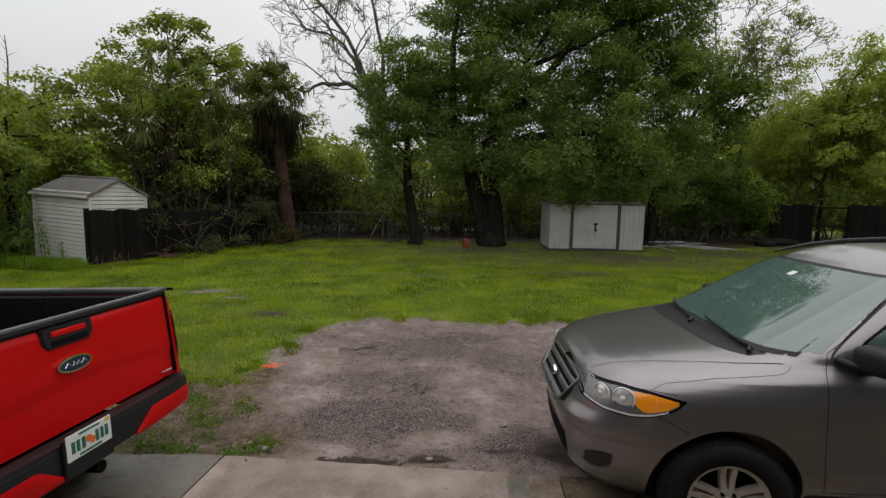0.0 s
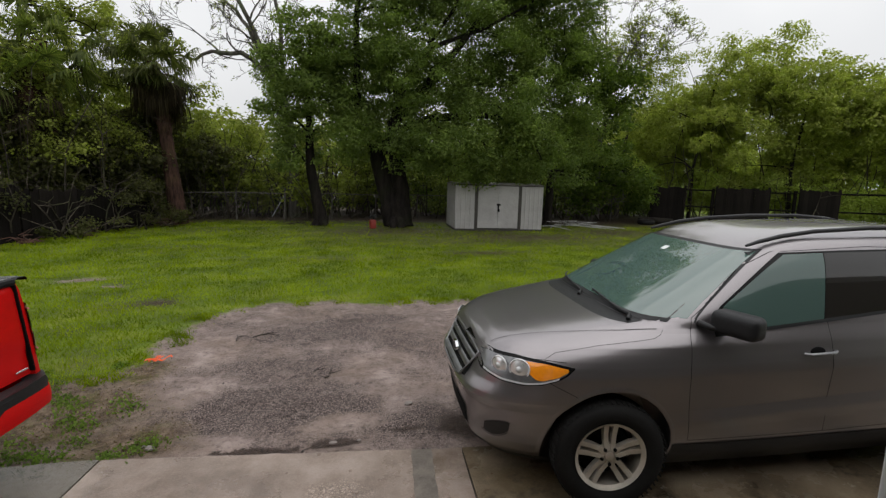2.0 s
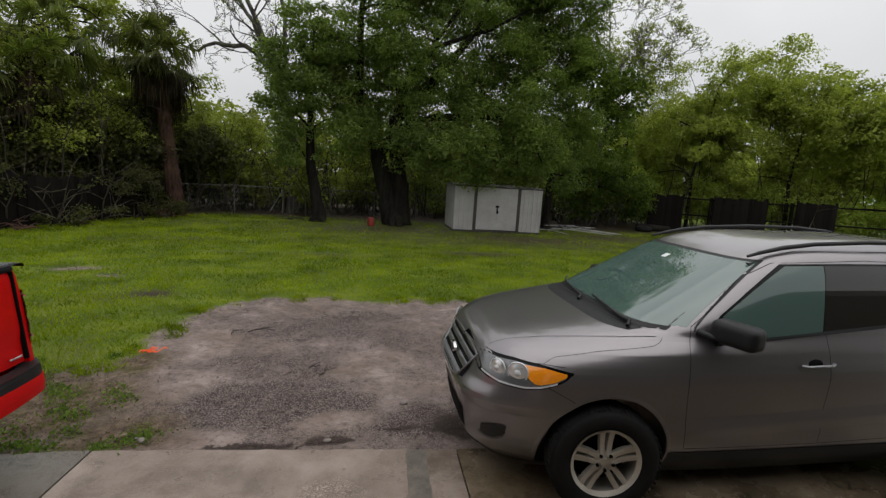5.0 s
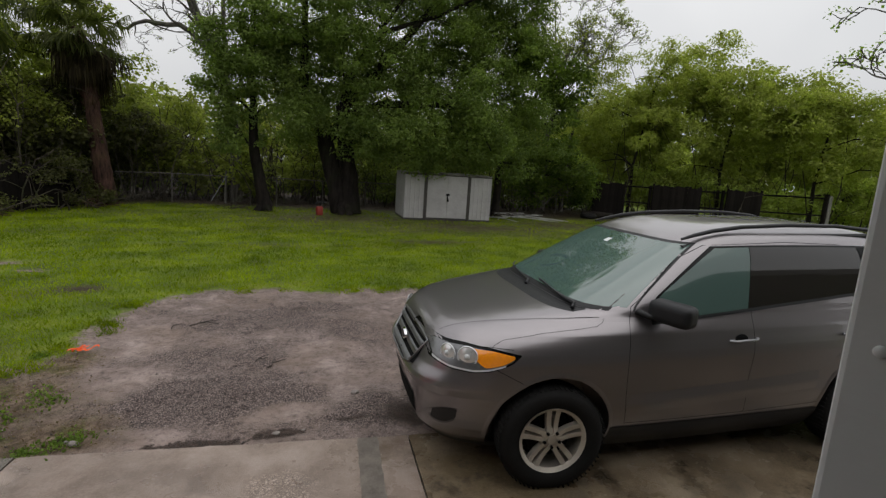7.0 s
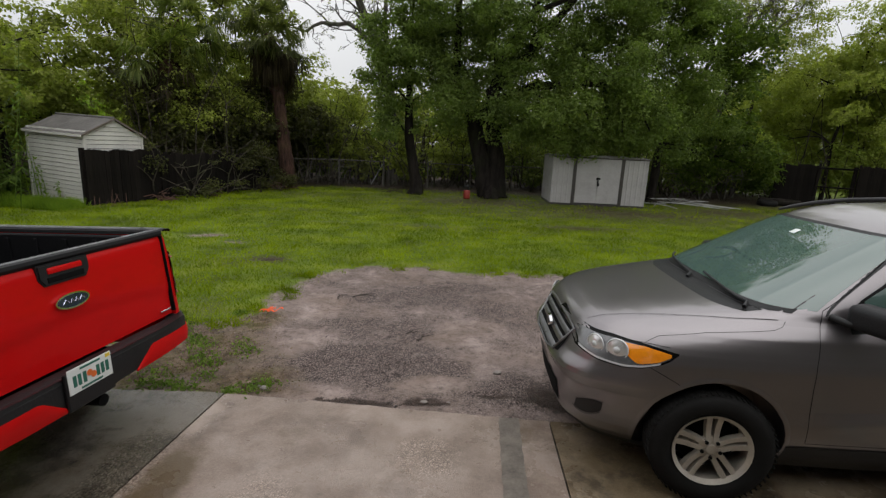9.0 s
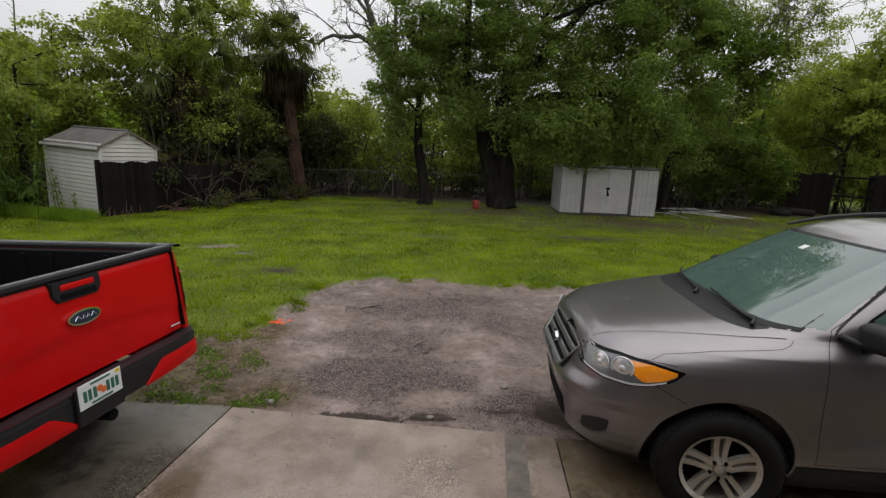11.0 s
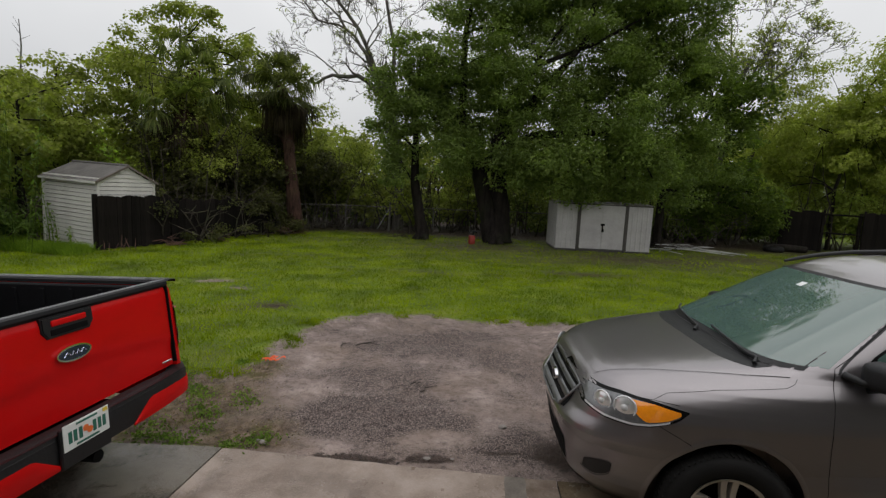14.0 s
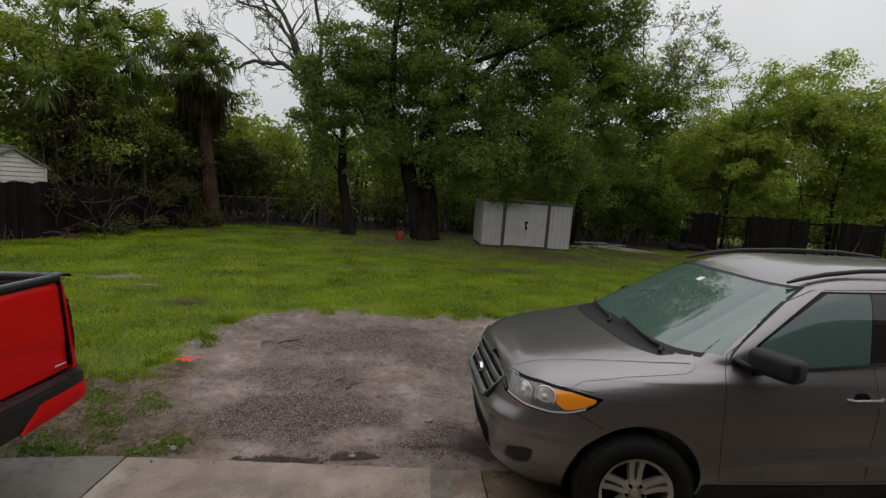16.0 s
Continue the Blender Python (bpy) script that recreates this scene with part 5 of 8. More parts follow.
        part("door_window", pane(lambda z: b_post(z) - 0.006, -2.70, 0.006), SMOKE_GLASS, car, smooth=60)
        part("quarter_window", pane(-2.715, -3.16, 0.006), DARK_GLASS, car, smooth=60)
        part("window_corner", SUV.side_patch(-0.70, -0.82, lambda x: belt(x) + 0.008, lambda x: belt(x) + 0.012 + 0.75 * max(0.0, -0.68 - x), s, 0.010, 6, 3), TRIM_BLACK, car)
        part("belt_moulding", SUV.side_patch(-0.70, -3.18, lambda x: belt(x) - 0.008, lambda x: belt(x) + 0.014, s, 0.009, 24, 2), TRIM_BLACK, car, smooth=60)
        # joints of doors and wings
        for pts in ([(-0.567, 1.246), (-0.527, 1.109), (-0.506, 0.95), (-0.508, 0.804), (-0.525, 0.58), (-0.541, 0.43)], [(-1.54, 1.235), (-1.545, 0.9), (-1.53, 0.65), (-1.55, 0.43)],
                    [(-2.66, 1.27), (-2.62, 1.0), (-2.34, 0.82)], [(-0.541, 0.43), (-1.55, 0.43), (-2.27, 0.45)], [(0.41, 0.866), (0.31, 0.815), (0.20, 0.754)],
                    [(0.70, 0.985), (0.60, 1.002), (0.436, 1.004), (0.30, 0.995)], [(0.43, 1.008), (0.356, 1.048), (0.09, 1.091), (-0.189, 1.117), (-0.293, 1.129), (-0.345, 1.15), (-0.365, 1.175)],
                    [(-0.567, 1.246), (-0.70, 1.335), (-0.99, 1.555), (-1.25, 1.652), (-2.0, 1.675), (-2.55, 1.655)]):
            part("panel_joint", SUV.seam(pts, s, 0.002 if pts[0][0] == 0.43 else 0.0034), WELL, body)
        def on_top(x, y):
            lo, hi = 0.95, 1.215
            for _ in range(30):
                mid = (lo + hi) / 2
                lo, hi = (mid, hi) if SUV.y(x, mid) > y else (lo, mid)
            return (x, s * y, lo + 0.003)
        part("hood_joint", sheet([[on_top(x, y - 0.0016), on_top(x, y + 0.0016)] for x in np.linspace(0.71, -0.33, 44) for y in [float(np.interp(x, (-0.334, -0.104, 0.191, 0.448, 0.6, 0.711), (0.800, 0.752, 0.667, 0.583, 0.525, 0.465)))]]), WELL, body)
        fold = lambda x: 0.556 - 0.0445 * x
        crease = [[(x, s * (SUV.y(x, fold(x) + dz) + o * min(1.0, (-0.545 - x) / 0.12)), fold(x) + dz) for dz, o in ((-0.075, 0.0005), (-0.03, 0.009), (0.0, 0.011), (0.012, 0.008), (0.07, 0.0005))] for x in np.linspace(-0.55, -2.2, 20)]
        part("door_crease", sheet(crease), PAINT_BRONZE, body, smooth=60)
        part("sill_cladding", SUV.side_patch(-0.44, -2.28, 0.172, 0.400, s, 0.006, 20, 8), TRIM_BLACK, car, "dark plastic sill strip", smooth=60)
        for hx in (-1.32, -2.38):
            hd = part("door_handle", tube([(hx + 0.0, s * (SUV.y(hx, 1.0) + 0.005), 1.003), (hx - 0.03, s * (SUV.y(hx, 1.0) + 0.034), 1.005), (hx - 0.20, s * (SUV.y(hx, 1.0) + 0.036), 1.012), (hx - 0.245, s * (SUV.y(hx, 1.0) + 0.005), 1.012)], [0.012, 0.014, 0.014, 0.012], 8), GRILLE_GREY, car, "satin metal door handle", smooth=50)
            cup = bmesh.new()
            bmesh.ops.create_uvsphere(cup, u_segments=14, v_segments=8, radius=1, matrix=Matrix.Translation((hx - 0.11, s * (SUV.y(hx, 1.01) - 0.004), 1.005)) @ Matrix.Diagonal((0.062, 0.012, 0.043, 1)))
            part("handle_cup", cup, WELL, hd, smooth=60)
        # mirror
        mr = bmesh.new()
        bmesh.ops.create_cube(mr, size=1, matrix=Matrix.LocRotScale((-0.755, s * 0.995 if s > 0 else -0.93, 1.25), Euler((0, 0, radians(20 * s))), (0.15, 0.30, 0.152)))
        bmesh.ops.bevel(mr, geom=mr.edges[:], offset=0.056, segments=4, affect="EDGES", profile=0.6)
        mirror = part("wing_mirror", mr, TRIM_BLACK, car, "black plastic wing mirror", smooth=60)
        part("mirror_foot", tube([(-0.60, s * 0.83, 1.22), (-0.65, s * 0.90, 1.205), (-0.70, s * 0.95, 1.21)], [0.024, 0.022, 0.020], 8), TRIM_BLACK, mirror, smooth=60)
        part("mirror_glass", box(-0.828, -0.823, s * 0.97 - 0.09, s * 0.97 + 0.09, 1.205, 1.295, 0.0), CHROME, mirror, m=Matrix.Rotation(0, 4, "Z"))
        # roof rails
        rail = [(-1.10, 0.595, 1.690), (-1.20, 0.590, 1.716), (-1.38, 0.585, 1.752), (-1.64, 0.582, 1.782), (-2.1, 0.58, 1.800), (-2.6, 0.58, 1.795), (-2.95, 0.575, 1.765), (-3.2, 0.57, 1.71)]
        part("roof_rail", tube([(x, s * y, z) for x, y, z in rail], [0.010, 0.015, 0.017, 0.016, 0.016, 0.016, 0.015, 0.010], 8), TRIM_BLACK, car, "black roof rail", smooth=60)
        part("rail_base", tube([(x, s * (y + 0.004), 1.715 - 0.09 * (x + 2.1) ** 2 * (x > -2.1)) for x, y, z in rail[:1] + rail[3:]], 0.022, 6), TRIM_BLACK, car, smooth=60)
        # headlights
        lo = lambda x: float(np.interp(x, (0.26, 0.30, 0.37, 0.46, 0.56, 0.70, 0.80), (0.958, 0.918, 0.880, 0.852, 0.840, 0.850, 0.878))) - (0.035 if s < 0 else 0.0)
        hi = lambda x: float(np.interp(x, (0.26, 0.43, 0.60, 0.74, 0.80), (0.968, 1.000, 1.016, 1.006, 0.965))) - (0.035 if s < 0 else 0.0)
        lamp = part("headlight", SUV.side_patch(0.255, 0.80, lo, hi, s, 0.006, 30, 8), GLOSS_BLACK, car, "clear headlight with an amber corner", smooth=60)
        part("lamp_lining", SUV.side_patch(0.305, 0.780, lambda x: lo(x) + 0.016, lambda x: hi(x) - 0.016, s, 0.011, 26, 6), LAMP_GREY, lamp, smooth=60)
        part("indicator", SUV.side_patch(0.30, 0.55, lambda x: lo(x) + 0.026 + 0.05 * max(0, x - 0.34) + 3.2 * max(0, x - 0.48) ** 1.5, lambda x: hi(x) - 0.014 - 0.06 * max(0, x - 0.44), s, 0.015, 20, 6), AMBER, lamp, "amber indicator", smooth=60)
        part("lamp_strip", SUV.side_patch(0.36, 0.785, lambda x: lo(x) + 0.010, lambda x: lo(x) + 0.022, s, 0.015, 20, 2), LAMP_CLEAR, lamp, smooth=60)
        for lx, rr in ((0.590, 0.068), (0.698, 0.061)):
            z = 0.943 if s > 0 else 0.908
            nx, ny = SUV.y(lx - 0.02, z) - SUV.y(lx + 0.02, z), 0.04
            turn = -math.degrees(math.atan2(nx, ny)) * s + (0 if s > 0 else 180)
            seat = pose(lx, s * (SUV.y(lx, z) + 0.013), z, 0, 0, turn)
            rf = part("reflector", lathe([(0.001, 0.020), (rr * 0.35, 0.018), (rr * 0.65, 0.012), (rr * 0.90, 0.004)], 28, "Y"), LAMP_BOWL, lamp, smooth=60, m=seat)
            part("lamp_ring", lathe([(rr * 0.88, 0.002), (rr * 0.92, 0.010), (rr, 0.010), (rr * 1.04, 0.002)], 28, "Y"), LAMP_CLEAR, lamp, smooth=50, m=seat)
            part("lens", lathe([(0.001, 0.028), (rr * 0.22, 0.026), (rr * 0.34, 0.017)], 20, "Y"), LAMP_CLEAR, rf, smooth=60)
        # fog lamp recess
        low = lambda x: 0.494 - 0.074 * max(0.0, math.sin(math.pi * (x - 0.62) / 0.17)) ** 0.6 - 0.35 * (x - 0.70)
        part("fog_recess", SUV.side_patch(0.635, 0.775, low, lambda x: 0.515 + 0.030 * max(0.0, math.sin(math.pi * (x - 0.62) / 0.17)) ** 0.7 - 0.30 * (x - 0.70), s, 0.005, 18, 6), FOG_DARK, car)
        part("fog_lip", SUV.side_patch(0.640, 0.785, lambda x: low(x) - 0.014, low, s, 0.010, 16, 2), ALLOY_DARK, car)
        wheel(car, 0, s * 0.825, 0.368, 0.368, 0.228, s, 5, ALLOY, -6.0, 0)
        wheel(car, -2.70, s * 0.825, 0.368, 0.368, 0.228, s, 5, ALLOY, 0.0, 24 * s)
    # grille, emblem, bumper openings
    g = part("grille", SUV.front_patch(-0.43, 0.43, lambda y: 0.735 + 0.16 * max(0, abs(y) - 0.2), 0.935, 0.004, 24, 6), WELL, car, smooth=60)
    for z in (0.765, 0.83, 0.895):
        rows = []
        for y in np.linspace(-0.41 + (0.895 - z) * 0.5, 0.41 - (0.895 - z) * 0.5, 25):
            rows.append([(SUV.x(y, z + dz) + o, y, z + dz) for dz, o in ((-0.022, 0.002), (-0.012, 0.013), (0.012, 0.013), (0.022, 0.002))])
        part("grille_bar", sheet(rows), GRILLE_GREY, g, smooth=45)
    part("grille_frame", tube([(SUV.x(y, z) + 0.002, y, z) for y, z in [(-0.44, 0.94), (-0.36, 0.76), (-0.22, 0.728), (0.22, 0.728), (0.36, 0.76), (0.44, 0.94), (0.22, 0.955), (-0.22, 0.955), (-0.44, 0.94)]], 0.011, 8), GRILLE_GREY, g, smooth=60)
    em = bmesh.new()
    bmesh.ops.create_cone(em, cap_ends=True, segments=32, radius1=1, radius2=0.9, depth=0.02, matrix=Matrix.Translation((SUV.x(0, 0.845) + 0.036, 0, 0.845)) @ Matrix.Diagonal((1, 0.085, 0.043, 1)) @ pose(0, 0, 0, 0, 90, 0))
    part("emblem", em, CHROME, g, "plain oval chrome emblem", smooth=40)
    em = bmesh.new()
    bmesh.ops.create_cone(em, cap_ends=True, segments=32, radius1=1, radius2=0.9, depth=0.022, matrix=Matrix.Translation((SUV.x(0, 0.845) + 0.038, 0, 0.845)) @ Matrix.Diagonal((1, 0.062, 0.028, 1)) @ pose(0, 0, 0, 0, 90, 0))
    part("emblem_field", em, TRIM_BLACK, g)
    part("lower_grille", SUV.front_patch(-0.36, 0.36, 0.36, 0.52, 0.004, 24, 4), WELL, car)
    part("plate_holder", SUV.front_patch(-0.20, 0.20, 0.56, 0.70, 0.020, 8, 3), TRIM_BLACK, car)
    part("chin", SUV.front_patch(-0.70, 0.70, 0.18, 0.24, 0.006, 24, 3), TRIM_BLACK, car, smooth=60)
    part("rear_window", SUV.front_patch(-0.6, 0.6, 1.24, 1.58, 0.004, 16, 5, rear=True), DARK_GLASS, car, smooth=60)
    for s in (1, -1):
        part("tail_light", SUV.front_patch(s * 0.50, s * 0.80, 0.92, 1.16, 0.006, 8, 4, rear=True), LAMP_RED, car, smooth=60)
    part("underbody", box(-3.2, 0.1, -0.7, 0.7, 0.15, 0.30), WELL, car)
    return car


build_suv(pose(1.763, 3.551, 0.0, 0, 1.5, 177.2))

# red pickup: x ahead, y to its left, from the ground under its rear bumper
CAB = Shell([
    (0.50, 0.93, 5.72, 1.84, 5, 12), (0.60, 0.98, 5.80, 1.83, 5, 12), (0.80, 0.995, 5.84, 1.83, 5, 12), (1.00, 0.985, 5.83, 1.83, 5, 12), (1.10, 0.975, 5.78, 1.83, 5, 12),
    (1.20, 0.965, 5.60, 1.83, 5, 12), (1.28, 0.955, 5.0, 1.83, 6, 12), (1.33, 0.93, 4.55, 1.84, 7, 12), (1.38, 0.90, 4.42, 1.85, 7, 12), (1.50, 0.865, 4.16, 1.885, 7, 12),
    (1.65, 0.82, 3.88, 1.94, 7, 12), (1.78, 0.775, 3.66, 1.98, 7, 11), (1.85, 0.745, 3.52, 2.00, 7, 11), (1.91, 0.705, 3.38, 2.03, 6, 10), (1.945, 0.65, 3.25, 2.07, 6, 9), (1.968, 0.55, 3.1, 2.14, 5, 8), (1.983, 0.38, 2.95, 2.3, 4, 5)], 2.9)


def lean(x, z):
    """The tail of the bed leans forward towards its top."""
    return x + 0.075 * (z - 0.76) * max(0.0, 1 - x / 0.8)


def corner_pinch(x):
    """How far the rear corner of the bed turns in."""
    return 0.085 * (max(0.0, 0.17 - x) / 0.16) ** 2.4


def bed_wall(s):
    """One outer bedside, with its rounded top, shoulder and lower tuck, open round the wheel."""
    bm = bmesh.new()
    prof = [(0.86, 0.47), (0.93, 0.46), (0.968, 0.48), (0.980, 0.58), (0.985, 0.72), (0.985, 0.95), (0.995, 1.02), (0.985, 1.10), (0.975, 1.25), (0.965, 1.34), (0.945, 1.385), (0.90, 1.395), (0.865, 1.385), (0.86, 1.30)]
    xs = [0.012, 0.02, 0.04, 0.07, 0.11, 0.16, 0.22] + list(np.linspace(0.32, 1.80, 26))
    rows = []
    for x in xs:
        pinch = corner_pinch(x)
        rows.append([(lean(x, z), s * max(0.858, y - pinch), max(z, 0.535 - 0.30 * max(0.0, x - 0.20))) for y, z in prof])
    bm = sheet(rows, close=True)
    bm.verts.ensure_lookup_table()
    bm.faces.new(bm.verts[:len(prof)])
    bm.faces.new(bm.verts[-len(prof):])
    return bm


def build_pickup(m):
    car = thing("pickup_truck", m, "wet red pickup truck with black bed liner and closed tailgate", "truck")
    # bed
    for s in (1, -1):
        side = part("bedside", bed_wall(s), PAINT_RED, car, smooth=40)
        cut(side, [arch_tool(1.24, 0.43, 0.515, s * 0.80, s * 1.2)], [PAINT_RED, WELL])
        side.data.set_sharp_from_angle(angle=radians(40))
        rows = []
        for k in range(25):
            a = radians(5 + 170 * k / 24)
            rows.append([(1.24 + r * math.cos(a), s * (0.985 + o), 0.43 + r * math.sin(a)) for r, o in ((0.51, -0.05), (0.512, 0.012), (0.545, 0.012), (0.59, 0.0))])
        part("arch_flare", sheet(rows), PAINT_RED, side, smooth=45)
        rows = [[(x, s * y, z) for y, z in ((0.975, 1.385), (0.972, 1.402), (0.958, 1.412), (0.900, 1.413), (0.880, 1.404), (0.860, 1.399), (0.855, 1.375))] for x in (0.062, 0.075, 0.6, 1.2, 1.80)]
        part("rail_cap", sheet(rows), CAP_BLACK, car, "black plastic bed rail cap", smooth=30)
        for y in (0.888, 0.908, 0.928, 0.948):
            part("cap_ridge", box(0.10, 1.80, s * y - 0.004, s * y + 0.004, 1.408, 1.4165), RIDGE_GREY, car)
        part("bed_inner", box(0.10, 1.80, min(s * 0.80, s * 0.857), max(s * 0.80, s * 0.857), 0.86, 1.37, 0.01), LINER, car)
        hump = bmesh.new()
        bmesh.ops.create_cone(hump, cap_ends=True, segments=28, radius1=0.46, radius2=0.46, depth=0.24, matrix=pose(1.27, s * 0.70, 0.66, 90, 0, 0))
        part("wheel_hump", hump, LINER, car, smooth=40)
        for x in np.linspace(0.3, 1.6, 6):
            part("liner_rib", box(x, x + 0.04, min(s * 0.786, s * 0.802), max(s * 0.786, s * 0.802), 0.88, 1.34, 0.005), LINER, car)
        # tail lamp, wrapped round the corner
        def lamp_skin(off, a, b, lo, hi):
            rows = []
            for x in np.linspace(a, b, 14):
                low = lo + 0.12 * max(0, x - 0.14) / 0.12
                rows.append([(lean(x, z) - off * 0.7 * (x < 0.1), s * (0.985 - corner_pinch(x) + off), z) for z in np.linspace(low, hi, 5)])
            return sheet(rows)
        lamp = part("tail_light", lamp_skin(0.006, 0.245, 0.003, 0.870, 1.225), LAMP_RED, car, "red tail light with a clear reversing lens", smooth=50)
        on = lambda x, z, o=0.013: (lean(x, z) - o * 0.6 * (x < 0.1), s * (0.985 - corner_pinch(x) + o), z)
        part("lamp_rim", tube([on(0.235, 1.180), on(0.20, 1.188), on(0.12, 1.190), on(0.02, 1.190)], 0.007, 6), LAMP_PINK, lamp)
        part("lamp_rim", tube([on(0.235, 1.180), on(0.23, 1.14), on(0.175, 1.06), on(0.160, 0.93), on(0.155, 0.912), on(0.09, 0.905), on(0.02, 0.905)], 0.007, 6), LAMP_PINK, lamp)
        part("brake_lens", sheet([[on(x, 1.105 + (z - 1.105) * (1 - 0.5 * abs(x - 0.055) / 0.04), 0.010) for z in np.linspace(1.035, 1.170, 7)] for x in np.linspace(0.095, 0.018, 8)]), LAMP_DEEP, lamp, smooth=60)
        part("bulb", sheet([[on(x, 1.085 + (z - 1.085) * (1 - 0.7 * abs(x - 0.05) / 0.02), 0.012) for z in np.linspace(1.055, 1.115, 5)] for x in np.linspace(0.068, 0.032, 6)]), LAMP_BRIGHT, lamp, smooth=60)
        part("reversing_lens", sheet([[on(x, z, 0.011) for z in np.linspace(0.930, 1.020, 4)] for x in np.linspace(0.115, 0.020, 8)]), LAMP_SMOKE, lamp, smooth=60)
        part("sport_mark", sheet([[(x, s * 0.9905, 1.142 + 0.006 * math.sin(29 * x)), (x, s * 0.988, 1.168 + 0.006 * math.sin(17 * x))] for x in np.linspace(0.52, 0.78, 10)]), SPORT_RED, side)
        part("sport_mark", sheet([[(x, s * 0.9935, 1.112 + 0.01 * math.sin(31 * x)), (x, s * 0.9915, 1.138 + 0.012 * math.sin(23 * x))] for x in np.linspace(0.40, 0.50, 8)]), SPORT_RED, side)
        wheel(car, 1.24, s * 0.86, 0.40, 0.40, 0.262, s, 6, ALLOY_DARK, 0, 12)
        wheel(car, 4.95, s * 0.86, 0.40, 0.40, 0.262, s, 6, ALLOY_DARK)
    part("bed_floor", box(0.08, 1.80, -0.86, 0.86, 0.80, 0.865), LINER, car)
    for k in range(9):
        y = -0.62 + 1.24 * k / 8
        part("floor_rib", box(0.10, 1.78, y - 0.035, y + 0.035, 0.862, 0.882, 0.006), LINER, car)
    part("bed_front", box(1.77, 1.825, -0.96, 0.96, 0.62, 1.40, 0.01), LINER, car)
    part("bed_front_cap", box(1.755, 1.83, -0.96, 0.96, 1.388, 1.410, 0.008), CAP_BLACK, car)
    part("front_flange", box(1.757, 1.768, -0.93, 0.93, 1.408, 1.4145, 0.002), PAINT_RED, car)
    # tailgate: crowned panel with a stamped lower swage
    rows = []
    for y in np.linspace(-0.868, 0.868, 40):
        row = []
        for z in np.linspace(0.755, 1.385, 24):
            u, v = y / 0.868, (z - 0.755) / 0.63
            arc = 0.93 + 0.10 * (1 - u * u)
            swage = 0.014 * (1 / (1 + math.exp(-(z - arc) * 70)))
            edge = 0.014 * (max(0, abs(u) - 0.95) / 0.05) ** 2
            row.append((0.018 - swage + edge + 0.012 * u * u + (0.022 * ((v - 0.9) / 0.1) ** 2 if v > 0.9 else 0), y, z))
        rows.append(row)
    gate = part("tailgate", sheet(rows, 0.05), PAINT_RED, car, "red tailgate with a black handle and dirt smears", smooth=50, m=pose(0, 0, 0.76) @ pose(0, 0, 0, 0, 4.3, 0) @ pose(0, 0, -0.76))
    part("tailgate_cap", sheet([[(x, y, z) for x, z in ((0.012, 1.372), (0.0, 1.392), (0.006, 1.412), (0.03, 1.420), (0.075, 1.418), (0.088, 1.40), (0.088, 1.37))] for y in np.linspace(-0.86, 0.86, 12)]), CAP_BLACK, gate, "black tailgate top moulding", smooth=35)
    for x in (0.040, 0.066):
        part("cap_ridge", box(x, x + 0.012, -0.85, 0.85, 1.416, 1.4245), RIDGE_GREY, gate)
    for y in (-0.858, 0.858):
        part("gate_gap", box(0.006, 0.05, y - 0.005, y + 0.005, 0.77, 1.372), WELL, gate)
    part("gate_inner", box(0.07, 0.085, -0.84, 0.84, 0.80, 1.38), LINER, gate)
    grip = sheet([[(x, y, z) for y, z in ((-0.17, 1.376), (0.17, 1.376), (0.17, 1.292), (0.138, 1.248), (-0.138, 1.248), (-0.17, 1.292))] for x in (-0.012, 0.02)], close=True)
    grip.faces.new([v for v in grip.verts if v.co.x < 0])
    bmesh.ops.bevel(grip, geom=[e for e in grip.edges if all(v.co.x < 0 for v in e.verts)], offset=0.008, segments=2, affect="EDGES")
    hd = part("gate_handle", grip, TRIM_BLACK, gate, "black tailgate handle surround", smooth=40)
    part("handle_paddle", box(-0.020, 0.0, -0.115, 0.115, 1.315, 1.352, 0.008, seg=2), PAINT_RED, hd, smooth=40)
    part("handle_paddle", box(-0.0165, 0.0, -0.125, 0.125, 1.262, 1.300, 0.006), WELL, hd)
    ring = part("badge_ring", oval(0.116, 0.048, 0.022), CHROME, gate, "oval badge, blue with a chrome rim", m=pose(-0.008, 0, 1.128, 0, 0, 90), smooth=40)
    part("badge_field", oval(0.104, 0.038, 0.026), BADGE_BLUE, gate, m=pose(-0.009, 0, 1.128, 0, 0, 90), smooth=40)
    script_bm = bmesh.new()
    for a, b in ((-0.075, -0.03), (-0.022, 0.0), (0.008, 0.03), (0.038, 0.075)):
        tube([(a, -0.0135, -0.01), ((a + b) / 2, -0.0135, 0.014), (b, -0.0135, -0.008)], 0.0028, 5, script_bm)
    part("badge_stroke", script_bm, CHROME, gate, m=pose(-0.0095, 0, 1.128, 0, 0, -90))
    # model lettering as plain chrome blocks
    for k, (y, w) in enumerate(((0.785, 0.060), (0.742, 0.012), (0.712, 0.022), (0.665, 0.048), (0.605, 0.052))):
        if k == 1:
            part("letter_block", box(-0.002, 0.012, y - w / 2, y + w / 2, 1.088, 1.096, 0.003), CHROME, gate)
        else:
            z = 1.092
            part("letter_block", box(-0.004, 0.012, y - w / 2, y + w / 2, z - 0.023, z + 0.023, 0.004), CHROME, gate)
            part("letter_block", box(-0.006, -0.003, y - w / 2 + 0.009, y + w / 2 - 0.009, z - 0.012, z + 0.012, 0.001), PAINT_RED, gate)
    part("gate_script", box(0.0, 0.012, -0.80, -0.70, 0.80, 0.812, 0.002), CHROME, gate)
    # bumper: black step pad on top, painted lower corners, black plate well
    def bump_skin(lo, hi, a, b, off=0.0, n=20):
        rows = []
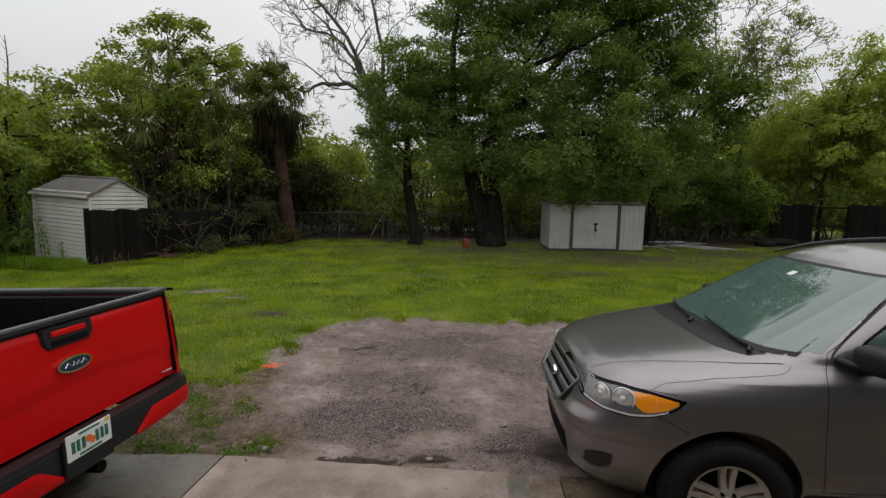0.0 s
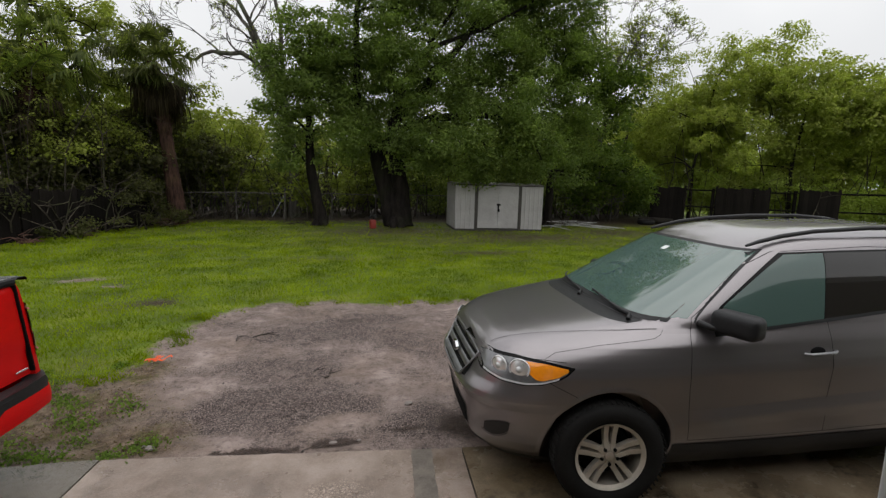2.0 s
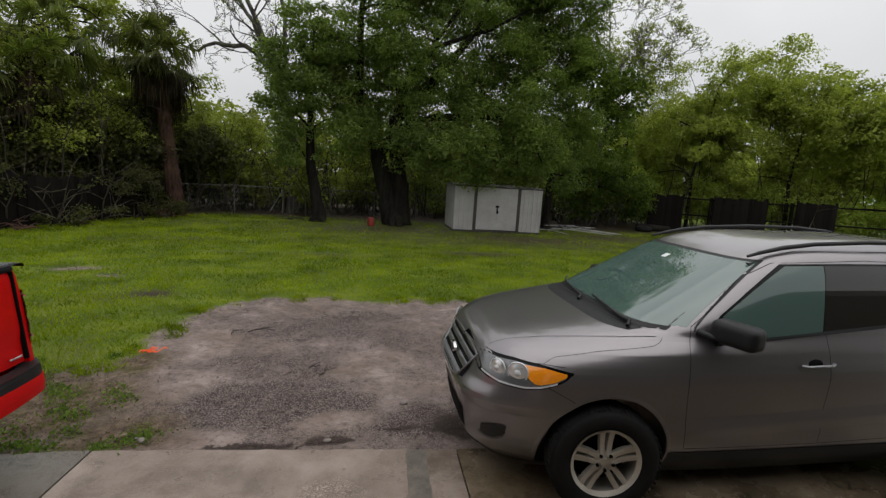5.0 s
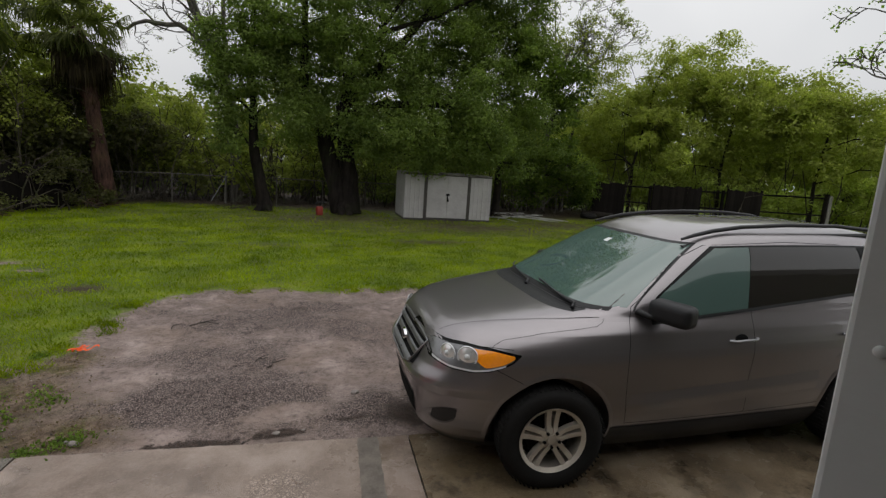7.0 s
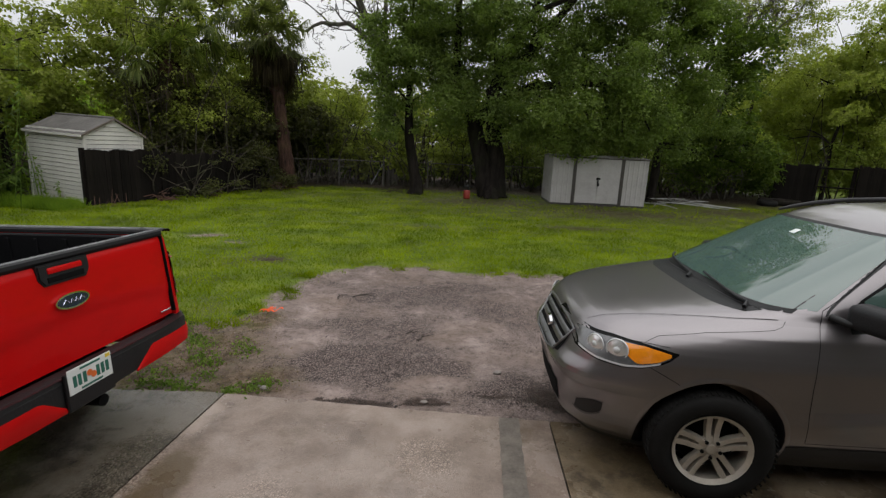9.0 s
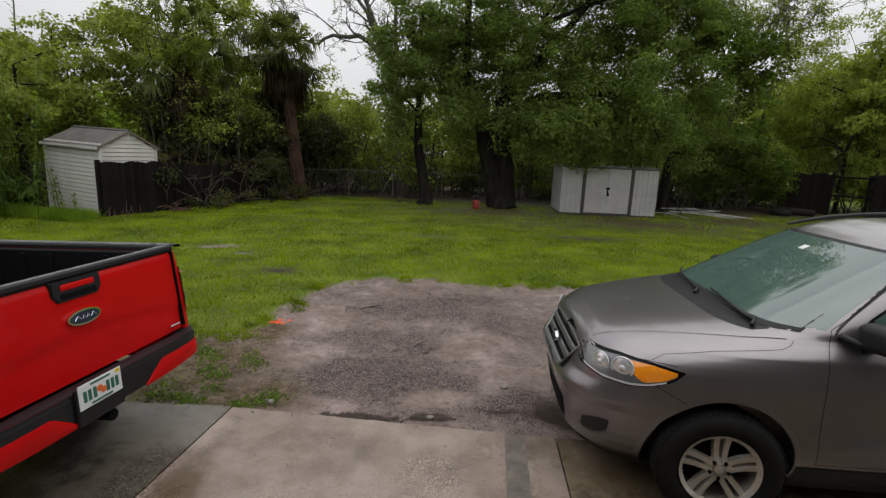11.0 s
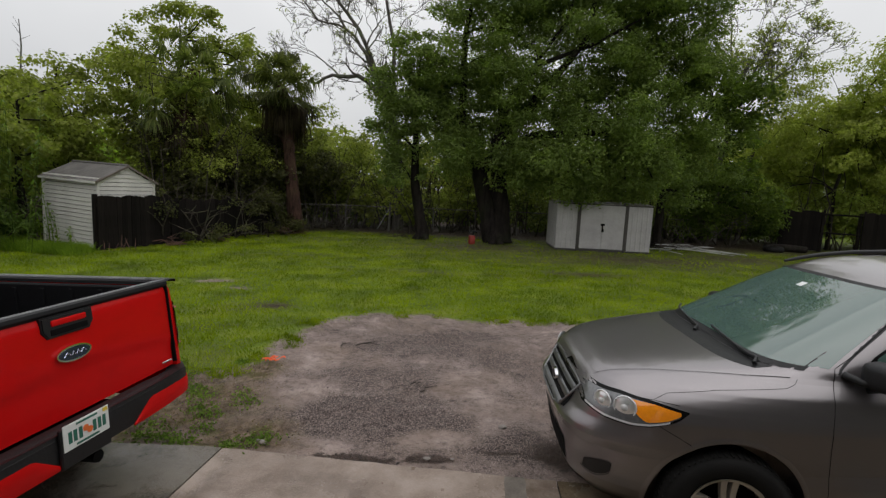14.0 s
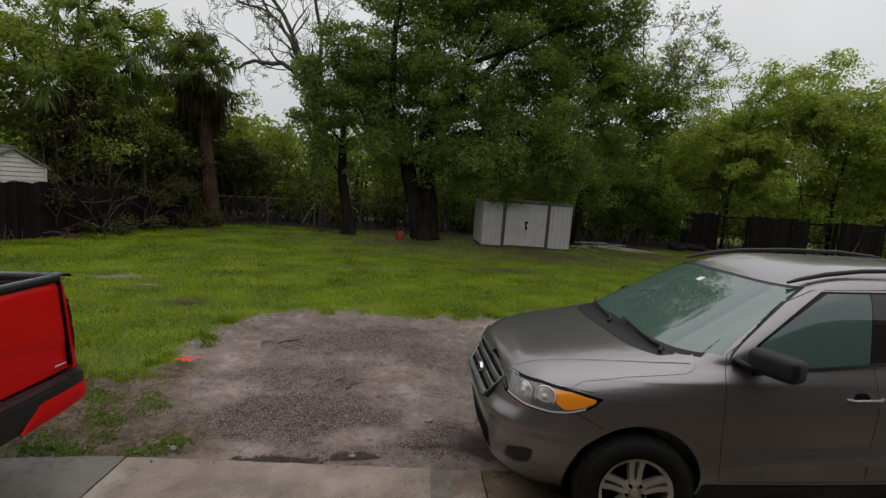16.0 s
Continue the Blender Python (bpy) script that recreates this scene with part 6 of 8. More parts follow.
        for y in np.linspace(a, b, n):
            u = abs(y) / 1.0
            x = -0.115 + 0.07 * max(0, u - 0.45) ** 2 / 0.3 + 0.20 * (max(0, u - 0.80) / 0.2) ** 2.2
            rows.append([(x - off - 0.008 * math.sin(math.pi * t), y, lo(y) + (hi(y) - lo(y)) * t) for t in np.linspace(0, 1, 5)])
        return rows
    bumper = part("bumper", sheet(bump_skin(lambda y: 0.55, lambda y: 0.745, -0.93, 0.93), 0.12), TRIM_BLACK, car, "rear bumper, black step pad over red corners", smooth=45)
    rows = []
    for y in np.linspace(-0.972, 0.972, 24):
        u = abs(y)
        x = -0.115 + 0.07 * max(0, u - 0.45) ** 2 / 0.3 + 0.20 * (max(0, u - 0.80) / 0.2) ** 2.2
        d = 0.03 + 0.03 * max(0.0, u - 0.5)
        rows.append([(x - 0.006, y, 0.705 - d), (x - 0.004, y, 0.752 - d), (x + 0.02, y, 0.772 - d), (max(x + 0.03, 0.0), y, 0.774 - d), (max(x + 0.05, 0.02), y, 0.70 - d)])
    part("step_pad", sheet(rows), TRIM_BLACK, bumper, smooth=40)
    for s in (1, -1):
        low = lambda y: 0.535 + 0.02 * abs(y)
        high = lambda y: 0.685 - 0.02 * abs(y) - 0.10 * max(0, 0.42 - abs(y)) / 0.17 * 1.3
        part("bumper_corner", sheet(bump_skin(low, lambda y: max(low(y) + 0.01, high(y)), s * 0.26, s * 0.982, 0.008, 26), 0.02), PAINT_RED, bumper, "red painted bumper corner", smooth=45)
        sensor = bmesh.new()
        bmesh.ops.create_cone(sensor, cap_ends=True, segments=16, radius1=0.016, radius2=0.014, depth=0.02, matrix=pose(-0.095, s * 0.66, 0.61, 0, 90, 0))
        part("sensor", sensor, WELL, bumper)
    plate = part("number_plate", box(-0.150, -0.144, -0.1525, 0.1525, 0.565, 0.717, 0.002), PLATE_WHITE, bumper, "white and green plate with unread bars", m=Matrix.Translation((0, 0.115, 0.075)))
    for k, y in enumerate((0.112, 0.080, 0.045, -0.048, -0.082, -0.115)):
        part("plate_bar", box(-0.1525, -0.150, y - 0.011, y + 0.011, 0.605, 0.672), PLATE_GREEN, plate)
    part("plate_bar", box(-0.1522, -0.150, -0.07, 0.07, 0.694, 0.706), PLATE_GREEN, plate)
    part("plate_bar", box(-0.1522, -0.150, -0.075, 0.075, 0.576, 0.588), PLATE_GREEN, plate)
    for y, z in ((0.012, 0.650), (-0.014, 0.630)):
        disc = bmesh.new()
        bmesh.ops.create_cone(disc, cap_ends=True, segments=18, radius1=0.02, radius2=0.018, depth=0.003, matrix=pose(-0.1522, y, z, 0, 90, 0))
        part("plate_emblem", disc, PLATE_ORANGE, plate)
    part("plate_sticker", box(-0.1525, -0.150, -0.143, -0.110, 0.690, 0.712), STICKER, plate)
    part("plate_bracket", box(-0.146, -0.12, -0.165, 0.165, 0.50, 0.735, 0.006), TRIM_BLACK, bumper, m=Matrix.Translation((0, 0.115, 0.04)))
    part("tow_hitch", tube([(-0.09, 0, 0.47), (0.4, 0, 0.47)], 0.04, 8), WELL, car)
    # cab
    levels = sorted({r[0] for r in CAB.table} | set(np.linspace(0.50, 1.88, 36).round(3)))
    cab = part("cab", CAB.solid(levels), PAINT_RED, car, smooth=40)
    cut(cab, [arch_tool(4.95, 0.44, 0.50, s * 0.6, s * 1.25) for s in (1, -1)], [PAINT_RED, WELL])
    cab.data.set_sharp_from_angle(angle=radians(40))
    edge = lambda z: CAB.table and lerp(CAB.table, z)[0]
    half = lambda z: edge(z) - 0.068
    rows = []
    for t in np.linspace(-1, 1, 24):
        rows.append([(CAB.x(t * half(z), z, True) - 0.006, t * half(z), z) for z in np.linspace(1.432, 1.80, 8)])
    rear = part("rear_window", sheet(rows), DARK_GLASS, car, "dark tinted rear window with a sliding pane", smooth=60)
    rows = [(0.19, 1.475), (0.19, 1.70), (0.165, 1.73), (-0.165, 1.73), (-0.19, 1.70), (-0.19, 1.475), (0.19, 1.475)]
    part("slider_frame", tube([(CAB.x(y, z, True) - 0.010, y, z) for y, z in rows], 0.006, 6), GLOSS_BLACK, rear, smooth=60)
    part("slider_track", tube([(CAB.x(y, 1.46, True) - 0.012, y, 1.46) for y in np.linspace(-0.20, 0.12, 9)], 0.004, 6), GALV, rear)
    part("stop_lamp", sheet([[(CAB.x(y, z, True) - 0.012, y, z) for z in (1.825, 1.845, 1.868)] for y in np.linspace(-0.075, 0.075, 8)], 0.01), LAMP_DEEP, car)
    for s in (1, -1):
        part("cargo_lamp", sheet([[(CAB.x(y, z, True) - 0.013, y, z) for z in (1.823, 1.845, 1.870 - 0.03 * max(0, abs(y) - 0.17) / 0.05)] for y in np.linspace(s * 0.075, s * 0.22, 6)], 0.01), LAMP_CLEAR, car)
        part("door_window", CAB.side_patch(2.35, 3.2, 1.40, lambda x: 1.80, s, 0.005, 12, 5), DARK_GLASS, car, smooth=60)
        part("door_window", CAB.side_patch(3.3, 4.05, 1.40, lambda x: min(1.78, 1.44 + (4.15 - x) * 0.75), s, 0.005, 12, 5), DARK_GLASS, car, smooth=60)
        mr = box(3.95, 4.08, s * 1.16 - 0.13, s * 1.16 + 0.13, 1.36, 1.58, 0.04, seg=3)
        part("wing_mirror", mr, TRIM_BLACK, car, smooth=60)
        part("head_light", CAB.side_patch(5.25, 5.70, 0.92, 1.12, s, 0.005, 10, 4), LAMP_CLEAR, car, smooth=60)
        part("panel_joint", CAB.seam([(2.30, 1.38), (2.28, 0.62)], s), WELL, cab)
        part("panel_joint", CAB.seam([(3.25, 1.38), (3.25, 0.58)], s), WELL, cab)
    part("windshield", CAB.front_patch(-0.78, 0.78, 1.40, lambda y: 1.80 - 0.03 * y * y, 0.005, 20, 6), DARK_GLASS, car, smooth=60)
    part("grille", CAB.front_patch(-0.6, 0.6, 0.80, 1.10, 0.006, 16, 5), TRIM_BLACK, car, smooth=60)
    part("chassis", box(0.2, 5.4, -0.45, 0.45, 0.36, 0.62), WELL, car)
    return car


build_pickup(pose(-2.172, 2.785, -0.026, 0, 2.86, 172.4))

# ---- trees and plants ----
def unit(v):
    return v / np.maximum(np.linalg.norm(v, axis=-1, keepdims=True), 1e-9)


def leaf_cards(at, size, rng, droop=0.35, slim=0.42, out=None):
    """Small folded leaves at the given places: arrays of corners and faces. out: the way each one faces from its spray; leaves turn their faces up and outward."""
    n = len(at)
    if out is None:
        d = unit(rng.normal(size=(n, 3)) + [0, 0, -droop])
        s = unit(np.cross(d, rng.normal(size=(n, 3))))
    else:
        face = unit(out * 0.75 + [0, 0, 0.75] + rng.normal(size=(n, 3)) * 0.5)
        s = unit(np.cross(face, rng.normal(size=(n, 3))))
        d = unit(np.cross(s, face) + [0, 0, -0.5 * droop])
    up = np.cross(s, d)
    ln = size * rng.uniform(0.6, 1.25, (n, 1))
    w = ln * slim
    fold = ln * 0.10
    corners = np.stack([at, at + d * ln * 0.45 + s * w - up * fold, at + d * ln, at + d * ln * 0.5 - s * w - up * fold], 1)
    return corners.reshape(-1, 3), np.arange(4 * n).reshape(-1, 4)


def hollow(p, k, seed):
    """A smooth unevenness in space, about -1 to 1, for the gaps between sprays."""
    rng = np.random.default_rng(seed)
    total = np.zeros(len(p))
    for _ in range(7):
        total += np.sin(p @ (unit(rng.normal(size=3)) * k * rng.uniform(0.7, 1.5)) + rng.uniform(0, 6.28))
    return total / 2.6


def puff_centres(lobes, rng, spacing, gaps=-0.35):
    """Places of leaf sprays, thicker towards the outside of each lobe, with gaps left open between them."""
    out = []
    for x, y, z, r in lobes:
        n = max(6, int((r / spacing) ** 2 * 10.5))
        v = unit(rng.normal(size=(n, 3))) * (rng.uniform(0, 1, (n, 1)) ** 0.36) * r * [1.0, 1.0, 0.9]
        out.append(np.array([x, y, z]) + v)
    out = np.concatenate(out)
    return out[(out[:, 2] > 0.25) & (hollow(out, 2.4, 5) > gaps)]


def clump(centres, radius, per, rng, flat=0.55):
    """Leaves of each spray and the way they face from its middle."""
    n = len(centres)
    r = radius * np.clip(rng.lognormal(-0.12, 0.42, n), 0.4, 1.9)
    k = rng.poisson(per * np.clip(r / radius, 0.3, 1.6) ** 1.7) + 5
    idx = np.repeat(np.arange(n), k)
    way = unit(rng.normal(size=(len(idx), 3)))
    off = way * [1, 1, flat] * (rng.uniform(0, 1, (len(idx), 1)) ** 0.45)
    return centres[idx] + off * r[idx, None], way


def limb_path(a, b, rng, sag=0.12, n=6):
    a, b = np.array(a, float), np.array(b, float)
    d = np.linalg.norm(b - a)
    bend = rng.normal(size=3) * d * 0.09 + [0, 0, sag * d]
    return [a + (b - a) * t + bend * math.sin(math.pi * t) * (1 - 0.3 * t) + rng.normal(size=3) * d * 0.015 * (0 < t < 1) for t in np.linspace(0, 1, n)]


def tree(name, trunks, lobes, leaf, leaf_size, per, bark_mat, label, seed, spacing=0.62, puff=0.5, droop=0.35, slim=0.42, twigs=60, group="", gaps=-0.35, holes=()):
    """Trunks as lists of (x, y, z, radius), a crown of leaf clumps, and limbs that run to them; holes are airy parts of the crown."""
    rng = np.random.default_rng(seed)
    base = trunks[0][0]
    t = thing(name, pose(base[0], base[1], 0), label, "tree", group)
    o = np.array([base[0], base[1], 0.0])
    bm = bmesh.new()
    forks = []
    for tr in trunks:
        pts, rad = [], []
        for (x, y, z, r), (x2, y2, z2, r2) in zip(tr, tr[1:]):
            for u in np.linspace(0, 1, 5)[:-1]:
                wob = rng.normal(size=3) * r * 0.05
                pts.append(np.array([x + (x2 - x) * u, y + (y2 - y) * u, z + (z2 - z) * u]) - o + wob)
                rad.append((r + (r2 - r) * u) * rng.uniform(0.97, 1.03))
        x, y, z, r = tr[-1]
        pts.append(np.array([x, y, z]) - o)
        rad.append(r)
        tube(pts, rad, 10, bm)
        forks += [(p, r) for p, r in zip(pts, rad) if p[2] > 0.3 * max(q[2] for q in pts)]
        # root flare
        for k in range(5 if tr[0][2] < 0.3 else 0):
            a = rng.uniform(0, 6.28)
            r0 = tr[0][3]
            b0 = np.array([tr[0][0], tr[0][1], 0]) - o
            tube([b0 + [0, 0, r0 * 1.2], b0 + [math.cos(a) * r0 * 0.9, math.sin(a) * r0 * 0.9, r0 * 0.35], b0 + [math.cos(a) * r0 * 1.5, math.sin(a) * r0 * 1.5, -0.05]], [r0 * 0.55, r0 * 0.45, r0 * 0.2], 6, bm)
    centres = puff_centres(lobes, rng, spacing, gaps)
    for hx, hy, hz, rx, ry, rz in holes:
        d = ((centres[:, 0] - hx) / rx) ** 2 + ((centres[:, 1] - hy) / ry) ** 2 + ((centres[:, 2] - hz) / rz) ** 2
        centres = centres[(d > 1) | (rng.random(len(centres)) < 0.18)]
    heads = [np.array(l[:3]) - o for l in lobes]
    mids = []
    for h, l in zip(heads, lobes):
        f, r = min(forks, key=lambda q: np.linalg.norm(q[0] - h) + 0.8 * max(0, q[0][2] - h[2] + 0.4))
        path = limb_path(f, h, rng)
        r1 = max(0.03, min(r * 0.6, 0.02 + 0.035 * l[3] + 0.010 * np.linalg.norm(h - f)))
        tube(path, list(np.linspace(r1, r1 * 0.35, len(path))), 6, bm)
        mids += [(p, r1 * 0.5) for p in path[2:]]
    pick = rng.permutation(len(centres))[:twigs]
    for i in pick:
        c = centres[i] - o
        f, r = min(mids, key=lambda q: np.linalg.norm(q[0] - c))
        path = limb_path(f, c, rng, 0.05, 4)
        tube(path, [max(0.012, r * 0.5), 0.014, 0.010, 0.006], 4, bm)
    part("trunk", bm, bark_mat, t, smooth=70)
    at, way = clump(centres, puff, per, rng)
    v, f = leaf_cards(at - o, leaf_size, rng, droop, slim, way)
    crown = new("crown", mesh_of("crown", v, f, leaf))
    crown.parent = t
    return t


tree("oak_tree", [[(1.96, 20.75, 0, 0.52), (1.72, 20.75, 1.0, 0.42), (1.22, 20.8, 2.84, 0.34), (0.95, 20.8, 3.7, 0.27), (0.32, 20.9, 4.7, 0.2), (0.3, 20.7, 8.5, 0.11), (0.7, 20.6, 11.0, 0.05)],
                  [(1.25, 20.75, 2.75, 0.27), (1.75, 20.6, 4.2, 0.24), (3.2, 20.4, 5.8, 0.2), (5.2, 20.2, 8.5, 0.11), (5.6, 20.4, 12, 0.05)],
                  [(1.6, 20.6, 3.9, 0.18), (3.5, 20.4, 4.6, 0.16), (6.2, 20.2, 4.8, 0.13), (8.6, 20.4, 6.2, 0.06)],
                  [(2.28, 20.65, 0, 0.46), (2.22, 20.65, 1.2, 0.36), (2.02, 20.6, 2.6, 0.32), (1.75, 20.6, 4.0, 0.22), (2.3, 20.5, 6.2, 0.14), (3.4, 20.4, 7.4, 0.10), (5.6, 20.3, 8.3, 0.07), (7.6, 20.4, 9.5, 0.035)],
                  [(3.0, 20.45, 7.1, 0.08), (4.2, 20.3, 8.9, 0.06), (4.7, 20.3, 10.4, 0.05), (6.0, 20.4, 11.6, 0.03)]],
     [(1.87, 20.5, 8.77, 2.08), (0.28, 20.5, 7.18, 1.75), (3.17, 19.5, 6.34, 2.0), (5.0, 20.0, 8.01, 2.26), (6.95, 20.5, 8.85, 2.08), (8.44, 20.5, 7.09, 2.1), (5.91, 18.8, 4.87, 1.73),
      (3.6, 19.0, 4.0, 1.54), (7.44, 19.0, 4.06, 1.43), (9.94, 21.0, 5.83, 1.68), (1.8, 20.0, 5.2, 1.49), (0.4, 21.2, 4.9, 1.2), (4.64, 18.6, 2.98, 0.91), (6.56, 18.5, 2.88, 0.77), (8.95, 20.0, 3.03, 1.05),
      (2.48, 20.5, 11.4, 2.73), (5.41, 20.5, 12.09, 2.95), (8.19, 20.5, 11.06, 2.28), (0.22, 20.5, 10.28, 1.83), (11.08, 21.5, 3.74, 1.5), (6.99, 21.5, 6.51, 1.62), (2.52, 21.5, 5.8, 1.03), (5.02, 21.5, 5.67, 1.15), (2.96, 21.5, 7.83, 1.05), (2.5, 23.0, 8.5, 2.2), (5.5, 23.0, 6.5, 2.3), (8.0, 23.5, 9.0, 2.2), (4.6, 23.0, 10.6, 2.4), (0.7, 19.9, 3.7, 0.95), (1.9, 19.6, 3.3, 0.85), (-0.3, 20.3, 3.6, 0.9), (0.1, 20.6, 5.0, 1.2), (-0.4, 21.2, 6.6, 1.2), (5.0, 19.25, 2.35, 0.5), (6.6, 19.2, 2.3, 0.5), (7.6, 19.3, 2.4, 0.5), (3.2, 19.2, 3.1, 0.95), (5.6, 18.8, 2.85, 0.8), (7.7, 18.8, 3.0, 0.95), (2.3, 19.7, 3.7, 0.9), (1.2, 22.6, 5.8, 1.5), (8.2, 23.0, 5.2, 1.8), (9.3, 20.8, 9.8, 1.7), (9.9, 20.9, 7.9, 1.5), (7.2, 21.6, 10.2, 1.8)],
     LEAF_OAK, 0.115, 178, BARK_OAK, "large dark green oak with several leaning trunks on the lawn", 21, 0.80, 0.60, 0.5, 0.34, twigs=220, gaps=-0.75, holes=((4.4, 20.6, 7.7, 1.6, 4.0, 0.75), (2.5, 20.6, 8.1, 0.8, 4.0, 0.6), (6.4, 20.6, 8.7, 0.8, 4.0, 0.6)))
tree("small_tree", [[(-1.12, 20.85, 0, 0.30), (-1.25, 20.85, 0.8, 0.24), (-1.55, 20.8, 2.4, 0.20), (-1.6, 20.85, 5.0, 0.11), (-1.5, 20.9, 7.8, 0.04)]],
     [(-1.96, 20.8, 6.3, 1.47), (-2.4, 20.6, 4.41, 1.23), (-0.98, 20.6, 5.01, 1.18), (-1.62, 21.0, 7.73, 1.19), (-1.92, 20.6, 2.89, 0.91), (-0.85, 20.8, 4.2, 0.75), (-2.71, 20.6, 6.7, 0.82), (-0.66, 21.0, 6.59, 1.08)],
     LEAF_OAK, 0.11, 200, BARK_OAK, "slender dark-trunked tree with a dense green crown on the lawn", 22, 0.74, 0.52, gaps=-0.8)
tree("olive_tree", [[(-15.6, 19.2, 0, 0.2), (-15.7, 19.2, 3.0, 0.14), (-15.6, 19.3, 6.0, 0.05)]],
     [(-15.8, 19.0, 5.3, 1.35), (-16.16, 18.5, 3.54, 1.28), (-14.36, 19.0, 4.25, 1.2), (-15.47, 19.5, 6.47, 0.84), (-18.05, 19.0, 4.41, 1.75), (-17.35, 19.5, 5.14, 1.12), (-15.0, 18.6, 2.4, 1.2), (-17.0, 18.6, 2.0, 1.3)],
     LEAF_OLIVE, 0.14, 98, BARK_OAK, "olive-green airy tree behind the clapboard shed", 23, 0.80, 0.5)
tree("olive_tree", [[(-12.0, 21.2, 0, 0.22), (-12.1, 21.2, 3.5, 0.16), (-11.8, 21.3, 8.0, 0.05)], [(-12.3, 21.1, 0, 0.15), (-13.4, 20.8, 4.0, 0.1), (-14.0, 21.0, 6.5, 0.04)]],
     [(-12.8, 21.0, 7.56, 1.66), (-11.7, 21.0, 5.72, 1.8), (-13.15, 20.0, 4.4, 1.5), (-10.91, 21.5, 7.95, 1.09), (-14.28, 21.0, 6.61, 1.15), (-12.07, 21.5, 8.98, 0.85), (-9.91, 22.5, 7.51, 1.28), (-9.81, 21.0, 4.81, 1.45), (-12.4, 20.2, 2.9, 1.2), (-10.3, 20.6, 8.9, 0.3), (-9.3, 23.0, 9.14, 0.5), (-9.6, 24.0, 5.6, 1.6), (-8.4, 24.2, 7.2, 1.4), (-7.4, 24.6, 5.2, 1.3), (-10.4, 24.0, 8.2, 1.1)],
     LEAF_OLIVE, 0.14, 96, BARK_OAK, "tall olive-green tree with ragged top behind the clapboard shed", 24, 0.82, 0.5)
tree("broad_tree", [[(-16.6, 12.2, 0, 0.24), (-16.8, 12.2, 2.0, 0.17), (-17.0, 12.2, 4.0, 0.06)]],
     [(-17.09, 12.23, 3.99, 1.56), (-15.97, 12.06, 2.63, 1.36), (-16.77, 10.93, 2.46, 1.46), (-17.12, 10.37, 3.74, 1.47), (-15.06, 9.88, 1.2, 0.95), (-16.13, 13.47, 3.42, 1.17), (-18.6, 9.6, 2.6, 1.9), (-15.9, 13.6, 1.5, 1.2)],
     LEAF_MID, 0.13, 90, BARK_OAK, "rounded green tree beside tall canes", 25, 0.60, 0.5)
tree("shrub_tree", [[(-14.2, 15.9, 0, 0.14), (-14.3, 15.9, 2.0, 0.1), (-14.2, 15.9, 4.4, 0.04)]],
     [(-15.88, 15.24, 4.43, 1.31), (-14.47, 15.92, 4.34, 1.34), (-13.27, 16.93, 4.17, 1.38), (-13.94, 14.96, 3.01, 1.2), (-12.75, 18.56, 5.43, 1.3), (-13.1, 17.2, 2.82, 1.14), (-14.8, 16.2, 2.0, 1.4)],
     LEAF_OLIVE, 0.14, 62, BARK_OAK, "yellowish green thicket tree behind the clapboard shed", 26, 0.6, 0.48)
tree("thicket_tree", [[(-9.6, 20.0, 0, 0.15), (-9.5, 20.2, 2.0, 0.1), (-8.6, 21.6, 4.0, 0.04)]],
     [(-10.55, 19.5, 2.6, 1.7), (-9.21, 20.5, 1.7, 1.56), (-8.38, 21.5, 2.44, 1.5), (-10.51, 18.5, 1.06, 1.09), (-8.2, 22.5, 4.27, 1.3), (-11.0, 18.6, 3.3, 1.1), (-6.23, 23.8, 2.25, 1.53), (-9.6, 18.0, 1.0, 0.9), (-8.6, 19.6, 0.9, 0.9)],
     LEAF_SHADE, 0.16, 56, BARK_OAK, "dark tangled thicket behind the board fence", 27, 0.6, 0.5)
tree("willow_tree", [[(19.7, 25.2, 0, 0.12), (19.5, 25.0, 3.0, 0.08), (19.6, 23.9, 8.0, 0.05)]],
     [(16.61, 25.01, 6.39, 2.23), (18.74, 24.73, 7.97, 1.91), (20.40, 23.37, 8.83, 2.10), (22.49, 22.80, 9.71, 1.20), (19.33, 22.90, 5.39, 2.40), (18.52, 26.89, 3.63, 1.83), (17.11, 27.38, 2.20, 1.50), (19.90, 26.53, 2.20, 1.60)],
     LEAF_WILLOW, 0.16, 100, BARK_OAK, "yellow-green willowy tree behind the broken fence", 28, 0.90, 0.58, 0.8, 0.26)
tree("willow_tree", [[(23.8, 22.5, 0, 0.12), (23.5, 22.4, 3.0, 0.08), (22.8, 21.2, 7.0, 0.05)]],
     [(21.39, 22.00, 6.17, 2.34), (23.39, 21.20, 6.83, 1.97), (24.66, 22.35, 4.23, 1.85), (22.48, 23.98, 3.30, 1.60), (24.02, 23.16, 3.60, 1.74), (21.54, 24.74, 1.80, 1.40), (24.96, 22.40, 1.80, 1.50)],
     LEAF_WILLOW, 0.16, 100, BARK_OAK, "wide yellow-green willowy tree behind fence rails", 29, 0.90, 0.58, 0.8, 0.26)
tree("willow_tree", [[(27.6, 19.8, 0, 0.12), (27.3, 19.7, 2.6, 0.08), (26.3, 18.6, 6.0, 0.05)]],
     [(24.90, 19.90, 5.90, 1.89), (26.60, 19.00, 5.26, 1.58), (27.20, 18.20, 6.33, 1.25), (28.27, 19.55, 3.66, 1.38), (28.20, 16.60, 4.88, 1.77), (31.07, 16.71, 3.36, 1.91), (29.30, 19.53, 1.80, 1.40)],
     LEAF_WILLOW, 0.16, 100, BARK_OAK, "low yellow-green willowy tree beside the end post", 30, 0.76, 0.58, 0.8, 0.26)
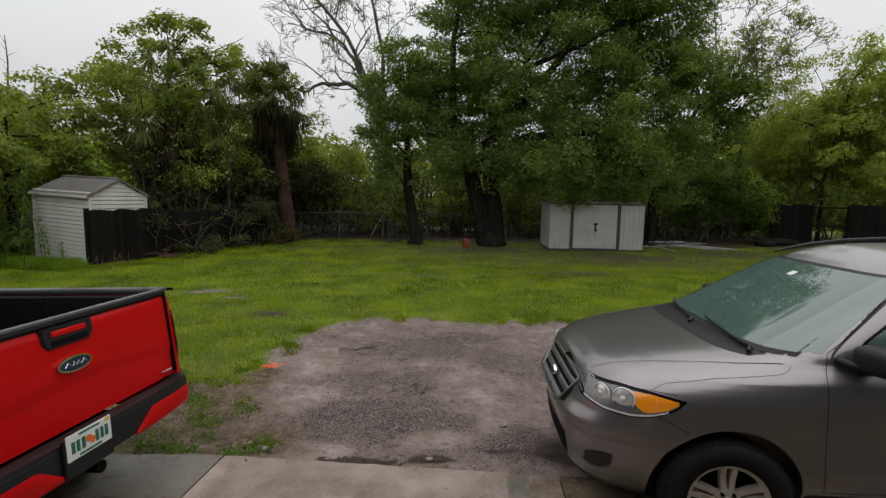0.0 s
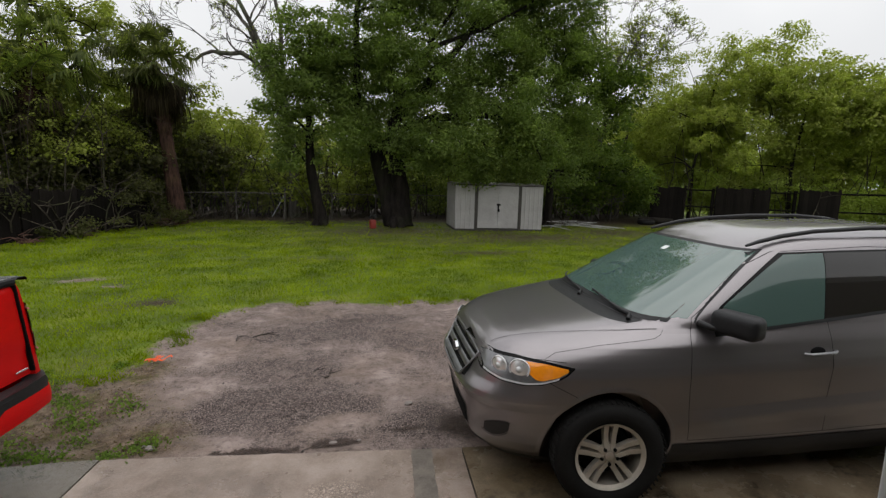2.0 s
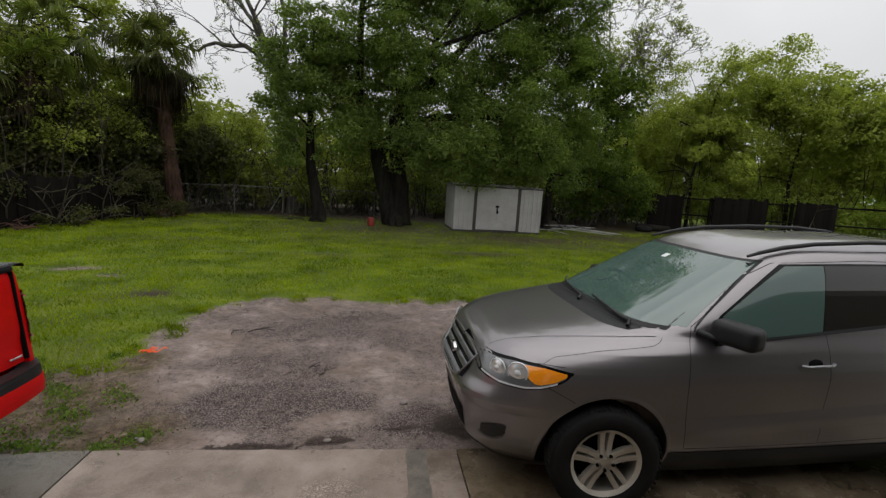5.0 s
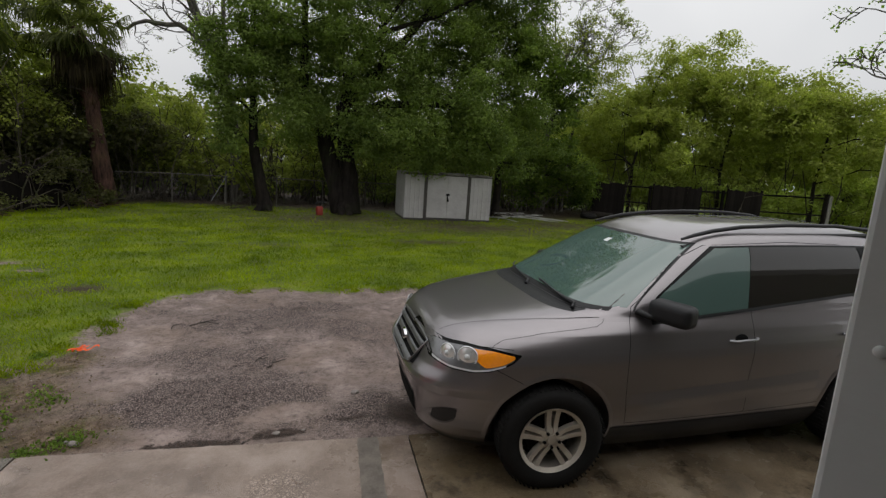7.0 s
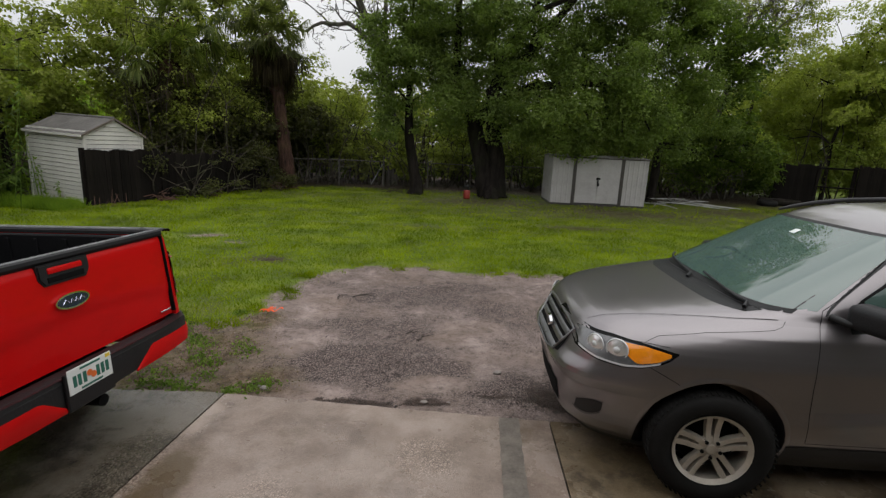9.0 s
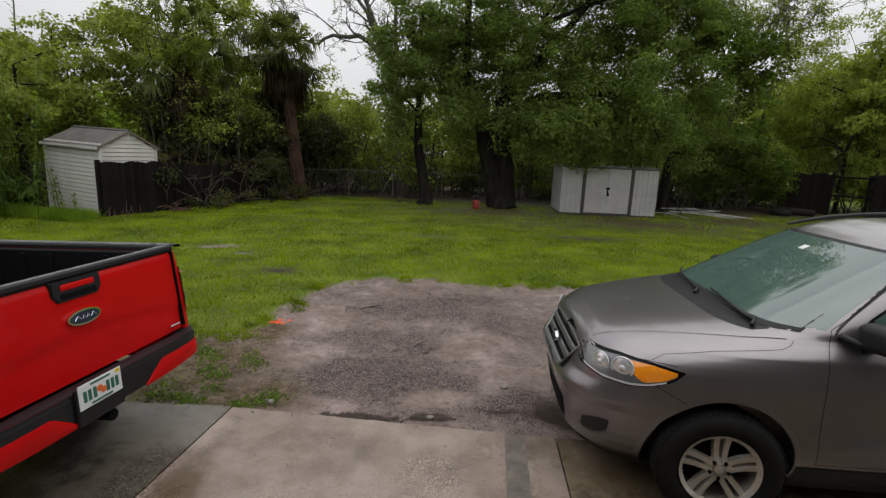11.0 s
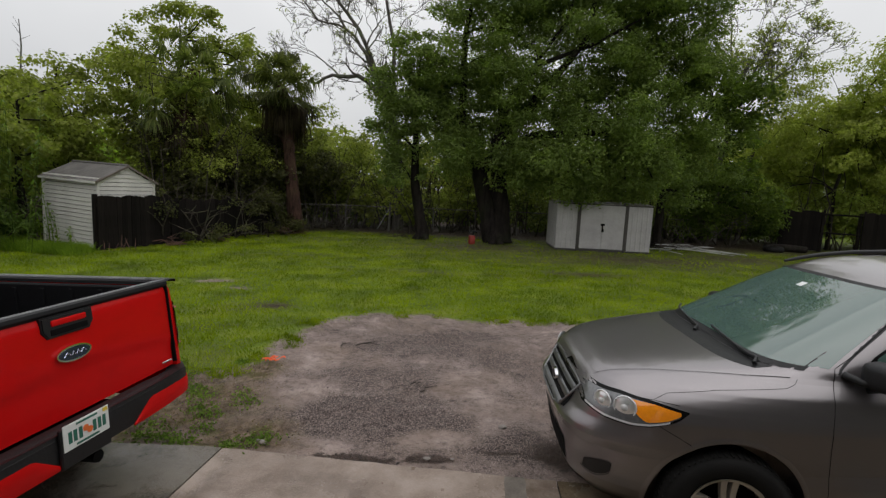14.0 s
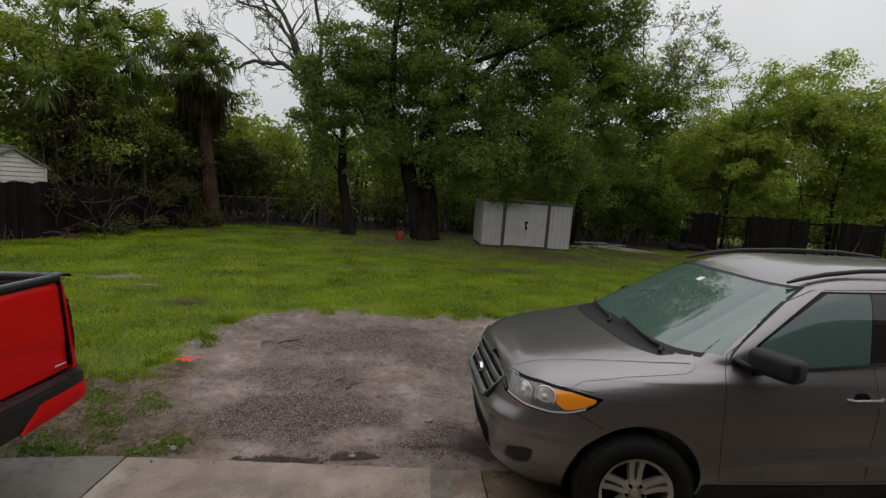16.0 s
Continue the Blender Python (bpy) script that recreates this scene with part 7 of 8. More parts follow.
tree("hazy_tree", [[(15.6, 26.2, 0, 0.14), (15.7, 26.2, 3.5, 0.10), (16.3, 26.0, 8.5, 0.04)]],
     [(15.6, 26.0, 8.0, 1.5), (16.9, 26.0, 9.4, 1.3), (15.2, 26.2, 6.2, 1.5), (17.8, 26.4, 8.0, 1.5), (18.6, 26.4, 9.3, 0.9), (14.4, 26.0, 9.6, 1.1), (15.9, 26.0, 10.6, 0.9)],
     LEAF_OLIVE, 0.10, 60, BARK_PALE, "airy olive-green tree with fine leaves behind the oak", 33, 0.70, 0.5, twigs=90, gaps=-0.1)
tree("dark_tree", [[(9.4, 21.9, 0, 0.2), (9.5, 21.9, 2.5, 0.17), (11.5, 22.2, 6.5, 0.06)]],
     [(12.2, 22.4, 4.71, 1.96), (12.92, 22.6, 6.71, 1.69), (11.23, 23.0, 2.72, 1.4), (13.9, 23.4, 2.84, 1.6), (15.23, 24.4, 1.72, 1.2), (12.4, 23.6, 1.2, 1.1), (11.0, 22.6, 7.6, 1.6)],
     LEAF_DARK, 0.17, 54, BARK_OAK, "dark green tree beside the metal shed", 31, 0.66, 0.52)


def bare_tree(name, base, limbs, label, seed, mat, levels=4, spread=0.75, leaf=None, reach=1.0, leaf_size=0.11, leafy=5):
    """A leafless tree: limbs that fork again and again into fine twigs."""
    rng = np.random.default_rng(seed)
    t = thing(name, pose(base[0], base[1], 0), label, "tree")
    bm = bmesh.new()
    tips = []

    def grow(p, d, ln, r, level):
        r = max(r, 0.012)
        pts, rad, q, e = [p], [r], p, d
        for k in range(4):
            e = unit(e + rng.normal(size=3) * 0.17 + [0, 0, 0.05])
            q = q + e * ln / 4
            pts.append(q)
            rad.append(r * (1 - 0.13 * (k + 1)))
        tube(pts, rad, 7 if level > 2 else 4, bm, caps=False)
        if level == 0:
            tips.append(q)
            return
        for k in range(rng.integers(2, 4) + (level == 1)):
            i = int(rng.integers(2, 5))
            side = unit(rng.normal(size=3) * [1, 0.7, 0.8])
            nd = unit(e + side * spread)
            grow(pts[i], nd, ln * rng.uniform(0.55, 0.8), rad[i] * rng.uniform(0.5, 0.72), level - 1)

    for path, r0, r1 in limbs:
        pts = [np.array(p) - [base[0], base[1], 0] for p in path]
        fine = []
        for a, b in zip(pts, pts[1:]):
            fine += [a + (b - a) * u + rng.normal(size=3) * 0.05 for u in np.linspace(0, 1, 4)[:-1]]
        fine.append(pts[-1])
        rad = list(np.linspace(r0, r1, len(fine)))
        tube(fine, rad, 9, bm)
        for i in range(len(fine) // 3, len(fine)):
            if rng.random() < 0.8:
                e = unit(fine[i] - fine[i - 1])
                grow(fine[i], unit(e * 0.5 + unit(rng.normal(size=3) * [1, 0.6, 0.8]) * spread + [0, 0, 0.3]), reach * rng.uniform(0.9, 1.5), rad[i] * 0.5, levels - 1)
        grow(fine[-1], unit(fine[-1] - fine[-2]), reach * 1.2, rad[-1], levels - 1)
    part("trunk", bm, mat, t)
    if leaf:
        at, way = clump(np.array(tips)[:: 1 if leafy > 0 else 6], 0.16, abs(leafy), rng)
        v, f = leaf_cards(at, leaf_size, rng, out=way)
        cr = new("crown", mesh_of("crown", v, f, leaf))
        cr.parent = t
    return t


bare_tree("bare_tree", (-2.6, 24.8), [([(-2.6, 24.8, 0), (-2.7, 24.8, 3), (-3.1, 24.7, 5.6), (-3.5, 24.6, 6.6)], 0.3, 0.2), ([(-3.5, 24.6, 6.6), (-4.8, 24.5, 7.5), (-6.2, 24.5, 7.45), (-7.0, 24.5, 7.1)], 0.14, 0.05),
                                     ([(-3.5, 24.6, 6.6), (-4.2, 24.5, 8.2), (-5.0, 24.5, 9.4), (-6.2, 24.4, 10.6)], 0.13, 0.04), ([(-3.3, 24.6, 6.3), (-4.4, 24.6, 9.0), (-6.0, 24.5, 11.2), (-7.4, 24.5, 12.6)], 0.13, 0.04),
                                     ([(-3.0, 24.6, 5.6), (-3.1, 24.6, 9.0), (-3.9, 24.6, 12.5)], 0.12, 0.05), ([(-5.4, 24.5, 9.7), (-6.8, 24.4, 10.0), (-8.0, 24.4, 11.6)], 0.06, 0.02)],
          "tall nearly leafless tree with pale branches behind the chain-link fence", 41, BARK_PALE, 5, 0.8, LEAF_OLIVE, 1.15, 0.07, -4)
bare_tree("twiggy_tree", (13.6, 25.0), [([(13.6, 25.0, 0), (13.6, 25, 4), (13.8, 24.6, 7.0)], 0.16, 0.09), ([(13.8, 24.6, 7.0), (14.5, 24.4, 8.8), (15.2, 24.2, 10.2)], 0.07, 0.02), ([(13.8, 24.6, 7.0), (13.2, 24.4, 9.0), (12.8, 24.2, 11.2)], 0.07, 0.02),
                                       ([(13.7, 24.7, 6.2), (15.0, 24.4, 7.8), (16.0, 24.2, 8.8)], 0.06, 0.02)], "grey twiggy tree hazed with small leaves behind the oak", 42, BARK_PALE, 5, 0.85, LEAF_OLIVE, 0.95, 0.085, 2)
bare_tree("side_tree", (13.2, 5.4), [([(13.2, 5.4, 0), (13.0, 5.5, 3.0), (12.2, 5.9, 4.4)], 0.18, 0.08), ([(12.2, 5.9, 4.4), (11.0, 6.4, 4.25), (10.2, 6.6, 4.3)], 0.04, 0.015), ([(12.2, 5.9, 4.4), (11.2, 6.3, 5.2), (10.2, 6.6, 5.4)], 0.05, 0.015)],
          "sparse tree reaching thin leafy branches over the drive", 43, BARK_PALE, 3, 0.7, LEAF_FRESH, 0.42, 0.06, 3)


def palm(x, y, high, seed, label, lean=(0.1, 0.0), dead=14, live=26, green=None):
    """A cabbage palm: rough trunk, fan fronds, hanging dead ones."""
    rng = np.random.default_rng(seed)
    t = thing("palm_tree", pose(x, y, 0), label, "palm", "palms")
    bm = bmesh.new()
    pts = [np.array([lean[0] * u, lean[1] * u, high * u]) for u in np.linspace(0, 1, 26)]
    tube(pts, [0.23 + 0.02 * (k % 2) + 0.13 * max(0, 1 - k / 12) + 0.05 * (18 < k < 23) - 0.08 * (k > 23) for k in range(26)], 12, bm)
    for k in range(50):
        a, u = rng.uniform(0, 6.28), rng.uniform(0.55, 1)
        p = np.array([lean[0] * u + 0.2 * math.cos(a), lean[1] * u + 0.2 * math.sin(a), high * u])
        tube([p, p + [0.16 * math.cos(a), 0.16 * math.sin(a), 0.2]], [0.035, 0.012], 4, bm)
    part("trunk", bm, BARK_PALM, t)
    top = pts[-1]
    for name, count, mat, lo, hi, size in (("frond", live, green or LEAF_PALM, -28, 78, 1.35), ("dead_frond", dead, LEAF_DEAD, -80, -22, 1.2)):
        for k in range(count):
            a, e = rng.uniform(0, 6.28), radians(rng.uniform(lo, hi))
            out = np.array([math.cos(a) * math.cos(e), math.sin(a) * math.cos(e), math.sin(e)])
            side = unit(np.cross(out, [0, 0, 1.0]) + rng.normal(size=3) * 0.25)
            up = np.cross(side, out)
            stem = rng.uniform(0.45, 1.2) * size
            sag = np.array([0, 0, -0.20 * stem * rng.uniform(0.4, 1.6)])
            hub = top + out * stem + sag
            vs, fs = [], []
            w = 0.016
            mid = top + out * stem * 0.55 + sag * 0.25
            vs += [top + side * w, top - side * w, mid - side * w * 0.8, mid + side * w * 0.8, hub - side * w * 0.6, hub + side * w * 0.6]
            fs += [(0, 1, 2, 3), (3, 2, 4, 5)]
            hang = rng.uniform(0.5, 1.0) if name == "frond" else rng.uniform(0.9, 1.3)
            for m in np.linspace(-1.9, 1.9, 27) + rng.normal(size=27) * 0.04:
                d = unit(out * math.cos(m) + side * math.sin(m) + up * 0.22 * math.cos(2 * m) + [0, 0, -0.15])
                ln = size * rng.uniform(0.6, 0.85) * (1.0 - 0.14 * abs(m))
                perp = unit(np.cross(d, up)) * 0.026
                knee = hub + d * ln * 0.55 + [0, 0, -0.10 * ln * hang]
                tip = knee + d * ln * 0.45 * max(0.1, 1 - hang * 0.75) + np.array([0, 0, -0.50 * ln * hang * rng.uniform(0.6, 1.3)])
                i = len(vs)
                vs += [hub + perp * 0.4, hub - perp * 0.4, knee - perp, knee + perp, tip - perp * 0.15, tip + perp * 0.15]
                fs += [(i, i + 1, i + 2, i + 3), (i + 3, i + 2, i + 4, i + 5)]
            ob = new(name, mesh_of(name, np.array(vs), fs, mat))
            ob.parent = t
    return t


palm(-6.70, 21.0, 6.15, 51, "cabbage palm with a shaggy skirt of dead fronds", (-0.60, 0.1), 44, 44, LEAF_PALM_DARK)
palm(-10.2, 19.4, 6.3, 52, "blue-green cabbage palm standing in the thicket", (0.1, -0.2), 10, 30)
palm(-10.5, 18.9, 5.0, 53, "low yellowing cabbage palm behind the board fence", (0.2, -0.2), 10, 22)


def hedge(name, label, lobes, leaf, size, per, seed, spacing=0.8, puff=0.6, slim=0.42, droop=0.35, stems=30):
    """Undergrowth that nobody could count: one mass of leaf clumps on stems."""
    rng = np.random.default_rng(seed)
    at, way = clump(puff_centres(lobes, rng, spacing), puff, per, rng)
    v, f = leaf_cards(at, size, rng, droop, slim, way)
    tagged(new(name, mesh_of(name, v, f, leaf)), label, "undergrowth", kind="stuff")
    bm = bmesh.new()
    for k in range(stems):
        x, y, z, r = lobes[int(rng.integers(len(lobes)))]
        b = np.array([x + rng.uniform(-r, r), y + rng.uniform(-r, r), -0.05])
        tip = b + [rng.normal() * 0.6, rng.normal() * 0.6, z + r * rng.uniform(0.2, 0.9)]
        path = limb_path(b, tip, rng, 0.0, 5)
        tube(path, [0.035, 0.03, 0.022, 0.015, 0.008], 5, bm)
        for u in (2, 3, 4):
            side = path[u] + rng.normal(size=3) * [0.5, 0.5, 0.35] + [0, 0, 0.35]
            tube(limb_path(path[u], side, rng, 0.05, 4), [0.016, 0.012, 0.009, 0.005], 4, bm)
    tagged(part(name + "_stems", bm, BARK_STEM, None), "thin dark stems in the undergrowth", "undergrowth", kind="stuff")


r0 = np.random.default_rng(61)
def row(x0, x1, y0, y1, count, zlo, zhi, rlo, rhi):
    return [(x0 + (x1 - x0) * (k + r0.uniform(-0.3, 0.3)) / count, y0 + (y1 - y0) * k / count + r0.normal() * 0.6, r0.uniform(zlo, zhi), r0.uniform(rlo, rhi)) for k in range(count)]


hedge("undergrowth", "bright green vines and saplings behind chain-link fence", row(-6.5, 3.0, 24.9, 25.6, 13, 0.8, 2.0, 0.9, 1.3) + row(-7, 1, 26.5, 27.5, 9, 2.0, 3.4, 1.2, 1.7), LEAF_OLIVE, 0.15, 40, 62, 0.70, 0.46, stems=150)
hedge("undergrowth", "dark undergrowth behind the oak and metal shed", row(2.0, 16.0, 25.6, 26.6, 14, 0.8, 2.2, 1.2, 1.6) + row(1, 15, 27.5, 28, 10, 3.0, 5.0, 1.5, 2.1), LEAF_VINE, 0.16, 40, 63, 0.80, 0.52, stems=130)
hedge("undergrowth", "light green bushes behind broken fence", row(17.2, 33, 26.6, 17.4, 19, 0.9, 2.6, 1.0, 1.5), LEAF_SAPLING, 0.15, 50, 64, 0.66, 0.50, 0.3, stems=80)
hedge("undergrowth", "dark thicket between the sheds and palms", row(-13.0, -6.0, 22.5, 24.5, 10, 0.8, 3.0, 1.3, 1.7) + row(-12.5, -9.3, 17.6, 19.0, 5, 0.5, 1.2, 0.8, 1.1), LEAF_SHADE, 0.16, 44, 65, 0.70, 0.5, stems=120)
hedge("undergrowth", "weedy bushes beside the clapboard shed", row(-18.5, -13.2, 12.5, 17.0, 9, 0.4, 1.2, 0.8, 1.2) + row(-13.4, -12.5, 14.2, 15.6, 3, 0.3, 0.9, 0.5, 0.8), LEAF_MID, 0.13, 60, 66, 0.55, 0.42, stems=30)
hedge("undergrowth", "yellow-green saplings behind the willowy trees", row(15, 38, 31, 22, 18, 2.2, 6.2, 2.0, 2.8), LEAF_WILLOW, 0.2, 95, 74, 0.8, 0.7, 0.3, stems=20)
hedge("undergrowth", "olive saplings behind palms and thicket", row(-15, -5.5, 26.5, 29, 9, 1.6, 5.0, 1.8, 2.3), LEAF_OLIVE, 0.18, 56, 75, 0.8, 0.62, stems=20)
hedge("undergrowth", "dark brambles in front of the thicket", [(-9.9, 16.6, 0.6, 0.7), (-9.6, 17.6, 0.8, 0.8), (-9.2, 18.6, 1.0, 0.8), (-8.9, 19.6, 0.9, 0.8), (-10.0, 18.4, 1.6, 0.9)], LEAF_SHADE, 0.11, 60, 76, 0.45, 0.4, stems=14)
hedge("undergrowth", "yellow-green saplings filling the gaps of the willows", [(20.24, 26.09, 5.95, 2.34), (21.69, 24.9, 6.45, 2.54), (23.67, 23.02, 6.08, 2.73), (25.42, 21.08, 5.87, 2.34), (26.92, 19.12, 4.78, 2.14), (26.24, 20.05, 6.59, 1.76), (24.53, 22.11, 7.47, 1.96), (22.47, 24.2, 8.24, 1.97)], LEAF_WILLOW, 0.2, 90, 77, 0.75, 0.65, 0.3, stems=12)
hedge("undergrowth", "sparse olive saplings among the palms", [(-10.6, 18.6, 5.2, 0.9), (-9.9, 18.6, 4.7, 0.8), (-11.4, 18.6, 5.8, 0.9), (-9.4, 19.0, 6.0, 0.7), (-10.9, 18.4, 3.5, 0.9), (-10.1, 18.2, 3.1, 0.9), (-9.5, 18.5, 3.9, 0.9), (-9.1, 18.3, 2.7, 0.8), (-8.6, 19.6, 3.5, 0.8), (-8.3, 20.4, 2.9, 0.9)], LEAF_OLIVE, 0.11, 26, 85, 0.5, 0.45, stems=26)
hedge("undergrowth", "dark dead vines hung over the rotten fence", [(-9.05 + 1.75 * u + 0.10 * math.sin(40 * u), 15.3 + 5.1 * u, 1.15 + 0.35 * math.sin(17 * u), 0.42 + 0.10 * math.sin(23 * u)) for u in np.linspace(0, 1, 15)], LEAF_SHADE, 0.08, 60, 79, 0.36, 0.32, stems=14)
hedge("undergrowth", "dry dark brambles at the foot of the board fence", [(-8.5, 15.4, 0.1, 0.35), (-8.2, 16.6, 0.15, 0.4), (-7.7, 17.9, 0.15, 0.4), (-7.2, 19.2, 0.15, 0.45), (-6.6, 20.2, 0.2, 0.5)], LEAF_SHADE, 0.08, 50, 78, 0.25, 0.25, stems=8)
hedge("undergrowth", "low dark brush beyond the chain-link fence", row(-9, 20, 27.6, 29.5, 22, 0.4, 0.9, 0.9, 1.2), LEAF_DARK, 0.16, 60, 79, 0.6, 0.5, stems=20)
hedge("far_woods", "distant green woods beyond the yard", row(-42, 46, 36, 38, 34, 1.5, 3.6, 2.4, 3.4) + row(-44, 48, 41, 43, 26, 4.0, 5.2, 2.6, 3.6), LEAF_OLIVE, 0.36, 28, 67, 1.35, 1.05, stems=50)
hedge("far_woods", "distant woods along the left of the yard", row(-26, -22, 6, 34, 16, 1.5, 3.0, 2.2, 2.8) + row(-30, -28, 8, 36, 10, 2.6, 3.4, 2.2, 2.8), LEAF_FRESH, 0.32, 40, 68, 1.2, 0.95, stems=20)
hedge("far_woods", "distant bushes along the right of the yard", row(36, 42, 30, 4, 14, 1.4, 3.0, 2.2, 2.8), LEAF_FRESH, 0.32, 40, 69, 1.2, 0.95, stems=20)


def canes(name, label, spots, seed, mat, high=(2.2, 3.3)):
    """Tall cane grass: jointed stalks with long arching blades."""
    rng = np.random.default_rng(seed)
    vs, fs = [], []
    for x, y in spots:
        h = rng.uniform(*high)
        lx, ly = rng.normal(0, 0.28, 2)
        for u in np.linspace(0.12, 1, 22):
            p = np.array([x + lx * u * u, y + ly * u * u, h * u])
            a = rng.uniform(0, 6.28)
            d = np.array([math.cos(a), math.sin(a), 0])
            s = np.array([-math.sin(a), math.cos(a), 0])
            ln, w = rng.uniform(0.5, 1.0), rng.uniform(0.011, 0.024)
            i = len(vs)
            for t in (0.0, 0.35, 0.7, 1.0):
                q = p + d * ln * (0.75 * t) + np.array([0, 0, ln * (0.80 * t - 1.15 * t * t)])
                vs += [q - s * w * (1 - t * 0.95), q + s * w * (1 - t * 0.95)]
            fs += [(i, i + 1, i + 3, i + 2), (i + 2, i + 3, i + 5, i + 4), (i + 4, i + 5, i + 7, i + 6)]
        i = len(vs)
        top = np.array([x + lx, y + ly, h])
        vs += [(x - 0.012, y, -0.02), (x + 0.012, y, -0.02), top + [0.006, 0, 0], top - [0.006, 0, 0]]
        fs += [(i, i + 1, i + 2, i + 3)]
    tagged(new(name, mesh_of(name, vs, fs, mat)), label, "cane grass", kind="stuff")


rc = np.random.default_rng(71)
canes("cane_grass", "tall light green cane grass beside the clapboard shed", [(-13.05 + rc.normal() * 0.70, 12.1 + rc.normal() * 0.85) for _ in range(150)], 72, LEAF_CANE, (2.2, 4.3))
canes("low_canes", "low arching reed blades along the yard edge", [(min(-11.0, -12.4 + rc.normal() * 1.4), 8.6 + rc.normal() * 0.8) for _ in range(110)], 73, LEAF_CANE, (1.0, 1.7))


def grass():
    rng = np.random.default_rng(81)
    n = 420000
    y = 3.2 + 20.0 * rng.random(n) ** 1.7
    x = (rng.random(n) * 2 - 1) * (4.5 + y * 0.95) + 0.08 * y
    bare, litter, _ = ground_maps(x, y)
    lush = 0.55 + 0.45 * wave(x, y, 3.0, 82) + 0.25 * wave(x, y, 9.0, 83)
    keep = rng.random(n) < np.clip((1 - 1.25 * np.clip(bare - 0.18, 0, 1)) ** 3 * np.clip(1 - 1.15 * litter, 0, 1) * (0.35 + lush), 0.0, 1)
    keep &= y > 3.75 - 0.055 * (x + 1.0)
    keep &= ~((x > 3.9) & (x < 8.2) & (y > 18.9) & (y < 21.6))
    x, y, bare = x[keep], y[keep], bare[keep]
    z = ground_height(x, y)
    at = np.stack([x, y, z - 0.004], -1)
    n = len(at)
    a = rng.uniform(0, 6.28, n)
    far = np.clip((y - 4) / 14, 0, 1)
    h = rng.uniform(0.022, 0.062, n) * (1 + 0.5 * far) * np.where(wave(x, y, 5, 84) > 0.35, 1.5, 1.0)
    w = rng.uniform(0.003, 0.007, n) * (1 + 1.6 * far)
    lean = rng.normal(size=(n, 2)) * 0.55
    s = np.stack([np.cos(a) * w, np.sin(a) * w, 0 * w], -1)
    tip = at + np.stack([lean[:, 0] * h, lean[:, 1] * h, h], -1)
    v = np.stack([at - s, at + s, tip], 1).reshape(-1, 3)
    tagged(new("grass", mesh_of("grass", v, np.arange(3 * n).reshape(-1, 3), GRASS_BLADE)), "short wet yellow-green lawn grass with weeds", "grass", kind="stuff")
    # broad-leaved weeds and tufts at the edge of the bare ground
    spots = np.array([(-2.35, 3.87), (-2.45, 3.86), (-2.55, 3.85), (-2.14, 3.80), (-2.25, 3.82), (-2.34, 4.41), (-2.28, 4.33), (-2.18, 4.26), (-2.62, 4.88), (-2.55, 4.80), (-1.56, 3.87), (-1.50, 3.92), (-1.76, 3.76), (-1.68, 3.80), (-1.91, 4.56), (-2.9, 4.2), (-3.3, 4.9), (-3.0, 5.3), (-3.6, 5.1)])
    ex, ey = rng.uniform(-4.5, 5.0, 9000), rng.uniform(3.8, 9.2, 9000)
    eb = ground_maps(ex, ey)[0]
    edge = (eb > 0.30) & (eb < 0.80) & (wave(ex, ey, 7.0, 85) > 0.05)
    ex, ey = np.repeat(ex[edge][:420], 22), np.repeat(ey[edge][:420], 22)
    ex, ey = ex + rng.normal(size=len(ex)) * 0.04, ey + rng.normal(size=len(ey)) * 0.04
    v, f = leaf_cards(np.stack([ex, ey, ground_height(ex, ey)], -1), 0.055, rng, -0.9, 0.09)
    tagged(new("grass_tufts", mesh_of("grass_tufts", v, f, GRASS_BLADE)), "ragged grass tufts along the bare sand", "grass", kind="stuff")
    more = np.stack([rng.uniform(-3.9, -2.0, 16), rng.uniform(3.95, 5.6, 16)], -1)
    spots = np.concatenate([spots, more[more[:, 1] > 3.9 - 0.06 * (more[:, 0] + 1)]])
    c = np.repeat(spots, 90, 0) + rng.normal(size=(len(spots) * 90, 2)) * np.repeat(rng.uniform(0.035, 0.085, len(spots)), 90)[:, None]
    at = np.stack([c[:, 0], c[:, 1], ground_height(c[:, 0], c[:, 1]) + rng.random(len(c)) * 0.02], -1)
    v, f = leaf_cards(at, 0.03, rng, -0.3, 0.4)
    # dead blades and leaf bits on the brown soil
    lx, ly = rng.uniform(-4.2, -1.2, 9000), rng.uniform(3.75, 6.2, 9000)
    on = rng.random(9000) < 0.9 * soil_map(lx, ly) * (ly > 3.78 - 0.055 * (lx + 1.0))
    lx, ly = lx[on], ly[on]
    dv, df = leaf_cards(np.stack([lx, ly, ground_height(lx, ly) + 0.002], -1), 0.026, rng, 0.1, 0.14)
    tagged(new("leaf_litter", mesh_of("leaf_litter", dv, df, LEAF_BROWN)), "dead brown leaf bits and blades on bare soil", "leaf litter", kind="stuff")
    tagged(new("weeds", mesh_of("weeds", v, f, LEAF_MID)), "small green weeds sprouting from the sand", "weeds", kind="stuff")


grass()


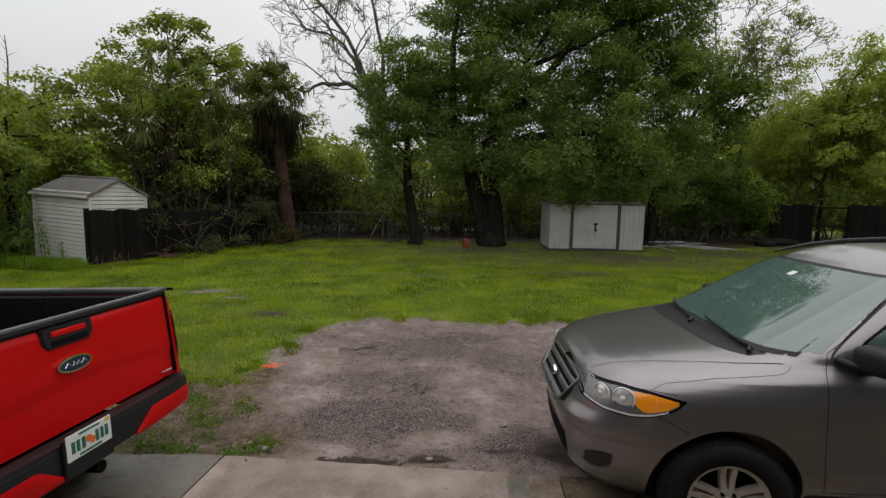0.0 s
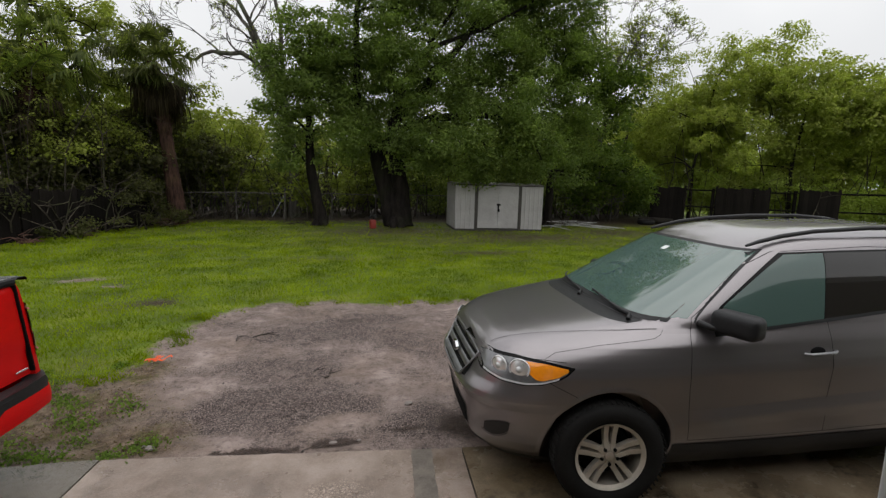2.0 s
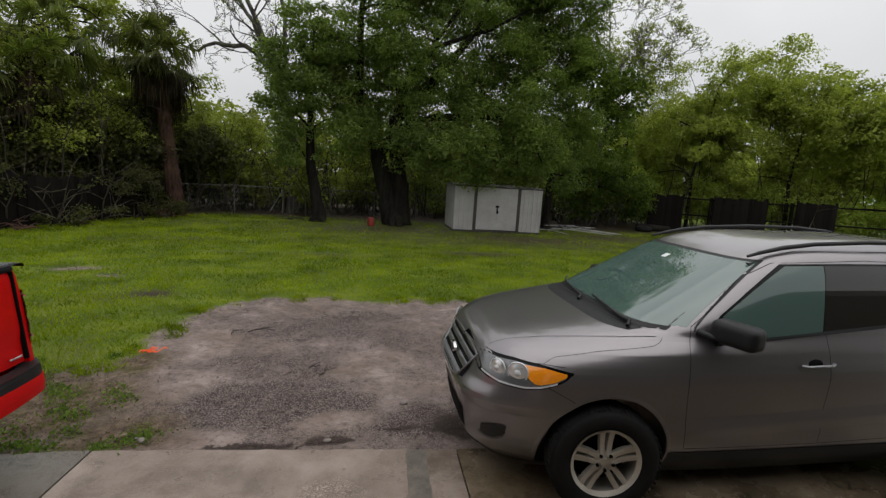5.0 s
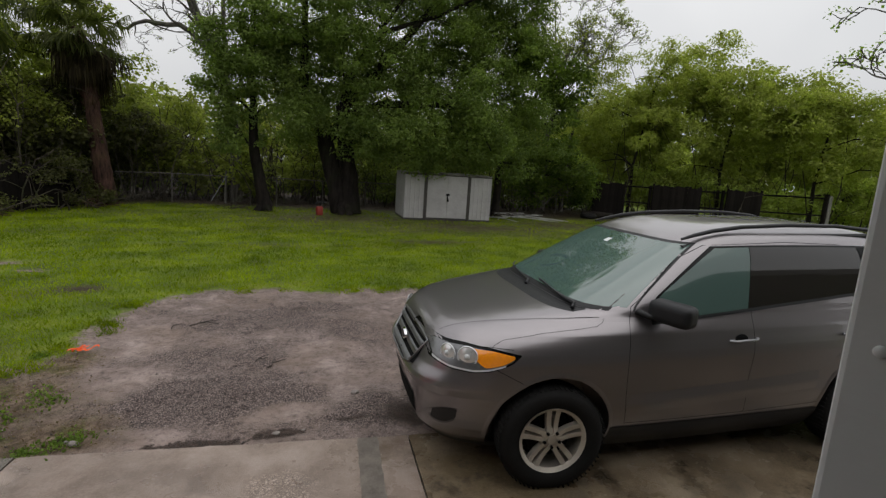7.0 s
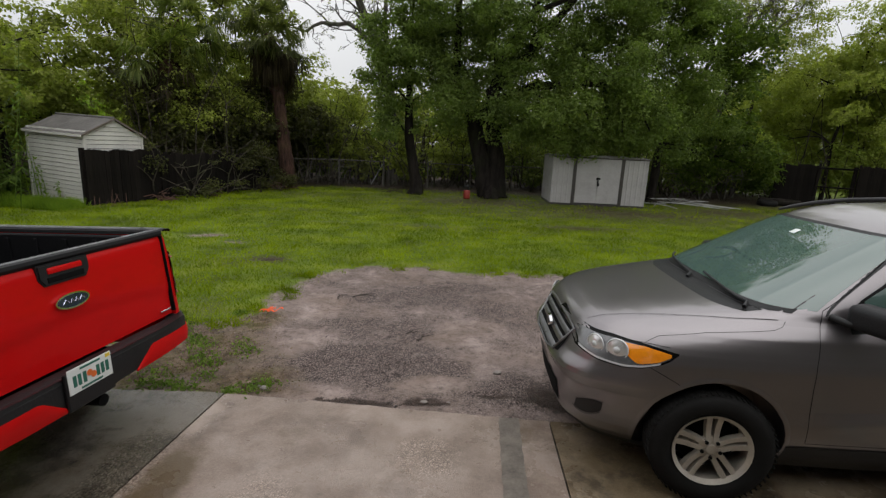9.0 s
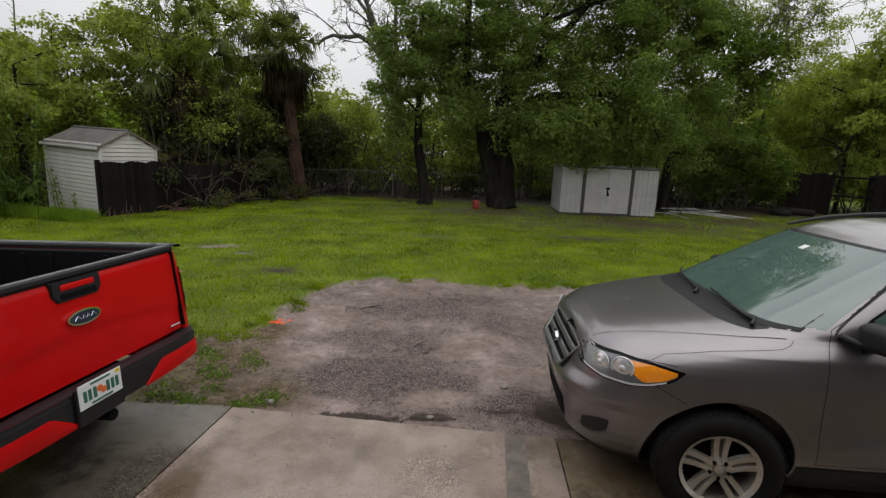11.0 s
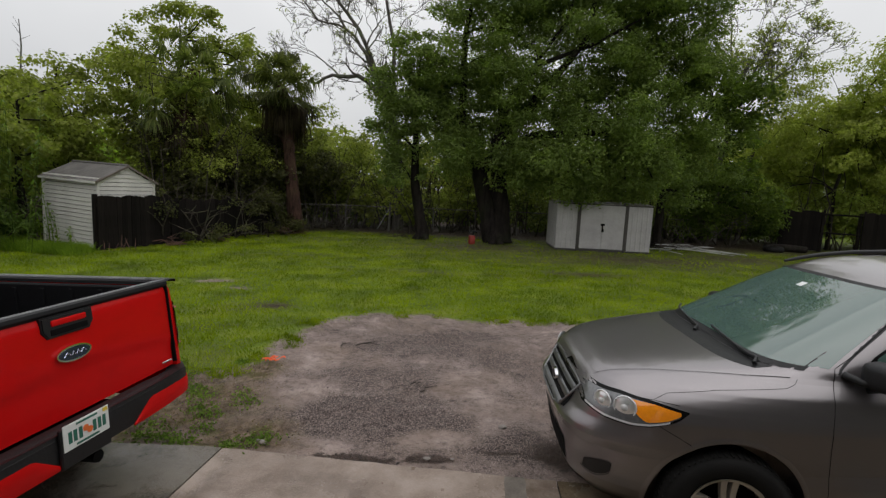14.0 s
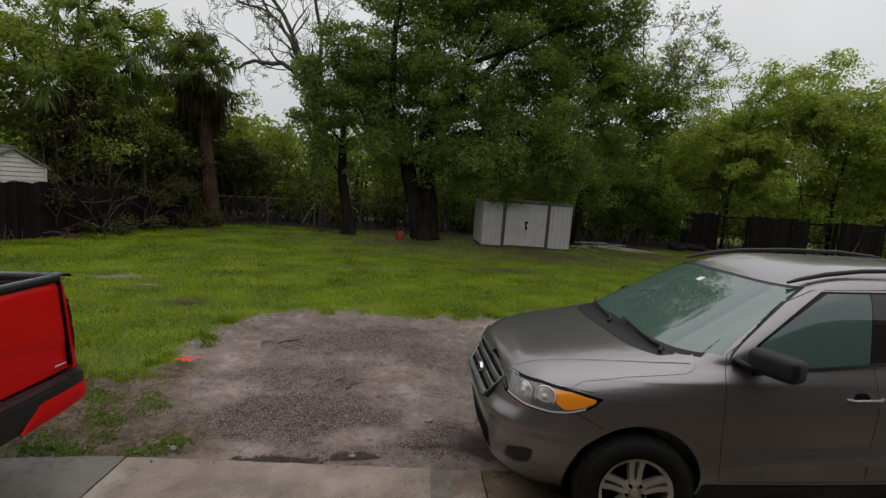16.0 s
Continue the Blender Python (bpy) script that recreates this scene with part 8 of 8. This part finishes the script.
def tall_grass():
    """Longer grass along the shed wall and the yard's edge, and a few weeds grown up the boards."""
    rng = np.random.default_rng(86)
    u = rng.random(16000)
    x = -14.6 + 4.75 * u + rng.normal(size=16000) * 0.12
    y = 13.55 - 0.18 * (x + 12.3) - 0.9 * rng.random(16000) ** 1.6 + 1.2 * np.clip((-x - 12.3), 0, 2.5) * rng.random(16000)
    h = rng.uniform(0.08, 0.30, 16000)
    a, lean = rng.uniform(0, 6.28, 16000), rng.normal(size=(16000, 2)) * 0.45
    at = np.stack([x, y, ground_height(x, y)], -1)
    s = np.stack([np.cos(a), np.sin(a), 0 * a], -1) * 0.008
    v = np.stack([at - s, at + s, at + np.stack([lean[:, 0] * h, lean[:, 1] * h, h], -1)], 1).reshape(-1, 3)
    tagged(new("tall_grass", mesh_of("tall_grass", v, np.arange(48000).reshape(-1, 3), LEAF_FRESH)), "longer bright green grass along the shed wall", "grass", kind="stuff")
    bm, leaves = bmesh.new(), []
    for bx, by, h in ((-11.75, 14.0, 1.85), (-11.62, 13.95, 1.3), (-11.45, 13.9, 0.9), (-12.2, 14.2, 0.8), (-10.9, 13.7, 0.6)):
        tip = np.array([bx - 0.12 * h, by + 0.02, h])
        tube([(bx, by, -0.02), ((bx + tip[0]) / 2 + 0.03, by, h / 2), tip], [0.012, 0.009, 0.004], 5, bm)
        for k in range(26):
            t = rng.uniform(0.15, 1.0)
            leaves.append(np.array([bx, by, 0]) * (1 - t) + tip * t + rng.normal(size=3) * [0.03, 0.03, 0.02])
    weed = thing("tall_weed", pose(0, 0, 0), "spindly green weeds growing up the clapboard wall", "weed")
    part("stem", bm, LEAF_FRESH, weed)
    v, f = leaf_cards(np.array(leaves), 0.11, rng, 0.3, 0.22)
    leaves = new("leaf_cluster", mesh_of("leaf_cluster", v, f, LEAF_FRESH))
    leaves.parent = weed
    leaves["kind"] = "stuff"


tall_grass()
bare_tree("bare_shrub", (12.6, 23.9), [([(12.6, 23.9, 0), (12.5, 23.9, 0.7), (12.2, 23.8, 1.4)], 0.03, 0.015), ([(12.65, 23.9, 0), (12.9, 23.9, 0.8), (13.1, 23.8, 1.5)], 0.03, 0.012), ([(12.7, 23.9, 0), (13.5, 23.9, 0.9), (14.0, 23.9, 1.3)], 0.028, 0.012),
                                       ([(12.5, 23.9, 0), (11.9, 23.9, 0.7), (11.5, 23.9, 1.2)], 0.028, 0.012)], "pale leafless shrub between the metal shed and fence", 44, BARK_PALE, 3, 0.8, None, 0.5)


def gravel():
    rng = np.random.default_rng(91)
    n = 60000
    x, y = rng.uniform(-2.9, 4.0, n), rng.uniform(3.6, 8.2, n)
    bare, _, damp = ground_maps(x, y)
    keep = (bare > 0.6) & (rng.random(n) < 0.05 + 0.85 * grit_map(x, y) ** 2)
    x, y = x[keep], y[keep]
    z = ground_height(x, y)
    r = rng.lognormal(-5.65, 0.5, len(x))
    base = np.array([(1, 0, 0), (-0.5, 0.87, 0), (-0.5, -0.87, 0), (0, 0, 0.8), (0, 0, -0.5)])
    faces = np.array([(0, 1, 3), (1, 2, 3), (2, 0, 3), (1, 0, 4), (2, 1, 4), (0, 2, 4)])
    a = rng.uniform(0, 6.28, len(x))
    ca, sa = np.cos(a), np.sin(a)
    jig = base[None] * rng.uniform(0.6, 1.3, (len(x), 5, 3))
    v = np.stack([jig[..., 0] * ca[:, None] - jig[..., 1] * sa[:, None], jig[..., 0] * sa[:, None] + jig[..., 1] * ca[:, None], jig[..., 2]], -1) * r[:, None, None]
    v += np.stack([x, y, z + 0.001], -1)[:, None]
    f = (faces[None] + 5 * np.arange(len(x))[:, None, None]).reshape(-1, 3)
    m, n_, l, b = material("wet_grit", 0.55)
    geo = n_.new("ShaderNodeNewGeometry")
    l.new(ramp(n_, l, geo.outputs["Random Per Island"], [(0.0, (0.022, 0.017, 0.015)), (0.55, (0.075, 0.058, 0.052)), (0.90, (0.19, 0.15, 0.135)), (1.0, (0.42, 0.37, 0.34))]), b.inputs["Base Color"])
    tagged(new("gravel", mesh_of("gravel", v.reshape(-1, 3), f, m)), "dark wet grit and gravel on the sand", "gravel", kind="stuff")


gravel()


def dead_stem():
    """A thin dead stem with bare twigs above the far bushes."""
    rng = np.random.default_rng(95)
    bm = tube([(0, 0, 0), (0.05, 0, 3.0), (0.0, 0, 6.0), (0.15, 0, 7.8), (0.1, 0, 8.9)], [0.06, 0.05, 0.04, 0.03, 0.015], 6)
    for z in np.linspace(6.2, 8.6, 9):
        a = rng.uniform(0, 6.28)
        tube([(0.08, 0, z), (0.08 + 0.4 * math.cos(a), 0.4 * math.sin(a), z + 0.3)], [0.014, 0.005], 4, bm)
    t = thing("dead_tree", pose(-19.9, 22.5, 0), "thin dead grey stem above the far bushes", "tree")
    part("trunk", bm, BARK_PALE, t)


dead_stem()
